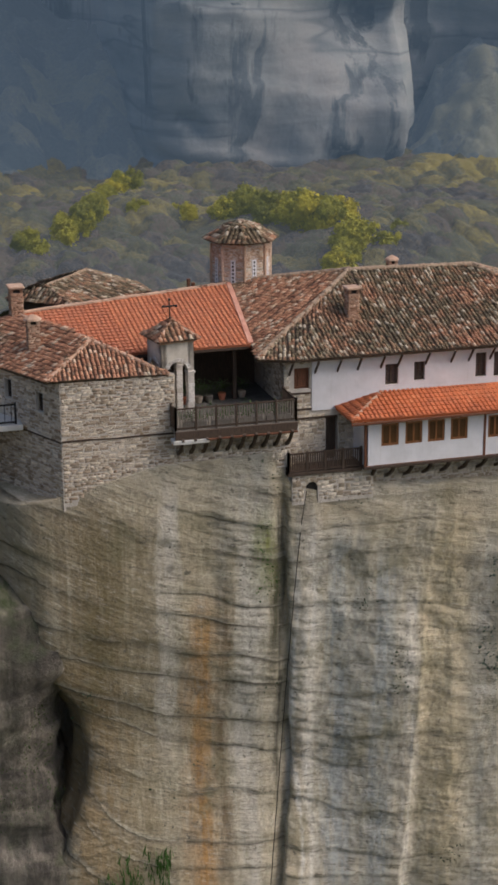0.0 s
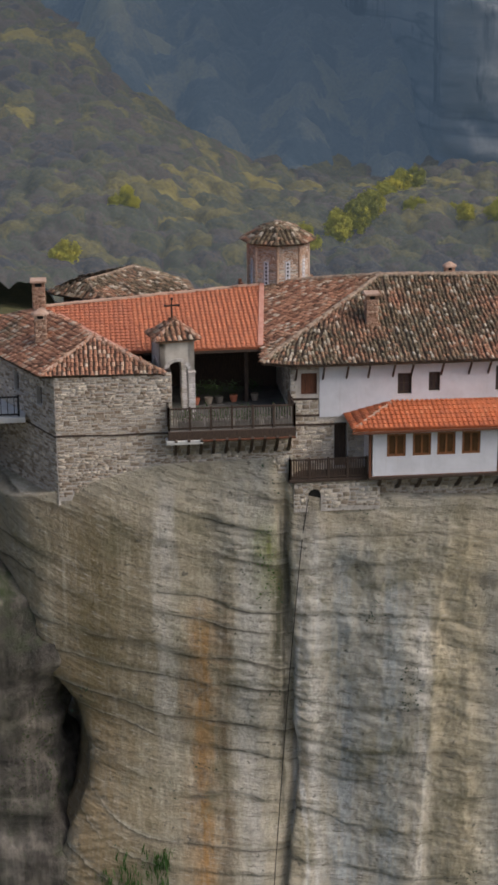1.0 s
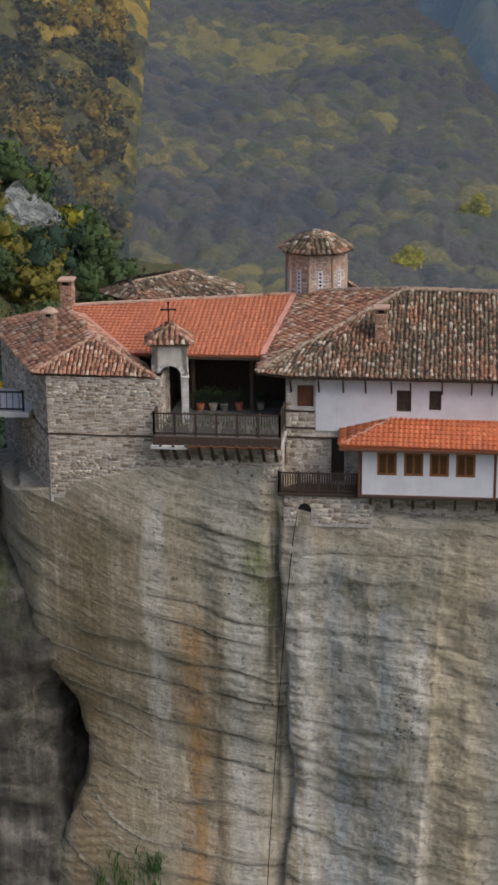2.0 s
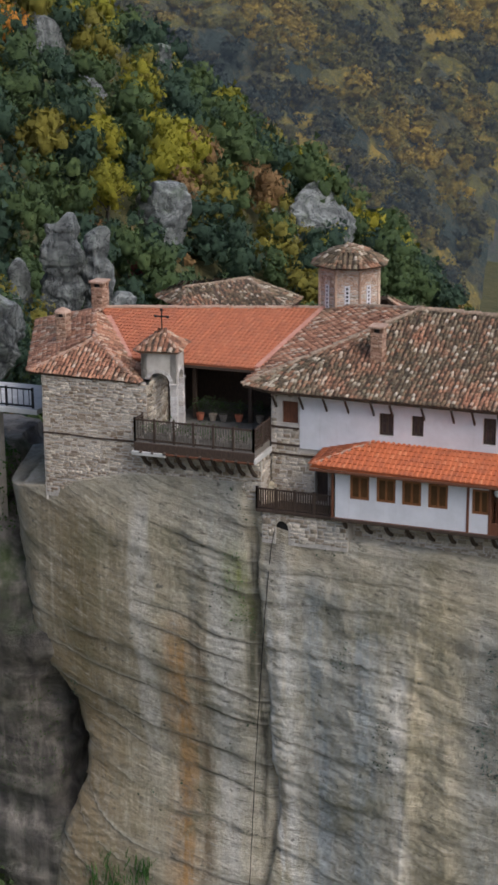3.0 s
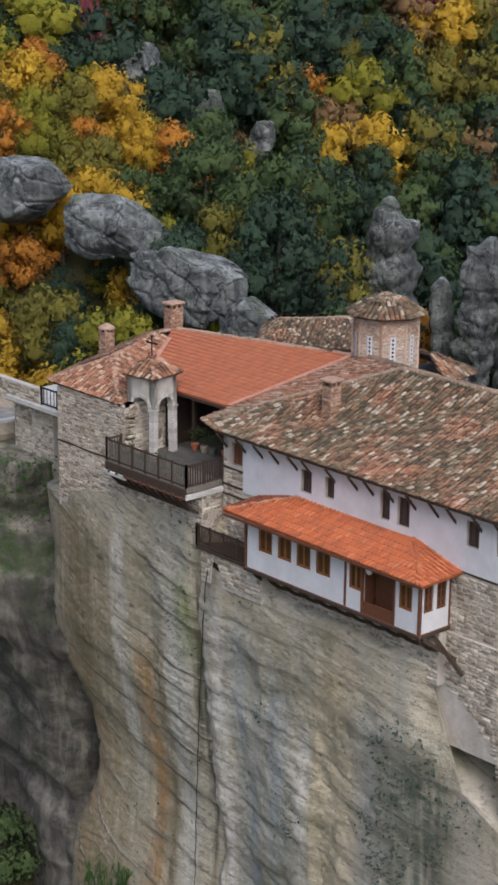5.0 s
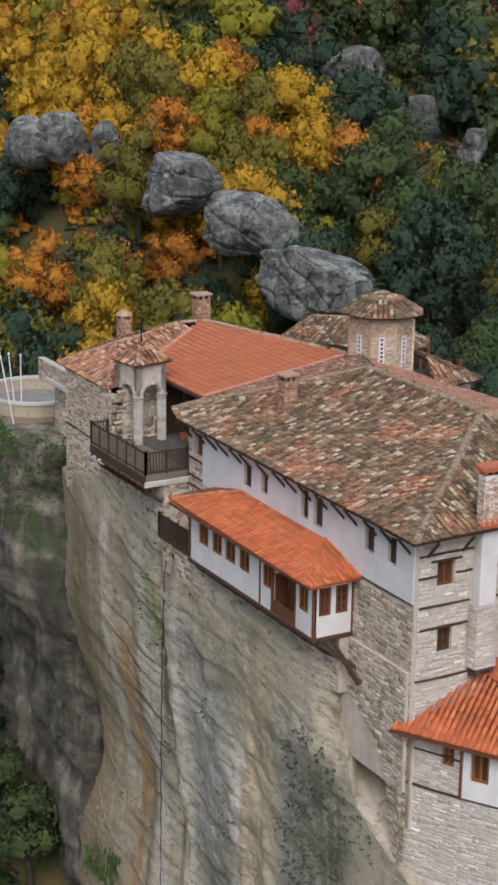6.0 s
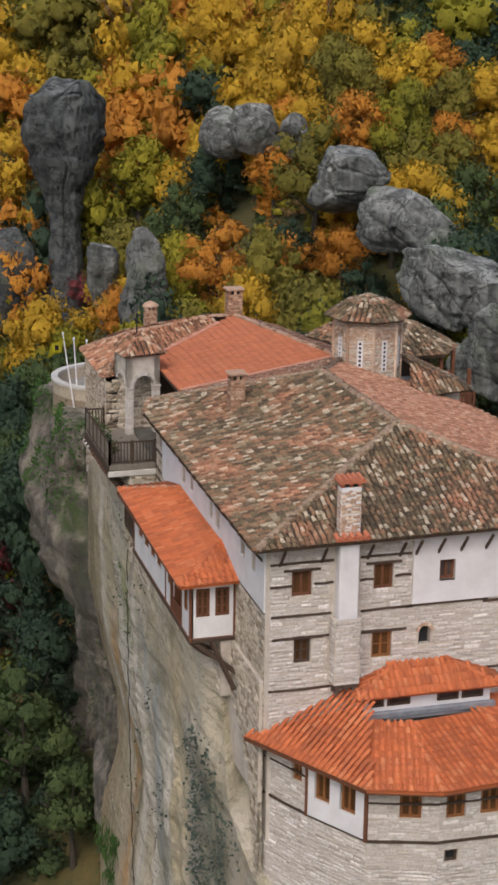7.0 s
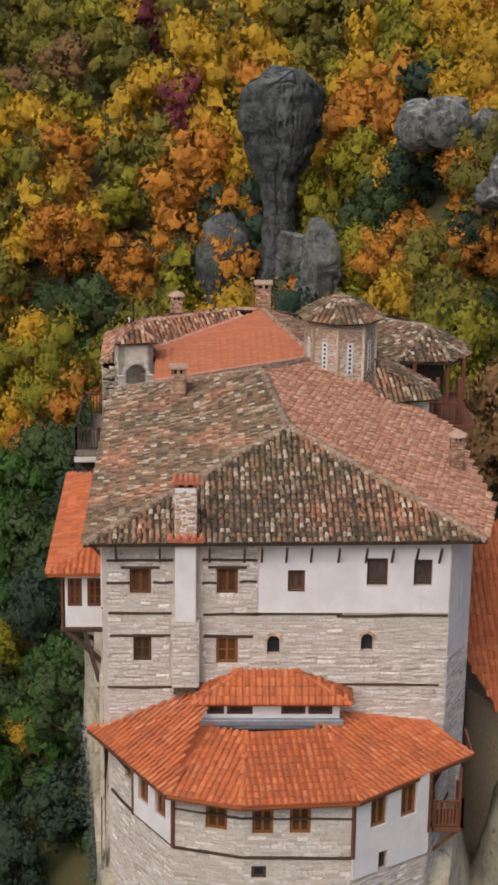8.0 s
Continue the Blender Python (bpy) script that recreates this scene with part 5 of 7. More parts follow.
for a, b in ((SW, S), (SE, S), (S, N), (NW, N), (N, NE)):
    ridge(roof, a, b, RIDGE_OLD, 0.17)
chimney(house, 2.47, 13.25, 3.3, 5.1, 0.62, 0.55)
chimney(house, 13.2, 7.2, 2.4, 4.1, 0.5, 0.5, "round")
# the chimney breast that climbs the south front
breast = part("chimney", soft_box(2.52, 3.25, -0.46, 0.0, -0.5, 4.38, 0.03), PLASTER, house, "white chimney breast, bare stone above the roof")
bm = bmesh.new()
prism(bm, [(2.38, -0.012), (2.42, -0.5), (3.36, -0.5), (3.4, -0.012)], -2.95, -0.5)
part("stone_base", bm, MORTAR, breast)
for p, q in (((2.38, 0.0), (2.42, -0.5)), ((2.42, -0.5), (3.36, -0.5)), ((3.36, -0.5), (3.4, 0.0))):
    stones(breast, p, q, -2.95, -0.5, WHITE_STONE)
for p, q in (((2.52, 0.0), (2.52, -0.46)), ((2.52, -0.46), (3.25, -0.46)), ((3.25, -0.46), (3.25, 0.0)), ((3.25, 0), (2.52, 0))):
    stones(breast, p, q, 2.5, 4.3, BRICKY, course=(0.07, 0.13), length=(0.15, 0.4), proud=0.02)
bm = box(bmesh.new(), 2.5, 3.3, -0.5, 0.05, -3.08, -2.95)
for x in (2.55, 3.15):
    beam(bm, (x, 0, -3.25), (x, -0.55, -3.1), 0.14, 0.18)
part("bearer", bm, DARK_WOOD, breast)
bm = box(bmesh.new(), 2.3, 3.5, -0.72, 0.08, 2.52, 2.62)
for i in range(5):
    rod(bm, [(2.36 + i * 0.27, -0.78, 2.62), (2.36 + i * 0.27, -0.4, 2.70)], [0.1, 0.09])
part("flashing", bm, CLAY, breast, "red clay flashing")
# dark block under the cap in place of the opening's shade
part("flue", box(bmesh.new(), 2.62, 3.15, -0.38, -0.08, 4.38, 4.53), DARK, breast)
bm = bmesh.new()
for x in (2.58, 2.885, 3.19):
    box(bm, x - 0.06, x + 0.06, -0.42, -0.04, 4.38, 4.55)
part("smoke_vent", bm, CLAY, breast)
bm = bmesh.new()
prism(bm, [(2.42, -0.56), (3.38, -0.56), (3.38, 0.1), (2.42, 0.1)], 4.55, 4.62)
for i in range(5):
    rod(bm, [(2.52 + i * 0.19, -0.57, 4.63), (2.52 + i * 0.19, 0.1, 4.68)], [0.085, 0.075])
part("cap", bm, CLAY, breast, "red tile cap")

# ---- the hanging gallery on the west side ----
gal = thing("gallery", (-0.9, 9, -2.6), "white timber-framed hanging gallery with brown windows and a red tiled roof", "gallery")
GP, GQ = (-1.73, 13.97), (-1.73, 3.95)
g_win = [(13.97 - a, 13.97 - b, -1.66, -0.58) for a, b in ((13.19, 12.32), (12.0, 11.15), (10.87, 10.02), (9.72, 8.86))] + [(6.15, 6.88, -1.72, -0.62), (8.88, 9.6, -1.75, -0.66)]
g_door = (6.95, 8.62, -2.58, -0.3)
front = part("front_wall", wall(bmesh.new(), GP, GQ, -2.58, -0.12, 0.12, g_win + [g_door]), PLASTER, gal)
for w in g_win:
    window(front, GP, GQ, w, FRAME_WOOD, 0.05, 2, 0, glass=BROWN_GLASS)
SP2, SQ2 = (-1.73, 3.95), (-0.02, 3.95)
side = part("side_wall", wall(bmesh.new(), SP2, SQ2, -2.58, -0.12, 0.12, [(0.22, 0.75, -1.75, -0.62), (0.95, 1.5, -1.75, -0.62)]), PLASTER, gal)
for w in ((0.22, 0.75, -1.75, -0.62), (0.95, 1.5, -1.75, -0.62)):
    window(side, SP2, SQ2, w, RED_WOOD, 0.05, 2, 2, glass=BROWN_GLASS)
part("side_wall", wall(bmesh.new(), (-0.02, 13.97), (-1.73, 13.97), -2.58, -0.12, 0.12), PLASTER, gal)
part("floor", soft_box(-1.8, 0, 3.88, 14.03, -2.74, -2.58), DARK_WOOD, gal)
for s, z0 in ((0.0, -2.6), (5.98, -2.6), (6.92, -2.6), (8.66, -2.6), (9.98, -2.6)):
    placed("post", soft_box(s - 0.06, s + 0.06, -0.06, 0.03, z0, -0.14, 0.01), on_wall(GP, GQ), RED_WOOD, gal, "red-brown timber post")
placed("post", soft_box(1.64, 1.76, -0.08, 0.03, -2.6, -0.14, 0.01), on_wall(SP2, SQ2), RED_WOOD, gal)
placed("sill_beam", soft_box(-0.05, 10.1, -0.05, 0.045, -2.7, -2.56, 0.01), on_wall(GP, GQ), RED_WOOD, gal)
placed("sill_beam", soft_box(0.0, 1.75, -0.05, 0.045, -2.7, -2.56, 0.01), on_wall(SP2, SQ2), RED_WOOD, gal)
placed("door", soft_box(7.0, 8.6, -0.75, -0.68, -2.58, -0.3, 0.01), on_wall(GP, GQ), RED_WOOD, gal, "red-brown plank door in a recess")
for s in (6.93, 8.64):
    placed("recess_panel", box(bmesh.new(), s - 0.025, s + 0.025, -0.7, -0.12, -2.58, -0.3), on_wall(GP, GQ), RED_WOOD, gal)
placed("balustrade", soft_box(6.98, 8.6, -0.08, -0.02, -2.58, -2.05, 0.01), on_wall(GP, GQ), RED_WOOD, gal)
bm = bmesh.new()
bmesh.ops.create_uvsphere(bm, u_segments=14, v_segments=8, radius=0.17)
bmesh.ops.scale(bm, vec=(1, 0.45, 1), verts=bm.verts)
placed("globe_lamp", bm, on_wall(GP, GQ) @ Matrix.Translation((7.25, -0.02, -0.72)), PLASTER, gal, "white round lamp shade", True)
footing = part("footing", wall(bmesh.new(), (-0.55, 13.97), (-0.55, 3.95), -5.0, -2.76, 0.5), MORTAR, gal, "rubble footing under the gallery")
stones(footing, (-0.55, 13.97), (-0.55, 3.95), -4.9, -2.78, STONE)
PROP = strut_mesh("prop", 1.1, 0.75, 0.12, DARK_WOOD, 0.1)
row_of(gal, "prop", PROP, (-0.57, 13.97), (-0.57, 3.95), [0.5 + 0.94 * i for i in range(11)], -2.76)
bm = bmesh.new()
beam(bm, (-0.05, 3.4, -3.9), (-1.5, 3.98, -2.78), 0.13, 0.15)
beam(bm, (-0.3, 2.9, -4.3), (-0.9, 3.98, -2.78), 0.13, 0.15)
part("brace", bm, DARK_WOOD, gal)
groof = new("roof")
groof.parent = gal
G = [(-2.25, 14.85, -0.12), (-2.25, 3.45, -0.28), (0, 3.4, -0.2), (0, 5.95, 0.52), (0, 12.55, 0.52), (0, 14.9, -0.05)]
roof_face(groof, [G[0], G[1], G[3], G[4]], NEW_TILE, singles=300, near=(-2, 8, 0), **NEW)
roof_face(groof, [G[1], G[2], G[3]], NEW_TILE, **NEW)
roof_face(groof, [G[5], G[0], G[4]], NEW_TILE, **NEW)
ridge(groof, G[1], G[3], NEW_TILE, 0.10)
ridge(groof, G[0], G[4], RIDGE_CLAY, 0.09)
part("gutter", soft_box(-2.29, -2.2, 3.45, 14.85, -0.40, -0.28, 0.02), RED_WOOD, groof)

# ---- the apse hall below the south front ----
hall = thing("apse_hall", (5, -2, -12), "round-fronted stone hall with white bays and a fan-shaped red tiled roof", "hall")
foot = [(0.15, 0.3), (1.15, -1.75), (2.55, -4.0), (4.9, -4.72), (8.5, -4.75), (11.25, -2.95), (12.3, -0.3)]
h_low, h_top = -18, -4.92


def hall_wall(i, holes, material, face, singles=0):
    p, q = foot[i], foot[i + 1]
    w = part("wall", wall(bmesh.new(), p, q, h_low, h_top, 0.45, holes), MORTAR, hall)
    total = math.hypot(q[0] - p[0], q[1] - p[1])
    skip = list(holes)
    if face == "white":
        skip.append((0, total, -7.12, h_top))
        placed("bay", wall(bmesh.new(), (0.0, 0), (total, 0), -7.12, h_top, 0.07, holes), on_wall(p, q) @ Matrix.Diagonal((1, -1, 1, 1)) @ Matrix.Translation((0, -0.08, 0)), PLASTER, w, "white plastered timber bay")
        for s in (0.0, total):
            placed("post", soft_box(s - 0.06, s + 0.06, 0.0, 0.11, -7.2, h_top, 0.01), on_wall(p, q), RED_WOOD, w)
    stones(w, p, q, -17.5, h_top, material, skip, singles=singles, near_z=-6)
    timber(w, p, q, 0.0, total, -7.17, 0.1, out=0.06)
    for k in holes:
        if k[3] > -7:
            window(w, p, q, k, FRAME_WOOD, 0.04 if face == "white" else 0.10, 2, 0 if face == "white" else 1, glass=BROWN_GLASS)
        else:
            window(w, p, q, k, DARK_WOOD, 0.12, 1, 0)
    if face != "white":
        timber(w, p, q, 0.0, total, -5.72, 0.07)


hall_wall(0, [(1.45, 1.95, -6.1, -5.15)], WHITE_STONE, "stone")
hall_wall(1, [(0.35, 1.05, -6.4, -5.1), (1.5, 2.2, -6.4, -5.1)], WHITE_STONE, "white")
hall_wall(2, [(1.1, 1.85, -6.3, -5.2)], WHITE_STONE, "stone", singles=150)
hall_wall(3, [(0.25, 0.95, -6.32, -5.22), (1.5, 2.2, -6.3, -5.2), (0.25, 0.75, -8.0, -7.5)], WHITE_STONE, "stone", singles=200)
hall_wall(4, [(0.7, 1.4, -6.3, -5.1), (2.0, 2.7, -6.3, -5.1), (1.1, 1.5, -8.0, -7.3)], WHITE_STONE, "white")
hall_wall(5, [(0.5, 1.4, -7.1, -5.2)], WHITE_STONE, "stone")
bal = part("side_balcony", soft_box(11.5, 12.5, -2.6, -1.3, -7.45, -7.25), RED_WOOD, hall, "red-brown timber side balcony")
railing(bal, (11.5, -2.6), (12.5, -2.6), -7.25, -6.2, 0.12, 0.07, RED_WOOD)
railing(bal, (12.5, -2.6), (12.5, -1.3), -7.25, -6.2, 0.12, 0.07, RED_WOOD)
bm = bmesh.new()
beam(bm, (12.4, -2.5, -7.3), (12.4, -2.5, -5.0), 0.1, 0.1)
beam(bm, (11.6, -2.0, -8.5), (12.4, -2.5, -7.4), 0.1, 0.12)
part("prop", bm, RED_WOOD, bal)
hroof = new("roof")
hroof.parent = hall
eave = [(-0.6, 0.3, -4.9), (2.3, -4.6, -4.9), (4.75, -5.4, -4.9), (8.67, -5.08, -4.9), (12.93, -1.67, -4.9), (12.9, 0.0, -4.75)]
top = [(0.4, 0.02, -4.5), (3.9, -1.1, -4.2), (5.0, -1.4, -4.2), (7.8, -1.1, -4.2), (11.5, 0.02, -4.4)]
roof_face(hroof, [eave[0], eave[1], top[1], (3.6, 0, -4.08), top[0]], NEW_TILE, **NEW)
roof_face(hroof, [eave[1], eave[2], top[2], top[1]], NEW_TILE, **NEW)
roof_face(hroof, [eave[2], eave[3], top[3], top[2]], NEW_TILE, singles=300, near=(6.5, -5, -4.9), **NEW)
roof_face(hroof, [eave[3], eave[4], top[4], (8.2, 0, -4.05), top[3]], NEW_TILE, **NEW)
for a, b in ((eave[1], top[1]), (eave[2], top[2]), (eave[3], top[3])):
    ridge(hroof, a, b, NEW_TILE, 0.11)
for a, b in zip(eave, eave[1:]):
    bm = beam(bmesh.new(), (a[0], a[1] + 0.06, a[2] - 0.12), (b[0], b[1] + 0.06, b[2] - 0.12), 0.06, 0.16)
    part("fascia", bm, RED_WOOD, hroof)
C = [(3.1, -1.1, -3.3), (8.7, -1.1, -3.3), (6.8, 0, -2.48), (4.86, 0, -2.48), (3.1, 0, -3.2), (8.7, 0, -3.2)]
roof_face(hroof, [C[0], C[1], C[2], C[3]], NEW_TILE, **NEW)
roof_face(hroof, [C[4], C[0], C[3]], NEW_TILE, **NEW)
roof_face(hroof, [C[1], C[5], C[2]], NEW_TILE, **NEW)
ridge(hroof, C[0], C[3], NEW_TILE, 0.1)
ridge(hroof, C[1], C[2], NEW_TILE, 0.1)
CP, CQ = (3.5, -0.75), (8.3, -0.75)
cl_holes = [(0.15, 0.75, -3.85, -3.45), (0.85, 1.75, -3.85, -3.45), (2.75, 3.6, -3.85, -3.45), (3.7, 4.55, -3.85, -3.45)]
cl = part("clerestory", wall(bmesh.new(), CP, CQ, -4.4, -3.4, 0.1, cl_holes), PLASTER, hall, "low white clerestory with dark panes")
for k in cl_holes:
    window(cl, CP, CQ, k, DARK_WOOD, 0.03, 1, 0)
placed("lead_flashing", soft_box(-0.1, 4.95, 0.0, 0.22, -4.2, -3.98, 0.02), on_wall(CP, CQ), LEAD, cl, "blue-grey lead flashing")

# ---- the north tower, the open hall and the belfry ----
tower = thing("north_tower", (2, 27, -4.5), "square rubble-stone tower house with a low old-tiled roof", "house")
TP, TQ = (-1.2, 28.1), (-1.2, 22.9)
tw = part("west_wall", wall(bmesh.new(), TP, TQ, -3.3, 2.55, 0.6), MORTAR, tower)
stones(tw, TP, TQ, -3.4, 2.5, TOWER_STONE, singles=300, course=(0.07, 0.17), length=(0.14, 0.5), near_z=0.0, low=lambda s: float(np.interp(s, (0, 5), (-3.2, -1.9))))
timber(tw, TP, TQ, 0.0, 5.2, -0.25, 0.08)
UP, UQ = (8.0, 32.6), (-1.2, 28.12)
L_ = math.hypot(9.2, 4.48)
n_holes = [(L_ - 1.85, L_ - 1.3, 0.85, 1.75), (L_ - 4.3, L_ - 3.75, 1.0, 1.9)]
nw = part("north_wall", wall(bmesh.new(), UP, UQ, -3.5, 2.55, 0.6, n_holes), MORTAR, tower)
stones(nw, UP, UQ, -3.6, 2.5, TOWER_STONE, n_holes, singles=200, course=(0.07, 0.17), length=(0.14, 0.5), near_z=0.5)
for k in n_holes:
    window(nw, UP, UQ, k, DARK_WOOD, 0.2, 2, 1)
timber(nw, UP, UQ, L_ - 3.5, L_, -0.25, 0.08)
sw_ = part("south_wall", wall(bmesh.new(), (-1.18, 22.9), (1.2, 22.9), -1.9, 2.55, 0.5), MORTAR, tower)
stones(sw_, (-1.18, 22.9), (1.2, 22.9), -1.8, 2.5, STONE)
troof = new("roof")
troof.parent = tower
TN, TS, TB = (-1.3, 28.75, 2.6), (-1.25, 23.15, 2.5), (6.45, 28.7, 3.96)
TA, TR = (0.68, 26.3, 3.88), (5.0, 28.35, 4.04)
VALLEY = [(1.35, 24.9, 2.93), (5.5, 27.9, 3.76)]
roof_face(troof, [TN, TS, TA], MOTTLED_TILE, singles=150, **OLD)
roof_face(troof, [TS, (1.35, 24.17, 2.5), VALLEY[0], VALLEY[1], TR, TA], MOTTLED_TILE, **OLD)
roof_face(troof, [(8.4, 33.3, 2.6), TN, TA, TR], MOTTLED_TILE, **OLD)
roof_face(troof, [(8.4, 33.3, 2.6), TR, TB], MOTTLED_TILE, along=(0.9, 0.42, 0), **OLD)
for a, b in ((TN, TA), (TS, TA), (TA, TR), (TR, TB)):
    ridge(troof, a, b, RIDGE_CLAY)
chimney(tower, 2.2, 28.65, 3.0, 4.75, 0.55, 0.55, "round")
chimney(tower, 6.5, 28.75, 3.6, 5.35, 0.75, 0.6)

ohall = thing("open_hall", (3.5, 20, 0), "open timber hall with a smooth red tiled roof behind the balcony", "hall")
oroof = new("roof")
oroof.parent = ohall
RA, RB, RC = VALLEY[0], (1.35, 18.6, 2.93), (8.4, 17.75, 4.34)
HALL_TILE = dict(pitch=0.23, rows=0.34, tile=0.19, rise=0.032, jitter=0.006)
roof_face(oroof, [RA, RB, RC, TB, VALLEY[1]], HALL_CLAY, singles=200, **HALL_TILE)
for p, q, w, up in ((VALLEY[0], VALLEY[1], 0.34, 0.05), (RB, RC, 0.24, 0.06)):
    part("flashing", beam(bmesh.new(), (p[0], p[1], p[2] + up), (q[0], q[1], q[2] + up), w, 0.07), PINK_CLAY, oroof, "pinkish mortar flashing along the valley")
ridge(oroof, RC, (TB[0], TB[1], TB[2] + 0.05), RIDGE_CLAY, 0.13)
back_a, back_b = (10.7, 18.9, 3.5), (8.9, 29.2, 3.1)
roof_face(oroof, [back_a, back_b, RC], MOTTLED_TILE, **OLD)
roof_face(oroof, [back_b, TB, RC], MOTTLED_TILE, along=(0, 1, 0), **OLD)
part("fascia", beam(bmesh.new(), (1.4, 24.0, 2.78), (1.4, 18.7, 2.78), 0.06, 0.16), DARK_WOOD, oroof)
part("back_wall", wall(bmesh.new(), (6.0, 27), (4.6, 17.5), -0.5, 3.4, 0.3), DARK_WOOD, ohall)
# the hall's inner shade is put into dark side wall and floor colours
part("side_wall", wall(bmesh.new(), (6.0, 23.45), (1.4, 23.45), -0.5, 2.75, 0.2), DARK_WOOD, ohall)
part("floor", box(bmesh.new(), 0.0, 6, 17.42, 22.88, -0.3, 0.12), DARK_PAVING, ohall)
for x, y in ((2.15, 21.95), (2.15, 19.2)):
    part("post", soft_box(x - 0.09, x + 0.09, y - 0.09, y + 0.09, 0.12, 2.98, 0.015), DARK_WOOD, ohall)

belfry = thing("belfry", (0.15, 22.0, 0.1), "small plastered belfry on arched stone piers with a tiled cap", "belfry")
BM = Matrix.Translation((0.27, 22.72, 0)) @ Matrix.Rotation(radians(10), 4, "Z")
hw = 0.8


def arch_side(bm, m, half, z_foot, z_spring, z_top, pier, thick):
    """One face of an arcaded box: two piers and a round arch between."""
    r = half - pier
    n = 10
    prev = None
    for i in range(n + 1):
        a = math.pi - math.pi * i / n
        x, z = r * math.cos(a), z_spring + r * math.sin(a)
        if prev:
            for y0, y1 in ((0, -thick),):
                v = [m @ Vector(p) for p in ((prev[0], y0, prev[1]), (x, y0, z), (x, y0, z_top), (prev[0], y0, z_top), (prev[0], y1, prev[1]), (x, y1, z), (x, y1, z_top), (prev[0], y1, z_top))]
                v = [bm.verts.new(p) for p in v]
                for f in ((0, 1, 2, 3), (4, 7, 6, 5), (0, 4, 5, 1)):
                    bm.faces.new([v[j] for j in f])
        prev = (x, z)
    for sx in (-1, 1):
        a, b = sorted((sx * half, sx * r))
        box(bm, a, b, -thick, 0, z_foot, z_top if False else z_spring, m)
        box(bm, a, b, -thick, 0, z_spring, z_top, m)


for i in range(4):
    m = BM @ Matrix.Rotation(radians(90 * i), 4, "Z") @ Matrix.Translation((0, -hw, 0)) @ Matrix.Diagonal((1, -1, 1, 1))
    bm = bmesh.new()
    arch_side(bm, m, hw, 1.9, 2.35, 3.85, 0.3, 0.28)
    bmesh.ops.remove_doubles(bm, verts=bm.verts, dist=0.002)
    side_ = part("arch", bm, PALE_PLASTER, belfry, "pale plastered arch")
    for j in range(12):
        bm = bmesh.new()
        a, b = math.pi * j / 12 + 0.012, math.pi * (j + 1) / 12 - 0.012
        v = [m @ Vector((k * math.cos(t), y, 2.35 + k * math.sin(t))) for y in (0.0, 0.035) for k, t in ((0.5, a), (0.5, b), (0.66, b), (0.66, a))]
        v = [bm.verts.new(p) for p in v]
        for f in ((4, 5, 6, 7), (0, 1, 5, 4), (1, 2, 6, 5), (2, 3, 7, 6), (3, 0, 4, 7)):
            bm.faces.new([v[k] for k in f])
        part("voussoir", bm, WHITE_STONE, side_)
    m2 = BM @ Matrix.Rotation(radians(90 * i), 4, "Z")
    pier_ = part("pier", box(bmesh.new(), -hw, -hw + 0.27, -hw, -hw + 0.27, 0.1, 2.28, m2), MORTAR, belfry, "pier of pale dressed stone blocks")
    z = 0.1
    while z < 2.28:
        h = min(rng.uniform(0.2, 0.34), 2.3 - z)
        k = rng.uniform(-0.015, 0.015)
        part("stone_block", soft_box(-hw - 0.02 + k, -hw + 0.30 + k, -hw - 0.02, -hw + 0.30 + k, z, z + h - 0.015, 0.02, m2), WHITE_STONE, pier_)
        z += h
    part("capital", soft_box(-hw - 0.06, -hw + 0.34, -hw - 0.06, -hw + 0.34, 2.26, 2.36, 0.02, m2), WHITE_STONE, pier_)
eb = 1.02
corner = [BM @ Vector((x, y, 3.88)) for x, y in ((-eb, -eb), (eb, -eb), (eb, eb), (-eb, eb))]
apex = BM @ Vector((0, 0, 4.6))
part("cornice", soft_box(-0.9, 0.9, -0.9, 0.9, 3.74, 3.86, 0.03, BM), RIDGE_CLAY, belfry)
broof = new("roof")
broof.parent = belfry
for a, b in zip(corner, corner[1:] + corner[:1]):
    roof_face(broof, [tuple(a), tuple(b), tuple(apex)], MOTTLED_TILE, pitch=0.25, rows=0.28, tile=0.19, rise=0.07, deck=0.07, deck_mat=PAN_TILE)
    ridge(broof, a, apex, RIDGE_CLAY, 0.09)
bm = bmesh.new()
ax, ay, az = apex
rod(bm, [(ax, ay, az - 0.05), (ax, ay, az + 0.95)], [0.035, 0.03], 6)
beam(bm, (ax + 0.06, ay - 0.30, az + 0.66), (ax - 0.06, ay + 0.30, az + 0.66), 0.05, 0.07)
for dy, dz in ((-0.3, 0.66), (0.3, 0.66), (0, 0.97)):
    box(bm, ax - 0.04, ax + 0.04, ay + dy - 0.05, ay + dy + 0.05, az + dz - 0.05, az + dz + 0.05)
part("cross", bm, IRON, belfry, "dark iron cross")

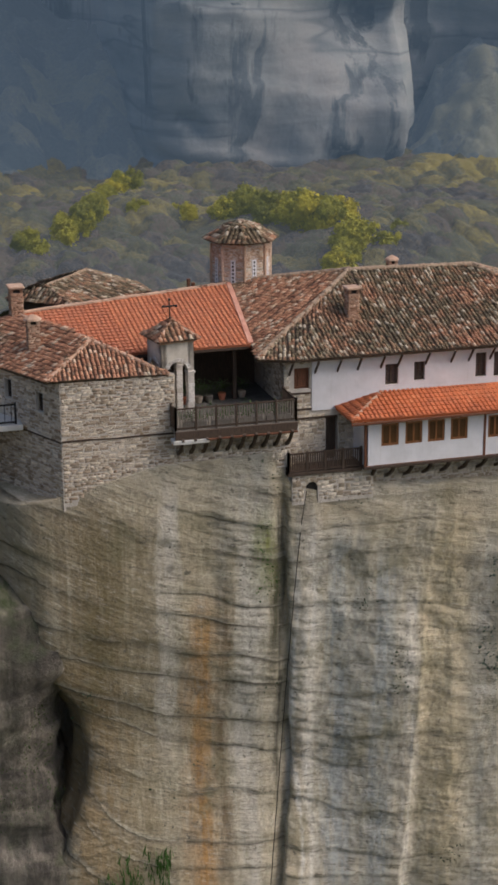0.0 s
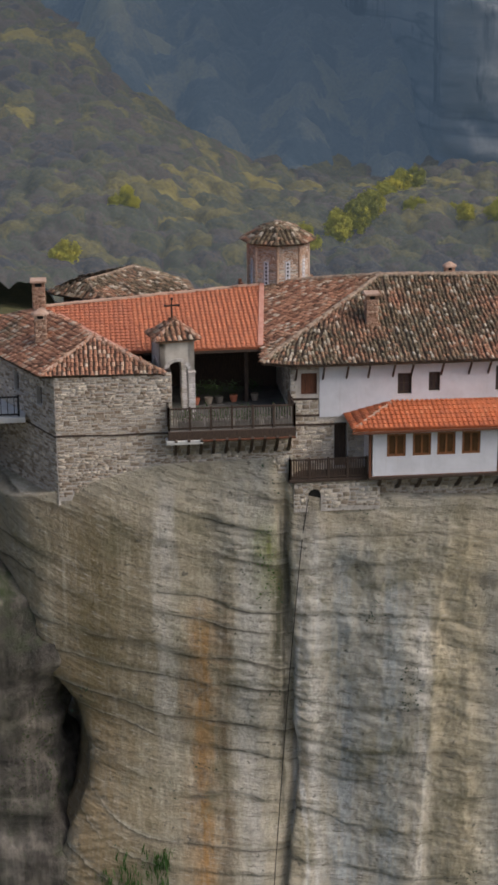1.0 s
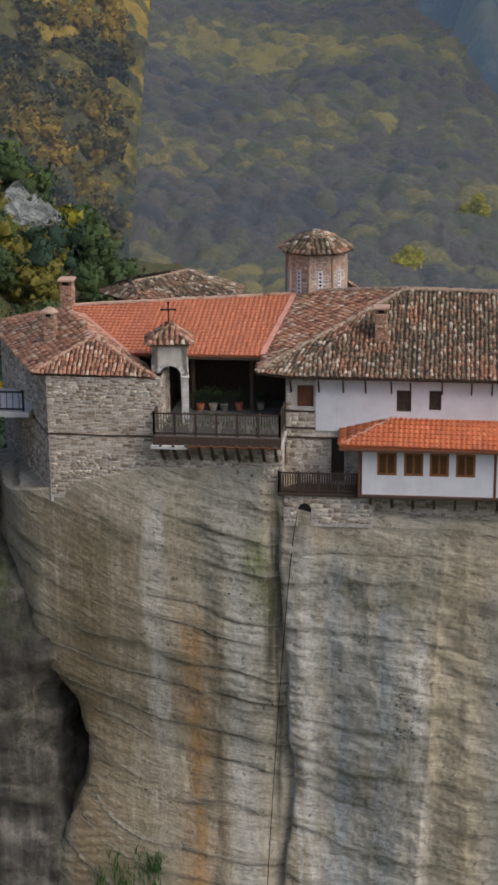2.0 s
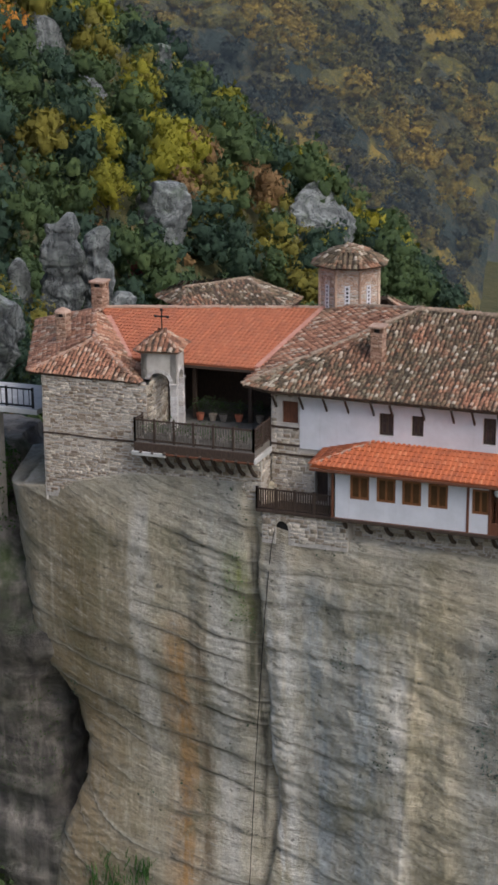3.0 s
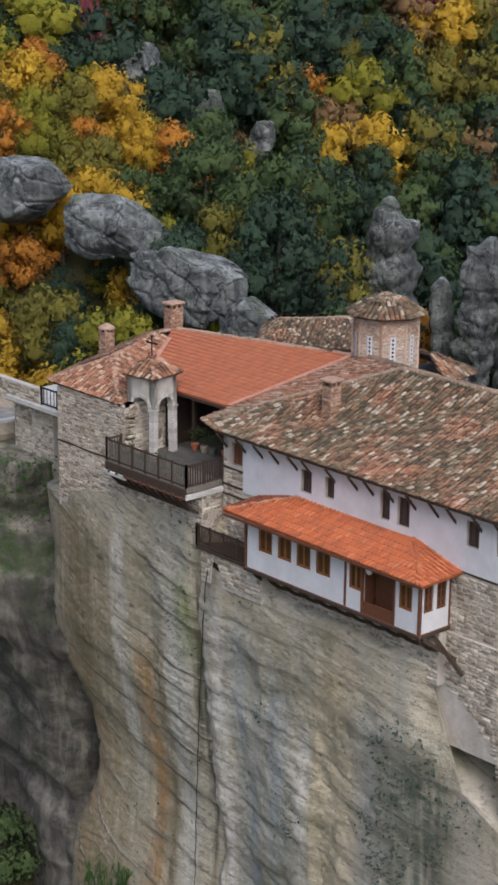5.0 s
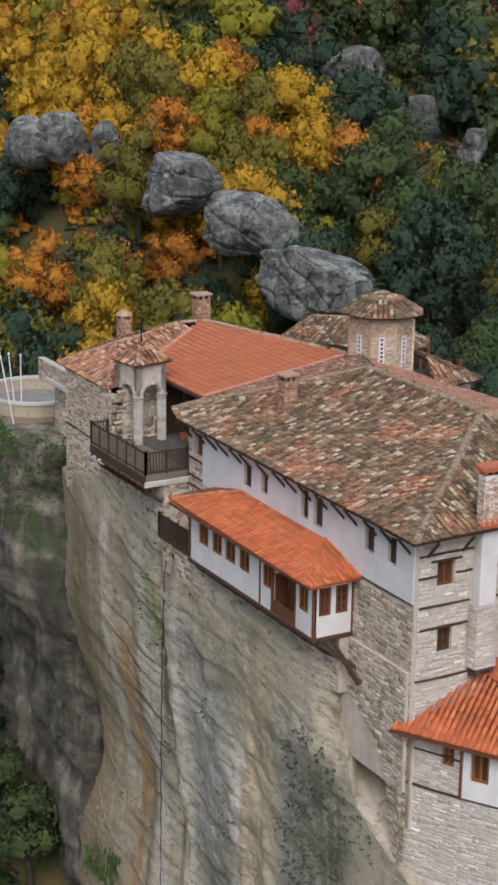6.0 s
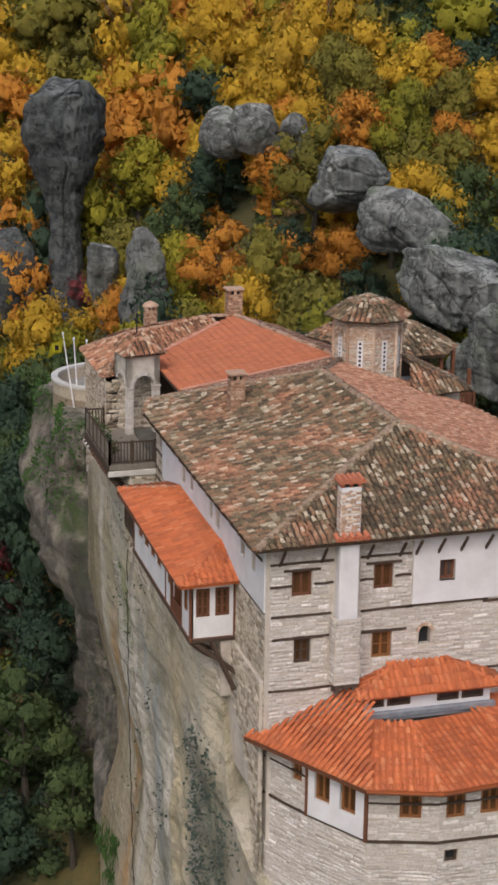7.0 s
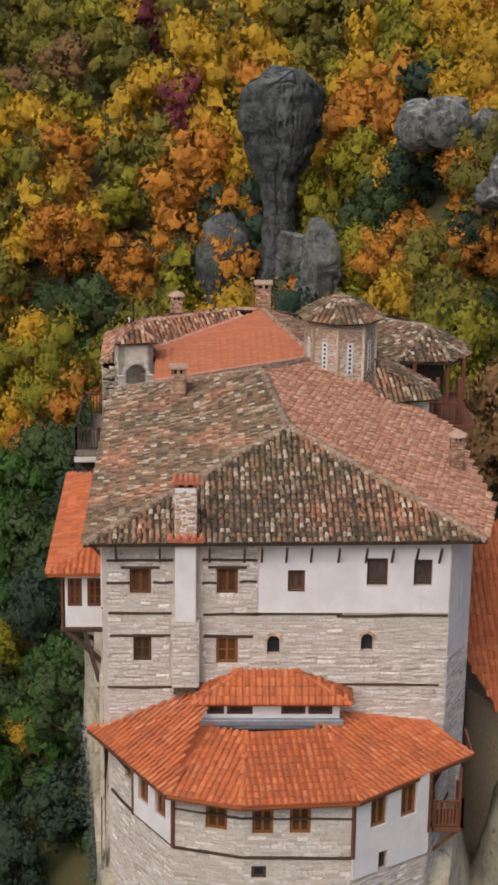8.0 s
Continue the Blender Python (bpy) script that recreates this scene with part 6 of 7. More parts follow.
# ---- church dome ----
church = thing("church", (9.5, 16.6, 2), "small church with a banded brick and stone drum and tiled dome", "church")
CX, CY = 9.4, 16.8
turn0 = radians(13)
oct_ = [(CX + 1.5 * math.cos(a), CY + 1.5 * math.sin(a)) for a in (turn0 + math.pi / 8 + 2 * math.pi * i / 8 for i in range(8))]
drum = part("drum", prism(bmesh.new(), oct_, 2.0, 6.42), MORTAR, church)
for p, q in zip(oct_, oct_[1:] + oct_[:1]):
    w_ = math.hypot(q[0] - p[0], q[1] - p[1])
    slit = (w_ / 2 - 0.12, w_ / 2 + 0.12, 4.2, 5.53)
    for z0, z1, mt, hh in ((3.3, 4.15, STONE, (0.1, 0.16)), (4.15, 4.5, BRICKY, (0.05, 0.08)), (4.5, 4.66, STONE, (0.12, 0.14)), (4.66, 5.0, BRICKY, (0.05, 0.08)), (5.0, 5.14, STONE, (0.1, 0.12)), (5.14, 6.38, BRICKY, (0.05, 0.085))):
        stones(drum, p, q, z0, z1, mt, [slit], course=hh, length=(0.15, 0.34), proud=0.02)
    m = on_wall(p, q)
    # near-black plate on the face gives the slit its shade
    lancet = placed("window", box(bmesh.new(), w_ / 2 - 0.06, w_ / 2 + 0.06, 0.0, 0.015, 4.2, 5.5), m, DARK, drum, "narrow slit window in white dogtooth surround")
    bm = bmesh.new()
    for j in range(7):
        z = 4.2 + j * 0.19
        for sx in (-0.085, 0.085):
            box(bm, w_ / 2 + sx - 0.03, w_ / 2 + sx + 0.03, 0.0, 0.04, z, z + 0.19)
        box(bm, w_ / 2 - 0.055, w_ / 2 + 0.055, 0.016, 0.035, z + 0.11, z + 0.19)
    placed("surround", bm, m, PLASTER, lancet)["kind"] = "stuff"
    bm = bmesh.new()
    for r0, r1, out in ((0.30, 0.37, 0.05), (0.42, 0.50, 0.065)):
        for j in range(10):
            a, b = math.pi * j / 10, math.pi * (j + 1) / 10
            v = [bm.verts.new((w_ / 2 + k * math.cos(t), y, 5.5 + k * math.sin(t))) for y in (0.0, out) for k, t in ((r0, a), (r0, b), (r1, b), (r1, a))]
            for f in ((4, 5, 6, 7), (0, 1, 5, 4), (1, 2, 6, 5), (2, 3, 7, 6), (3, 0, 4, 7)):
                bm.faces.new([v[k] for k in f])
    placed("blind_arch", bm, m, BRICKY, drum, "brick blind arch")
    placed("colonnette", rod(bmesh.new(), [(0.02, 0.02, 3.4), (0.02, 0.02, 6.2)], [0.07, 0.07], 8), m, BRICKY, drum)
croof = new("roof")
croof.parent = church
for i in range(8):
    a, b = (turn0 + math.pi / 8 + 2 * math.pi * k / 8 for k in (i, i + 1))
    lo = [(CX + 1.88 * math.cos(t), CY + 1.88 * math.sin(t), 6.42) for t in (a, b)]
    hi = [(CX + 0.95 * math.cos(t), CY + 0.95 * math.sin(t), 7.0) for t in (b, a)]
    fan = dict(pitch=0.24, rows=0.29, tile=0.19, rise=0.075, deck=0.07, deck_mat=PAN_TILE, jitter=0.02)
    roof_face(croof, lo + hi, OLD_TILE, **fan)
    roof_face(croof, [hi[1], hi[0], (CX, CY, 7.28)], OLD_TILE, **fan)
    ridge(croof, lo[0], hi[1], OLD_TILE, 0.09, 0.3)
part("finial", soft_box(CX - 0.2, CX + 0.2, CY - 0.2, CY + 0.2, 7.2, 7.36, 0.06), RIDGE_OLD, croof)
ap = new("apse_roof")
ap.parent = church
a0 = [(13.5, 14.6, 3.35), (13.6, 17.2, 3.3), (11.0, 18.0, 4.5), (11.0, 15.4, 4.5)]
roof_face(ap, a0, OLD_TILE, **OLD)
roof_face(ap, [(10.6, 13.9, 3.3), (13.5, 14.6, 3.35), (11.0, 15.4, 4.5)], OLD_TILE, **OLD)
part("apse_wall", prism(bmesh.new(), [(10.8, 14.4), (13.1, 14.9), (13.2, 17.4), (10.8, 17.6)], 1.5, 3.3), PALE_PLASTER, church)

# ---- east wing ----
east = thing("east_wing", (13, 24, 0), "far wing with an old tiled hip roof over a timber porch", "house")
eroof = new("roof")
eroof.parent = east
e1, e2 = (11.7, 26.4, 4.12), (14.2, 23.9, 4.3)
rim = [(9.2, 25.4, 3.45), (12.3, 20.9, 3.3), (14.9, 21.1, 3.25), (16.0, 22.5, 3.28), (16.0, 24.4, 3.34), (12.4, 28.4, 3.4)]
SAG = dict(OLD, jitter=0.05)
roof_face(eroof, [rim[0], rim[1], e2, e1], OLD_TILE, **SAG)
for a, b in zip(rim[1:4], rim[2:5]):
    roof_face(eroof, [a, b, e2], OLD_TILE, **SAG)
    ridge(eroof, b, e2, RIDGE_OLD, 0.12)
roof_face(eroof, [rim[4], rim[5], e1, e2], OLD_TILE, **SAG)
roof_face(eroof, [rim[5], rim[0], e1], OLD_TILE, **SAG)
for a, b in ((rim[0], e1), (rim[1], e2), (e1, e2)):
    ridge(eroof, a, b, RIDGE_OLD, 0.12)
part("wall", prism(bmesh.new(), [(9.8, 25.3), (12.6, 21.8), (14.8, 22.8), (12.2, 27.6)], 0, 3.4), DARK_WOOD, east)
porch = part("porch_floor", soft_box(11.5, 15.6, 17.6, 23, 1.1, 1.3), RED_WOOD, east)
for x, y in ((13.2, 21.0), (14.8, 21.4), (15.6, 21.9), (13.9, 18.2), (14.9, 18.2)):
    part("post", soft_box(x - 0.09, x + 0.09, y - 0.09, y + 0.09, 1.3, 3.3, 0.02), RED_WOOD, east)
railing(porch, (13.2, 17.7), (15.0, 17.7), 1.3, 2.3, 0.14, 0.06, RED_WOOD)

# ---- balconies ----
balcony = thing("balcony", (-1, 20, -0.4), "timber balcony with slatted railing on raking struts", "balcony")
part("deck", soft_box(-2.1, -0.02, 17.45, 23.1, -0.18, 0.1), GREY_WOOD, balcony)
part("fascia", soft_box(-2.17, -2.1, 17.4, 23.15, -0.36, 0.05), DARK_WOOD, balcony, "dark brown fascia board")
part("edge_slab", soft_box(-2.22, -1.6, 21.6, 23.25, -0.56, -0.36, 0.03), CONCRETE, balcony, "pale slab at the balcony's end")
part("edge_board", soft_box(-2.2, -1.9, 17.4, 21.6, -0.46, -0.36, 0.02), RED_WOOD, balcony)
part("end_board", soft_box(-2.17, -0.02, 17.36, 17.45, -0.45, -0.2, 0.02), CONCRETE, balcony)
railing(balcony, (-2.08, 23.1), (-2.08, 17.47), 0.08, 1.12, 0.12, 0.055, DARK_WOOD, 0.95, GREY_WOOD)
railing(balcony, (-2.08, 17.47), (-0.05, 17.47), 0.08, 1.12, 0.14, 0.05, DARK_WOOD, 1.0)
railing(balcony, (-1.25, 23.1), (-2.08, 23.1), 0.08, 1.12, 0.14, 0.05, DARK_WOOD, 0.8)
bfoot = part("footing", wall(bmesh.new(), (-1.18, 23.0), (-1.18, 17.45), -2.4, -0.2, 0.6), MORTAR, balcony, "rubble footing under the balcony")
stones(bfoot, (-1.18, 23.0), (-1.18, 17.45), -2.3, -0.22, STONE)
part("footing", prism(bmesh.new(), [(-1.16, 17.47), (0.02, 17.47), (0.02, 17.9), (-0.6, 17.9)], -3.2, -0.2), MORTAR, balcony)
stones(bfoot, (-1.16, 17.46), (0.0, 17.46), -3.0, -0.22, STONE)
BSTRUT = strut_mesh("prop", 1.0, 0.95, 0.12, DARK_WOOD, 0.14)
row_of(balcony, "prop", BSTRUT, (-1.2, 23.1), (-1.2, 17.47), [0.3 + 0.57 * i for i in range(10)], -0.32)
small = thing("small_balcony", (-0.7, 15.8, -2.7), "narrow dark timber balcony beside the gallery", "balcony")
part("deck", soft_box(-1.4, -0.02, 14.0, 17.65, -2.85, -2.68), DARK_WOOD, small)
railing(small, (-1.36, 17.6), (-1.36, 14.05), -2.68, -1.72, 0.11, 0.06, DARK_WOOD, 0.9)
railing(small, (-0.05, 17.6), (-1.36, 17.6), -2.68, -1.72, 0.11, 0.06, DARK_WOOD, 1.3)
pier = thing("stone_pier", (-0.8, 15.6, -5), "rubble stone pier with a small arched opening under the balcony", "wall")
pw = part("wall", wall(bmesh.new(), (-1.28, 17.4), (-1.28, 13.4), -4.3, -2.86, 1.2, [(0.65, 1.25, -4.3, -3.2)]), MORTAR, pier)
bm = bmesh.new()
for sx in (-1, 1):
    bm.faces.new([bm.verts.new((0.95 + x * sx, -0.02, z)) for x, z in ((0.3, -3.2), (0.0, -3.2), (0.15, -3.24), (0.26, -3.35), (0.3, -3.5))])
placed("spandrel", bm, on_wall((-1.28, 17.4), (-1.28, 13.4)), MORTAR, pw)
stones(pw, (-1.28, 17.4), (-1.28, 13.4), -4.1, -2.88, STONE, [(0.6, 1.3, -4.3, -3.2)])
for j in range(9):
    bm = bmesh.new()
    a, b = math.pi * j / 9 + 0.02, math.pi * (j + 1) / 9 - 0.02
    v = [bm.verts.new((0.95 + k * math.cos(t), y, -3.5 + k * math.sin(t))) for y in (-0.2, 0.05) for k, t in ((0.3, a), (0.3, b), (0.46, b), (0.46, a))]
    for f in ((4, 5, 6, 7), (0, 1, 5, 4), (1, 2, 6, 5), (2, 3, 7, 6), (3, 0, 4, 7)):
        bm.faces.new([v[k] for k in f])
    placed("voussoir", bm, on_wall((-1.28, 17.4), (-1.28, 13.4)), STONE, pw)
# flat panel just behind the face, coloured as the shade of the hollow
bm = bmesh.new()
bm.faces.new([bm.verts.new((0.95 + x, -0.1, z)) for x, z in ((-0.3, -4.3), (0.3, -4.3), (0.3, -3.5), (0.2, -3.28), (0.0, -3.2), (-0.2, -3.28), (-0.3, -3.5))])
placed("recess", bm, on_wall((-1.28, 17.4), (-1.28, 13.4)), DARK, pw, "flat dark panel for the shade in the arch")
cable = thing("cable", (-1.3, 16.9, -3.6), "thin dark cable hanging down the rock face", "cable")
pts = [(-1.36 + 0.75 * min(1, (i / 30) ** 1.2) - (0.05 if i % 2 else 0), 16.75 + 1.95 * (i / 30) ** 0.75, -3.6 - 26 * i / 30) for i in range(31)]
part("line", rod(bmesh.new(), [(x - 0.08, y, z) for x, y, z in pts], [0.022] * 31, 5), IRON, cable)

# ---- troughs of greenery along the balcony rail ----
for j, y0 in enumerate((17.7, 19.0, 20.3, 21.6)):
    trough = thing("planter", (-1.8, y0 + 0.55, 0.1), "long wooden planter of trailing green plants behind the balcony rail", "planter", "planters on the balcony")
    part("trough", soft_box(-1.98, -1.66, y0, y0 + 1.1, 0.1, 0.4, 0.02), GREY_WOOD, trough)
    bm = bmesh.new()
    for i in range(230):
        c = Vector((-1.82 + rng.gauss(0, 0.12), y0 + 0.55 + rng.gauss(0, 0.34), 0.45 + abs(rng.gauss(0, 0.26))))
        d = Vector((rng.uniform(-1, 1), rng.uniform(-1, 1), rng.uniform(-0.3, 1))).normalized() * rng.uniform(0.09, 0.17)
        e = d.cross(Vector((0.3, 0.2, 1))).normalized() * 0.05
        quad(bm, c - d * 0.2, c + d * 0.4 + e, c + d, c + d * 0.4 - e)
    part("leaves", bm, LEAF["green"], trough)

# ---- plants in pots on the hall floor ----
for i, (x, y, h) in enumerate(((1.9, 21.6, 1.0), (1.95, 21.0, 1.2), (2.0, 20.5, 0.9), (2.2, 19.8, 0.85), (2.3, 18.8, 0.9))):
    pot = thing("potted_plant", (x, y, 0.12), "leafy green plant in an earthen pot on the floor", "plant", "potted plants")
    bm = rod(bmesh.new(), [(x, y, 0.12), (x, y, 0.3), (x, y, 0.45)], [0.13, 0.18, 0.2], 12)
    part("pot", bm, (CLAY, STONE, GREY_WOOD)[i % 3], pot)
    bm = bmesh.new()
    for j in range(150):
        a, e = rng.uniform(0, 6.28), rng.uniform(-0.1, 1.4)
        r = rng.uniform(0.1, 0.5)
        c = Vector((x + r * math.cos(a) * math.cos(e), y + r * math.sin(a) * math.cos(e), 0.5 + h * 0.5 * rng.random() + r * math.sin(e) * 0.6))
        d = Vector((math.cos(a), math.sin(a), rng.uniform(-0.3, 0.8))).normalized() * rng.uniform(0.07, 0.14)
        s_ = d.cross(Vector((0, 0, 1))).normalized() * 0.04
        quad(bm, c - d * 0.2, c + d * 0.4 + s_, c + d, c + d * 0.4 - s_)
    part("leaves", bm, LEAF["green"], pot)


# ---- bridge, terrace and flags on the northern spur ----
bridge = thing("bridge", (3, 31.5, -3.5), "stone gate pier and slab bridge leading to the spur", "bridge")
part("slab", soft_box(0.8, 5.0, 29.5, 35.5, -0.12, 0.14), CONCRETE, bridge, "grey concrete slab")
bp = part("pier", wall(bmesh.new(), (1.4, 35.6), (1.4, 32.2), -6, 0.0, 1.0), MORTAR, bridge)
stones(bp, (1.4, 35.6), (1.4, 32.2), -5.5, -0.1, STONE)
par = part("parapet", wall(bmesh.new(), (0.9, 36.6), (0.9, 32.6), -0.2, 0.95, 0.35), MORTAR, bridge)
stones(par, (0.9, 36.6), (0.9, 32.6), -0.2, 0.95, STONE)
railing(bridge, (1.0, 32.6), (1.0, 29.8), 0.14, 1.1, 0.3, 0.03, IRON)

terrace = thing("terrace", (2.2, 40, -3.5), "round terrace with a white parapet on a stone base", "terrace")
bm, n = bmesh.new(), 40


def ring(bm, r0, r1, z0, z1, sx=1.0, sy=1.0, c=(2.2, 40.0)):
    p = [[bm.verts.new((c[0] + sx * r * math.cos(2 * math.pi * i / n), c[1] + sy * r * math.sin(2 * math.pi * i / n), z)) for i in range(n)] for r, z in ((r1, z0), (r1, z1), (r0, z1), (r0, z0))]
    for a, b in zip(p, p[1:] + p[:1]):
        for i in range(n):
            bm.faces.new((a[i], a[(i + 1) % n], b[(i + 1) % n], b[i]))
    return bm


part("parapet", ring(bm, 2.85, 3.1, -2.52, -1.86), STONE, terrace)
part("coping", ring(bmesh.new(), 2.8, 3.18, -1.86, -1.72), CONCRETE, terrace, "white painted coping")
part("base_wall", ring(bmesh.new(), 0.2, 3.1, -4.3, -2.52), STONE, terrace)
bm = bmesh.new()
bmesh.ops.create_circle(bm, cap_ends=True, segments=n, radius=3.0, matrix=Matrix.Translation((2.2, 40, -2.48)))
part("paving", bm, PAVING, terrace)
for x, y, dx, h in ((-0.1, 37.6, -0.45, 4.3), (0.15, 37.9, -0.05, 3.9), (0.5, 38.1, 0.35, 3.7)):
    pole = thing("flagpole", (x, y, -3.2), "thin white flagpole leaning over the terrace edge", "flagpole", "flagpoles on the terrace")
    part("pole", rod(bmesh.new(), [(x, y, -3.3), (x + dx, y + 0.9, -3.2 + h)], [0.045, 0.03], 8), PLASTER, pole)
    part("knob", soft_box(x + dx - 0.06, x + dx + 0.06, y + 0.84, y + 0.96, -3.22 + h, -3.1 + h, 0.02), PLASTER, pole)
bm = bmesh.new()
grid = [[bm.verts.new((-0.5 - 0.8 * i / 9 - 0.15 * j / 6, 38.35 + 0.12 * math.sin(i * 1.1 + j * 0.5), 0.85 - 0.72 * j / 6 - 0.3 * (i / 9) ** 1.5)) for j in range(7)] for i in range(10)]
for i in range(9):
    for j in range(6):
        bm.faces.new((grid[i][j], grid[i + 1][j], grid[i + 1][j + 1], grid[i][j + 1]))
bmesh.ops.solidify(bm, geom=bm.faces, thickness=0.012)
flag = part("flag", bm, FLAG, None, smooth=True)
tagged(flag, "yellow cloth flag with a small dark emblem flying from a pole", "flag")
bm = bmesh.new()
box(bm, -1.05, -0.85, 38.2, 38.22, 0.28, 0.55)
part("emblem", bm, IRON, flag, "dark emblem as a plain patch")

# ---- the red-roofed house below the eastern side ----
low_house = thing("lower_house", (17, 8, -9), "lower house with a broad red tiled roof below the rock", "house")
lr = new("roof")
lr.parent = low_house
roof_face(lr, [(15.2, 2.5, -6.3), (22, 2.5, -6.3), (22, 12, -1.2), (13.6, 12, -1.2), (13.6, 6.0, -4.4)], NEW_TILE, **NEW)
part("wall", prism(bmesh.new(), [(15.4, 3.4), (22, 3.4), (22, 11.5), (14.0, 11.5), (14.0, 6.4)], -14, -6.2), STONE, low_house)


# ---- woods ----
def crown_shape(seed, n, cards, leaf):
    """One crown of unit radius: uneven clumps, each a lumpy body with small leaf sprays standing off it."""
    r = np.random.RandomState(seed)
    clumps = r.normal(size=(n, 3))
    clumps /= np.linalg.norm(clumps, axis=1)[:, None]
    clumps *= r.uniform(0.28, 0.74, (n, 1))
    clumps[:, 2] *= 0.95
    size = r.uniform(0.24, 0.42, n) * (13 / n) ** 0.4
    bm = bmesh.new()
    bmesh.ops.create_icosphere(bm, subdivisions=1, radius=1.0)
    ball = np.array([v.co[:] for v in bm.verts])
    tri = np.array([[v.index for v in f.verts] for f in bm.faces])
    bm.free()
    body = np.concatenate([c + ball * s * r.uniform(0.35, 0.8, (len(ball), 1)) for c, s in zip(clumps, size)])
    body_f = np.concatenate([tri + i * len(ball) for i in range(n)])
    pick = r.choice(n, cards, p=size ** 2 / (size ** 2).sum())
    d = r.normal(size=(cards, 3))
    d /= np.linalg.norm(d, axis=1)[:, None]
    d[:, 2] = np.where(r.rand(cards) < 0.6, np.abs(d[:, 2]), d[:, 2])
    pos = clumps[pick] + d * (size[pick] * r.uniform(0.55, 1.3, cards) ** 0.8)[:, None]
    nrm = d + r.normal(size=(cards, 3)) * 0.6
    nrm /= np.linalg.norm(nrm, axis=1)[:, None]
    t = np.cross(nrm, r.normal(size=(cards, 3)))
    t /= np.linalg.norm(t, axis=1)[:, None]
    b = np.cross(nrm, t)
    w = (leaf * r.uniform(0.5, 1.3, cards))[:, None]
    droop = nrm * w * 0.3
    v = np.stack([pos - t * w - droop - b * w * 0.5, pos + t * w * 0.9 - b * w * 0.4, pos + b * w * 1.2 - droop], 1).reshape(-1, 3)
    card_f = np.arange(cards)[:, None] * 3 + (0, 1, 2) + len(body)
    soft = d * 0.7 + pos * 0.7 + nrm * 0.18 + (0, 0, 0.12)
    normals = np.concatenate([body * 0.7 + (body - np.repeat(clumps, len(ball), 0)) / 0.4, np.repeat(soft, 3, 0)])
    normals /= np.linalg.norm(normals, axis=1)[:, None]
    return np.concatenate([body, v]), np.concatenate([body_f, card_f]), normals


far_groves()


CROWNS = {}


def crown(kind, i):
    if (kind, i) not in CROWNS:
        n, cards, leaf = {"near": (24, 2300, 0.042), "mid": (13, 560, 0.078), "far": (9, 300, 0.11), "scrub": (3, 64, 0.2)}[kind]
        CROWNS[kind, i] = crown_shape(100 + i * 7 + len(kind), n, cards, leaf)
    return CROWNS[kind, i]


# glades round the rocks
GLADES = [(x - 0.6 * b, y - 0.7 * b, b + 1.9) for (x, y, z), (a, b, c), yaw, tilt in BLOCKS]
GLADES += [(x - 0.78 * b - 1.2, y - 0.62 * b - 1.6, max(a, b) + 2.6) for (x, y, z), (a, b, c), yaw, tilt in OUTCROPS]
GLADES += [(64.5, 69.5, 4.6), (60.5, 66, 4.8), (56.5, 63.5, 4.2), (67.5, 61.5, 5), (69.5, 59.5, 4.5), (63, 58.5, 4), (58.5, 98.5, 4.5), (61.5, 91, 4.5), (64.5, 86, 4), (54, 93, 4), (9.4, 97, 5.5), (10, 101.5, 4.5), (6, 99.5, 4), (22, 81.5, 4), (24.5, 79, 3), (12.6, 76.5, 2.6), (10.8, 86, 2.4), (4.0, 100.5, 3), (11.2, 94.5, 3.4)]


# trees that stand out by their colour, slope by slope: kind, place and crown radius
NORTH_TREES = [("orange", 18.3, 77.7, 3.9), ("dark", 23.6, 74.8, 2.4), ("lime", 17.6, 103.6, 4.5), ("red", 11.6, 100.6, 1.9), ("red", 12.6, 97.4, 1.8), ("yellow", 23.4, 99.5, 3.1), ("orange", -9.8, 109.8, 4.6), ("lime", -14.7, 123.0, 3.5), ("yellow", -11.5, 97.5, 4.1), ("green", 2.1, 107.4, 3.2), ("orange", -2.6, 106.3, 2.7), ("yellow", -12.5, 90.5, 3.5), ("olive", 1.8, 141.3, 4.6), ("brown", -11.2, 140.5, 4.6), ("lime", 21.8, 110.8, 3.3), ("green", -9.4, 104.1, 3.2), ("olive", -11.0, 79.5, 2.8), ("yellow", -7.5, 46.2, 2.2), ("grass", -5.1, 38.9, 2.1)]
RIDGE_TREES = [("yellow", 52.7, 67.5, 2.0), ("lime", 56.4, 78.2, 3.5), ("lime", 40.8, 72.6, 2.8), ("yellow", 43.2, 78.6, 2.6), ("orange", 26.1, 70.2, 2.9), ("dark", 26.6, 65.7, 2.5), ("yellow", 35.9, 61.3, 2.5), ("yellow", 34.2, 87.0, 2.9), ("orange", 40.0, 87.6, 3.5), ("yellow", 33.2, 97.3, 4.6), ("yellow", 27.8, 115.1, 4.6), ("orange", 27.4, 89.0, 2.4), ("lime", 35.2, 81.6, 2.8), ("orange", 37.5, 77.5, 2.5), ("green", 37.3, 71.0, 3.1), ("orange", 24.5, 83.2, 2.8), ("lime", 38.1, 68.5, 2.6)]
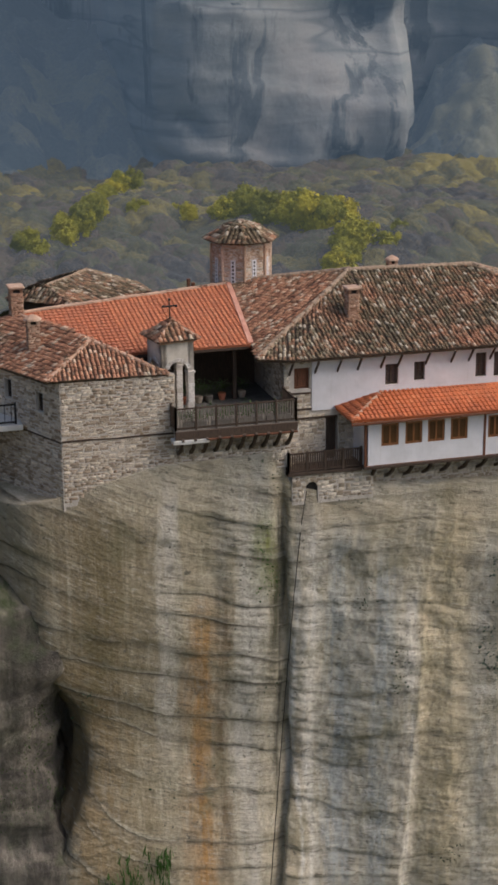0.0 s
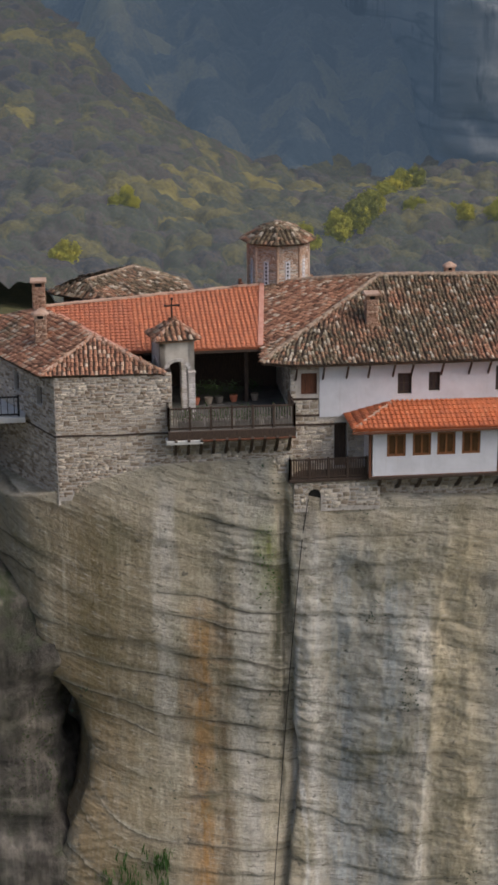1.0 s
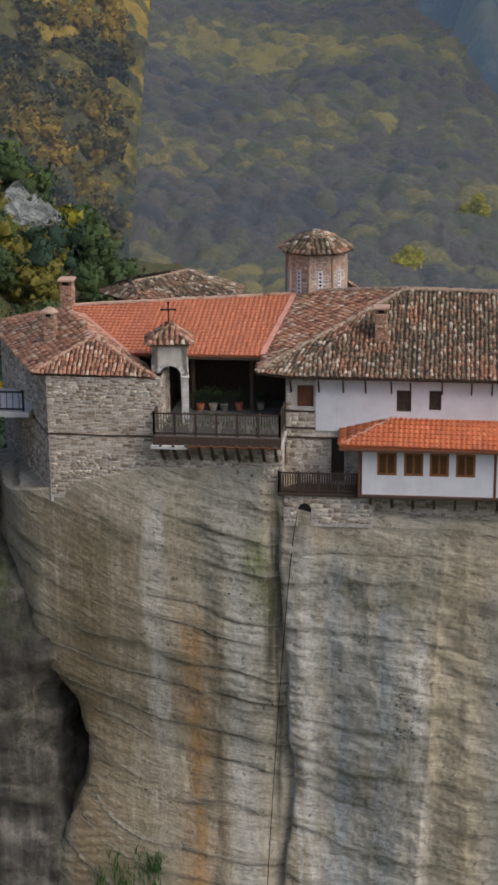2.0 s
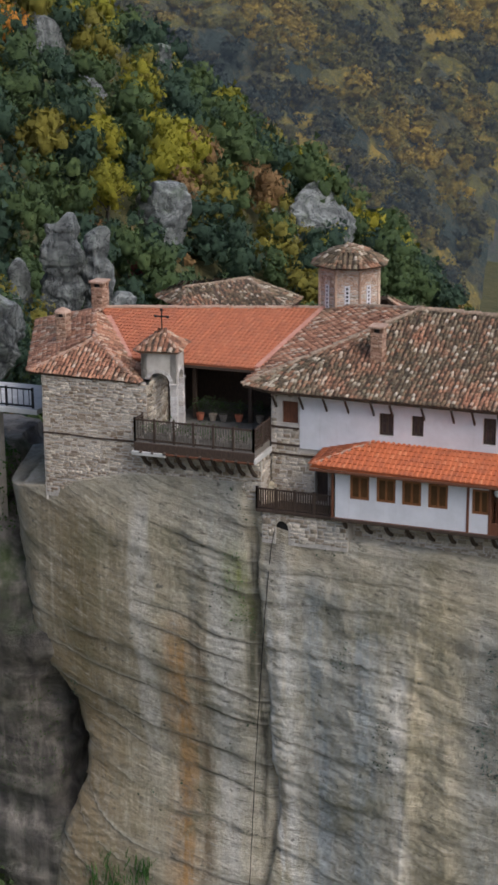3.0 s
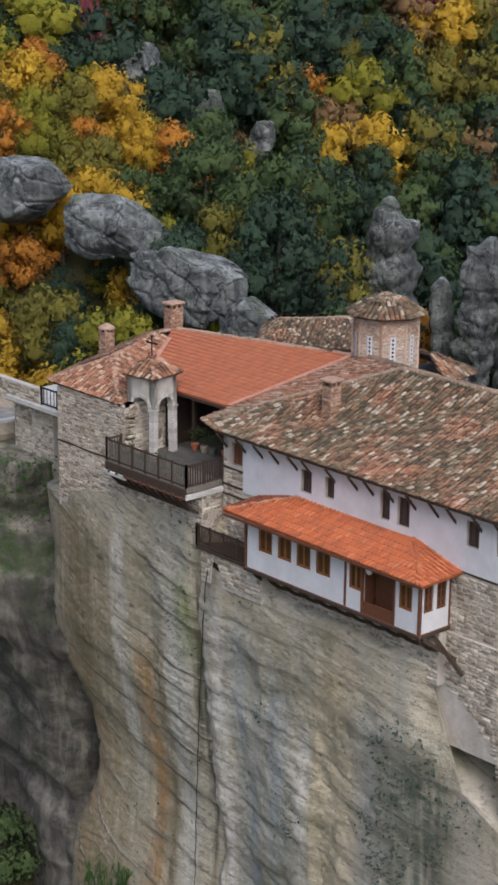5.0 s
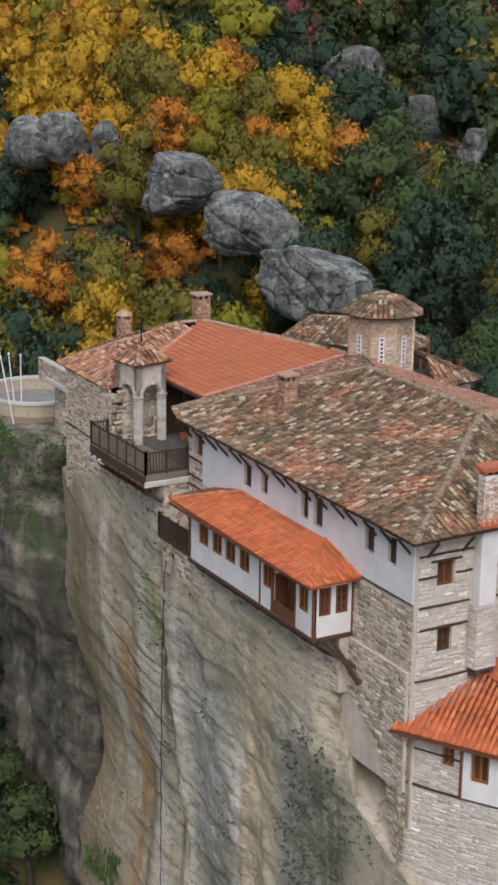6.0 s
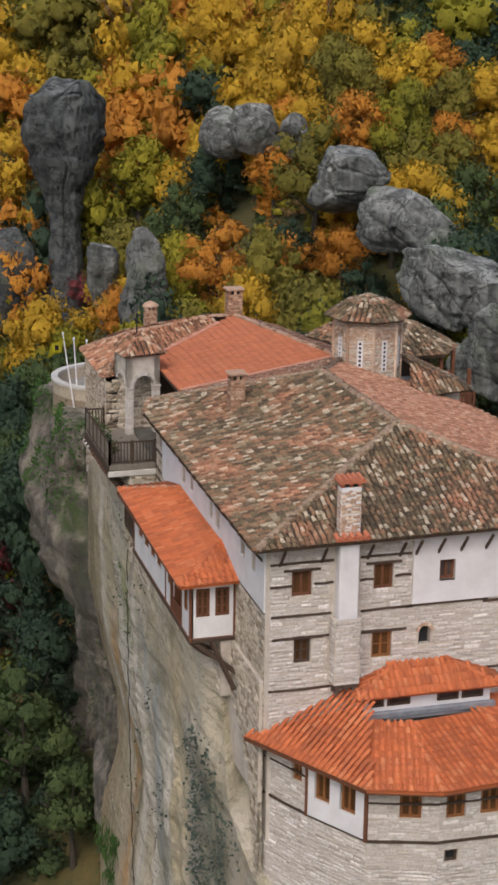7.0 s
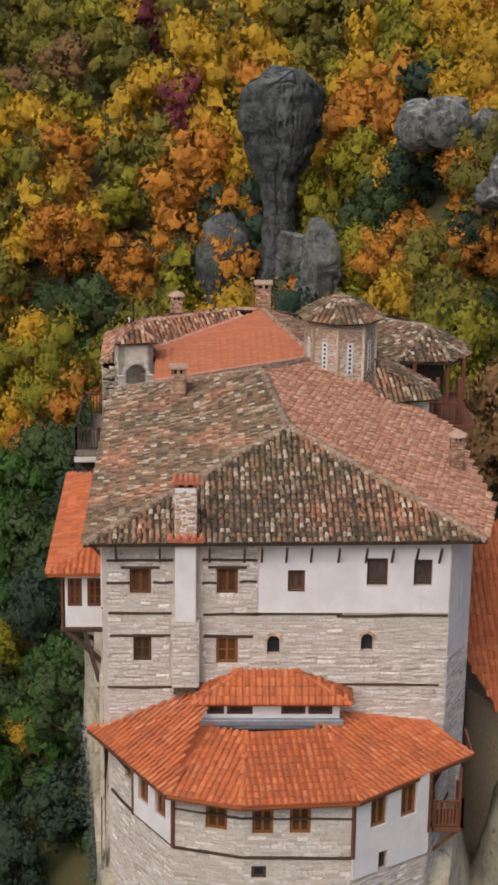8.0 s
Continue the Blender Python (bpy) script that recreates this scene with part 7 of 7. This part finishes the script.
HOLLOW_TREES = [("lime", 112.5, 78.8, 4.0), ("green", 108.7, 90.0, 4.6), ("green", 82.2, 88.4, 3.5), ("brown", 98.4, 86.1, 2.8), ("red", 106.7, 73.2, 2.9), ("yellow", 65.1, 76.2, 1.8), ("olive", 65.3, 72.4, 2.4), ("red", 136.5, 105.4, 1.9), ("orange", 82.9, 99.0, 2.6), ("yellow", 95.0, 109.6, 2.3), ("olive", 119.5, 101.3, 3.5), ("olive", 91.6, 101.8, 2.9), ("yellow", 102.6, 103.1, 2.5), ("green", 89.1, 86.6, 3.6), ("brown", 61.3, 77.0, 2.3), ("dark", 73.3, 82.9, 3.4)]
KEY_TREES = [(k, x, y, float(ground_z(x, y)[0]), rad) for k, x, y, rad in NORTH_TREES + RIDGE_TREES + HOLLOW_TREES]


def scatter():
    """Plan points for trees over the wooded slopes that lie behind the rock."""
    r = np.random.RandomState(5)
    out = []
    n = 0
    cells = {}
    while n < 90000:
        n += 1
        a, d = r.uniform(-32, 165), math.sqrt(r.uniform(14 ** 2, 400 ** 2))
        x, y = 5 + d * math.cos(radians(a)), 13 + d * math.sin(radians(a))
        if math.degrees(math.atan2(y - 19, x + 77)) < 10 + 2.5 * noise.noise(Vector((x / 30, y / 30, 0))):
            continue
        if (-4.5 < x < 18 and y < 31) or (-0.8 < x < 18 and y < 46) or (a < 96 and d < 34) or any(math.hypot(x - g[0], y - g[1]) < g[2] for g in GLADES) or any(math.hypot(x - g[1], y - g[2]) < g[4] * 0.95 for g in KEY_TREES) or (a > 118 and d > 115) or (a > 135 and d > 75) or (a < 8 and d < 80) or (a > 26 and d > 225):
            continue
        gap = 2.8 if a > 108 else 3.2 if d < 100 else 3.6 if d < 130 else 3.9 if d < 200 else 4.6
        edge = np.interp(a, (-32, -15, 0, 8, 20, 27, 60, 85, 100, 108, 130, 165), (295, 365, 350, 305, 205, 170, 155, 175, 190, 100, 60, 50))
        gap = gap if d < edge else 8.0
        key = (int(x // 6), int(y // 6))
        if any(math.hypot(x - q[0], y - q[1]) < gap for i in (-2, -1, 0, 1, 2) for j in (-2, -1, 0, 1, 2) for q in cells.get((key[0] + i, key[1] + j), ())):
            continue
        cells.setdefault(key, []).append((x, y))
        out.append((x, y, a, d if d < edge else d + 1000))
    return out


def kind_at(x, y, z, a, d, r):
    """Which sort of tree grows where, in drifts: evergreens in the hollow, gold on the northern slope, oak far off."""
    v = 0.5 + 0.75 * noise.noise(Vector((x / 17, y / 17, 3))) + 0.35 * noise.noise(Vector((x / 7, y / 7, 9))) + r.uniform(-0.13, 0.13)
    if a > 108 and (d < 75 or a > 128):
        order = ("dark", "grass", "green", "dark", "grass", "olive", "grass", "lime", "yellow")
    elif (a > 90 and d < 60) or (a > 84 and d < 72 and z < -18):
        order = ("dark", "dark", "green", "dark", "grass", "green")
    elif a < 50 and d > 125:
        order = ("dark", "green", "dark", "olive", "green", "dark", "lime", "green", "olive", "brown", "yellow")
    elif a > 64 + 10 * noise.noise(Vector((x / 30, y / 30, 1))) + 6 * (d < 60):
        order = ("dark", "green", "olive", "yellow", "lime", "yellow", "olive", "orange", "yellow", "lime", "yellow", "orange", "dark") if d < 120 else ("green", "olive", "lime", "olive", "brown", "olive", "lime", "yellow", "olive", "brown", "yellow")
    else:
        order = ("brown", "dark", "green", "dark", "green", "dark", "green", "olive", "dark", "green", "lime", "brown", "yellow")
    if r.random() < 0.03 and d < 200:
        return r.choice(("orange", "yellow", "lime", "green", "dark", "red"))
    return order[min(len(order) - 1, max(0, int(v * len(order))))]


TREE_NAMES = {"dark": "dark evergreen", "green": "leafy green", "lime": "yellow-green", "yellow": "golden yellow", "orange": "rusty orange", "brown": "brown half-bare", "red": "dull red", "olive": "dull olive", "grass": "bright green"}


def single_tree(k, i, at, rad, r, meshes):
    """A tree of its own: tapered trunk with limbs under a clumped crown."""
    if ("crown", k, i) not in meshes:
        v, f, nn = crown("near", i)
        me = bpy.data.meshes.new("crown")
        me.from_pydata((v + (0, 0, 1.15)).tolist(), [], f.tolist())
        me.polygons.foreach_set("use_smooth", [True] * len(f))
        me.normals_split_custom_set_from_vertices(nn.tolist())
        me.materials.append(LEAF[k])
        meshes["crown", k, i] = me
    if ("trunk", i) not in meshes:
        q = random.Random(70 + i)
        bm = rod(bmesh.new(), [(0, 0, -0.5), (0.02, 0.01, 0.3), (0.05, -0.03, 0.8), (0.02, 0.04, 1.4)], [0.085, 0.06, 0.045, 0.015], 7)
        for j in range(5):
            a = q.uniform(0, 6.28)
            z = q.uniform(0.45, 0.95)
            rod(bm, [(0.03, 0, z), (0.3 * math.cos(a), 0.3 * math.sin(a), z + 0.25), (0.6 * math.cos(a), 0.6 * math.sin(a), z + 0.4)], [0.03, 0.02, 0.008], 5)
        bmesh.ops.recalc_face_normals(bm, faces=bm.faces)
        me = bpy.data.meshes.new("trunk")
        bm.to_mesh(me)
        bm.free()
        me.materials.append(BARK)
        meshes["trunk", i] = me
    t = thing("tree", at, TREE_NAMES[k] + " broadleaf tree with an uneven crown on the slope", "tree", "trees behind the monastery")
    t.rotation_euler = (0, 0, r.uniform(0, 6.28))
    t.scale = (rad, rad, rad * r.uniform(0.95, 1.35))
    for kind in ("trunk", "crown"):
        ob = new(kind, meshes[kind, k, i] if kind == "crown" else meshes[kind, i])
        ob.parent = t


def plant_woods():
    r = random.Random(11)
    groups, meshes, bark = {}, {}, {}
    spots = scatter()
    zs = ground_z([s[0] for s in spots], [s[1] for s in spots])
    for (x, y, a, d), z in zip(spots, zs):
        k = kind_at(x, y, z, a, d % 1000, r)
        detail = "near" if d < 85 else "mid" if d < 175 else "far"
        d = d % 1000
        rad = r.choice((0.75, 1.0, 1.0, 1.2)) * r.uniform(3.4, 4.7) * (0.85 if a > 108 else 1.0 if d < 190 else 1.05)
        i = r.randrange(4)
        if d < 78 and a < 112:
            single_tree(k, i, (x, y, z), rad, r, meshes)
            continue
        c = crown(detail, i)
        turn = r.uniform(0, 6.28)
        cs, sn = math.cos(turn), math.sin(turn)
        tall = r.uniform(0.95, 1.35)
        m = np.array([[cs, sn, 0], [-sn, cs, 0], [0, 0, tall]]) * rad
        groups.setdefault(k, []).append((c[0] @ m + np.array([x, y, z + rad * tall * 0.75 + 0.6]), c[1], c[2] @ (m / rad)))
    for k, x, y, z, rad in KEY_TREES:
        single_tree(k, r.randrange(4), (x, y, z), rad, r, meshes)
    # golden crowns on the hillside across the side valley
    hill = []
    q = np.random.RandomState(17)
    for j in range(1250):
        a, d = 8.0 + 25.0 * q.uniform(0, 1) ** 1.2, math.sqrt(q.uniform(402 ** 2, 640 ** 2))
        x, y = VALLEY_EYE.x + d * math.cos(radians(a)), VALLEY_EYE.y + d * math.sin(radians(a))
        v = 0.5 + 0.8 * noise.noise(Vector((x / 40, y / 40, 5))) + q.uniform(-0.2, 0.2)
        c, s = crown("far", j % 4), q.uniform(4.0, 6.2)
        p = Vector((x, y, 0))
        z = gold_lie(d, a) + 9 * (noise.noise(p * 0.011) + 0.5 * noise.noise(p * 0.027)) + 2 + s * 0.4
        hill.append((c[0] * s + np.array([x, y, float(z)]), c[1], c[2], np.full(len(c[0]), min(1.0, max(0.0, v)), np.float32)))
    start = np.cumsum([0] + [len(t[0]) for t in hill[:-1]])
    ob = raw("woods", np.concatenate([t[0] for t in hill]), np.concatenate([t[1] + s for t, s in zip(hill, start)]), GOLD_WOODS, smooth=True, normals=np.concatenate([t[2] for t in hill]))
    ob.data.attributes.new("tint", "FLOAT", "POINT").data.foreach_set("value", np.concatenate([t[3] for t in hill]))
    tagged(ob, "golden and olive trees on the hillside across the side valley", "woods", kind="stuff")
    # low scrub between the trees
    q = np.random.RandomState(31)
    for j in range(1750):
        a, d = (q.uniform(5, 75), math.sqrt(q.uniform(36 ** 2, 150 ** 2))) if j < 700 else (q.uniform(92, 128), math.sqrt(q.uniform(18 ** 2, 62 ** 2))) if j >= 1500 else (q.uniform(68, 104), math.sqrt(q.uniform(34 ** 2, 105 ** 2)))
        x, y = 5 + d * math.cos(radians(a)), 13 + d * math.sin(radians(a))
        if -1.5 < x < 18 and y < 46:
            continue
        c = crown("scrub", j % 4)
        s = q.uniform(0.9, 1.9)
        k = ("olive", "green", "brown", "lime", "green", "orange")[int(q.uniform(0, 6))] if 60 < a and j < 1500 else ("green", "dark", "olive", "green", "brown")[int(q.uniform(0, 5))]
        groups.setdefault(k, []).append((c[0] * (s, s, s * 0.8) + np.array([x, y, ground_z(x, y)[0] + s * 0.35]), c[1], c[2]))
    names = {"dark": "evergreen", "green": "green", "lime": "yellow-green", "yellow": "golden yellow", "orange": "rusty orange", "brown": "bare brown", "red": "dull red", "olive": "dull olive", "grass": "bright green"}
    for k, g in groups.items():
        v = np.concatenate([t[0] for t in g])
        start = np.cumsum([0] + [len(t[0]) for t in g[:-1]])
        ob = raw("woods", v, np.concatenate([t[1] + s for t, s in zip(g, start)]), LEAF[k], smooth=True, normals=np.concatenate([t[2] for t in g]))
        tagged(ob, names[k] + " autumn woods covering the slopes", "woods", kind="stuff")


plant_woods()


def creepers():
    """Ivy and tufts of grass clinging to the rock."""
    r = np.random.RandomState(8)

    def tuft(name, spots, material, size, label, out=(-0.1, 0, 0.02), per=3, up=0.0, thin=0.6):
        p = np.repeat(np.array(spots), per, 0)
        n = len(p)
        p = p + r.normal(size=(n, 3)) * 0.16 + np.array(out)
        d = r.normal(size=(n, 3)) + np.array((0, 0, up))
        d /= np.linalg.norm(d, axis=1)[:, None]
        e = np.cross(d, r.normal(size=(n, 3)))
        e /= np.linalg.norm(e, axis=1)[:, None]
        w = (size * r.uniform(0.5, 1.4, n))[:, None]
        v = np.stack([p - d * w, p - e * w * thin, p + d * w, p + e * w * thin], 1).reshape(-1, 3)
        ob = raw(name, v, np.arange(len(v)).reshape(-1, 4), material)
        tagged(ob, label, "plant", kind="stuff")

    def pick(points, test, keep):
        return [p for p in points if test(*p) and r.rand() < keep]

    def wild(x, y, z, f, s):
        return noise.noise(Vector((x * f, y * f, z * f + s)))

    tuft("ivy", pick(ROCK_FACE, lambda x, y, z: x < 1 and 0.5 < y < 7.5 and -17 < z < -6.5 - 0.1 * y and wild(x, y, z, 0.45, 2) + 0.10 * (5 - abs(y - 4)) - 0.06 * abs(z + 10) > 0.24, 0.13), LEAF["ivy"], 0.10, "dark ivy hanging on the rock face")
    tuft("ivy", pick(ROCK_FACE, lambda x, y, z: x < 1 and 17.8 < y < 19.1 and -8.5 < z < -5.0 and wild(x, y, z, 0.8, 4) > 0.0, 0.6), LEAF["grass"], 0.06, "moss and small plants in the cleft")
    tuft("grass", pick(ROCK_FACE, lambda x, y, z: x < 1 and 23.5 < y < 27 and -24.5 < z < -22 and wild(x, y, z, 0.8, 7) > -0.1, 0.5), LEAF["grass"], 0.3, "tall green grass tufts on a rock ledge", (-0.2, 0, 0.2), 6, 5.0, 0.12)
    tuft("ivy", pick(ROCK_FACE, lambda x, y, z: x < 2 and 6 < y < 28 and wild(x, y, z, 0.35, 11) > 0.42, 0.10), LEAF["dark"], 0.07, "small dark plants rooted in the rock", per=2)
    tuft("ivy", pick(SPUR_SIDE, lambda x, y, z: z < -8 and wild(x, y, z, 0.25, 9) > 0.12, 0.6), LEAF["green"], 0.06, "small green plants on the spur's flank", per=4)
    tuft("grass", pick(SPUR_TOP, lambda x, y, z: wild(x, y, z, 0.3, 5) > -0.35 + 0.07 * (-4 - z), 0.9), LEAF["grass"], 0.10, "grass and low scrub on the spur's shoulder", (0, 0, 0.08))


creepers()
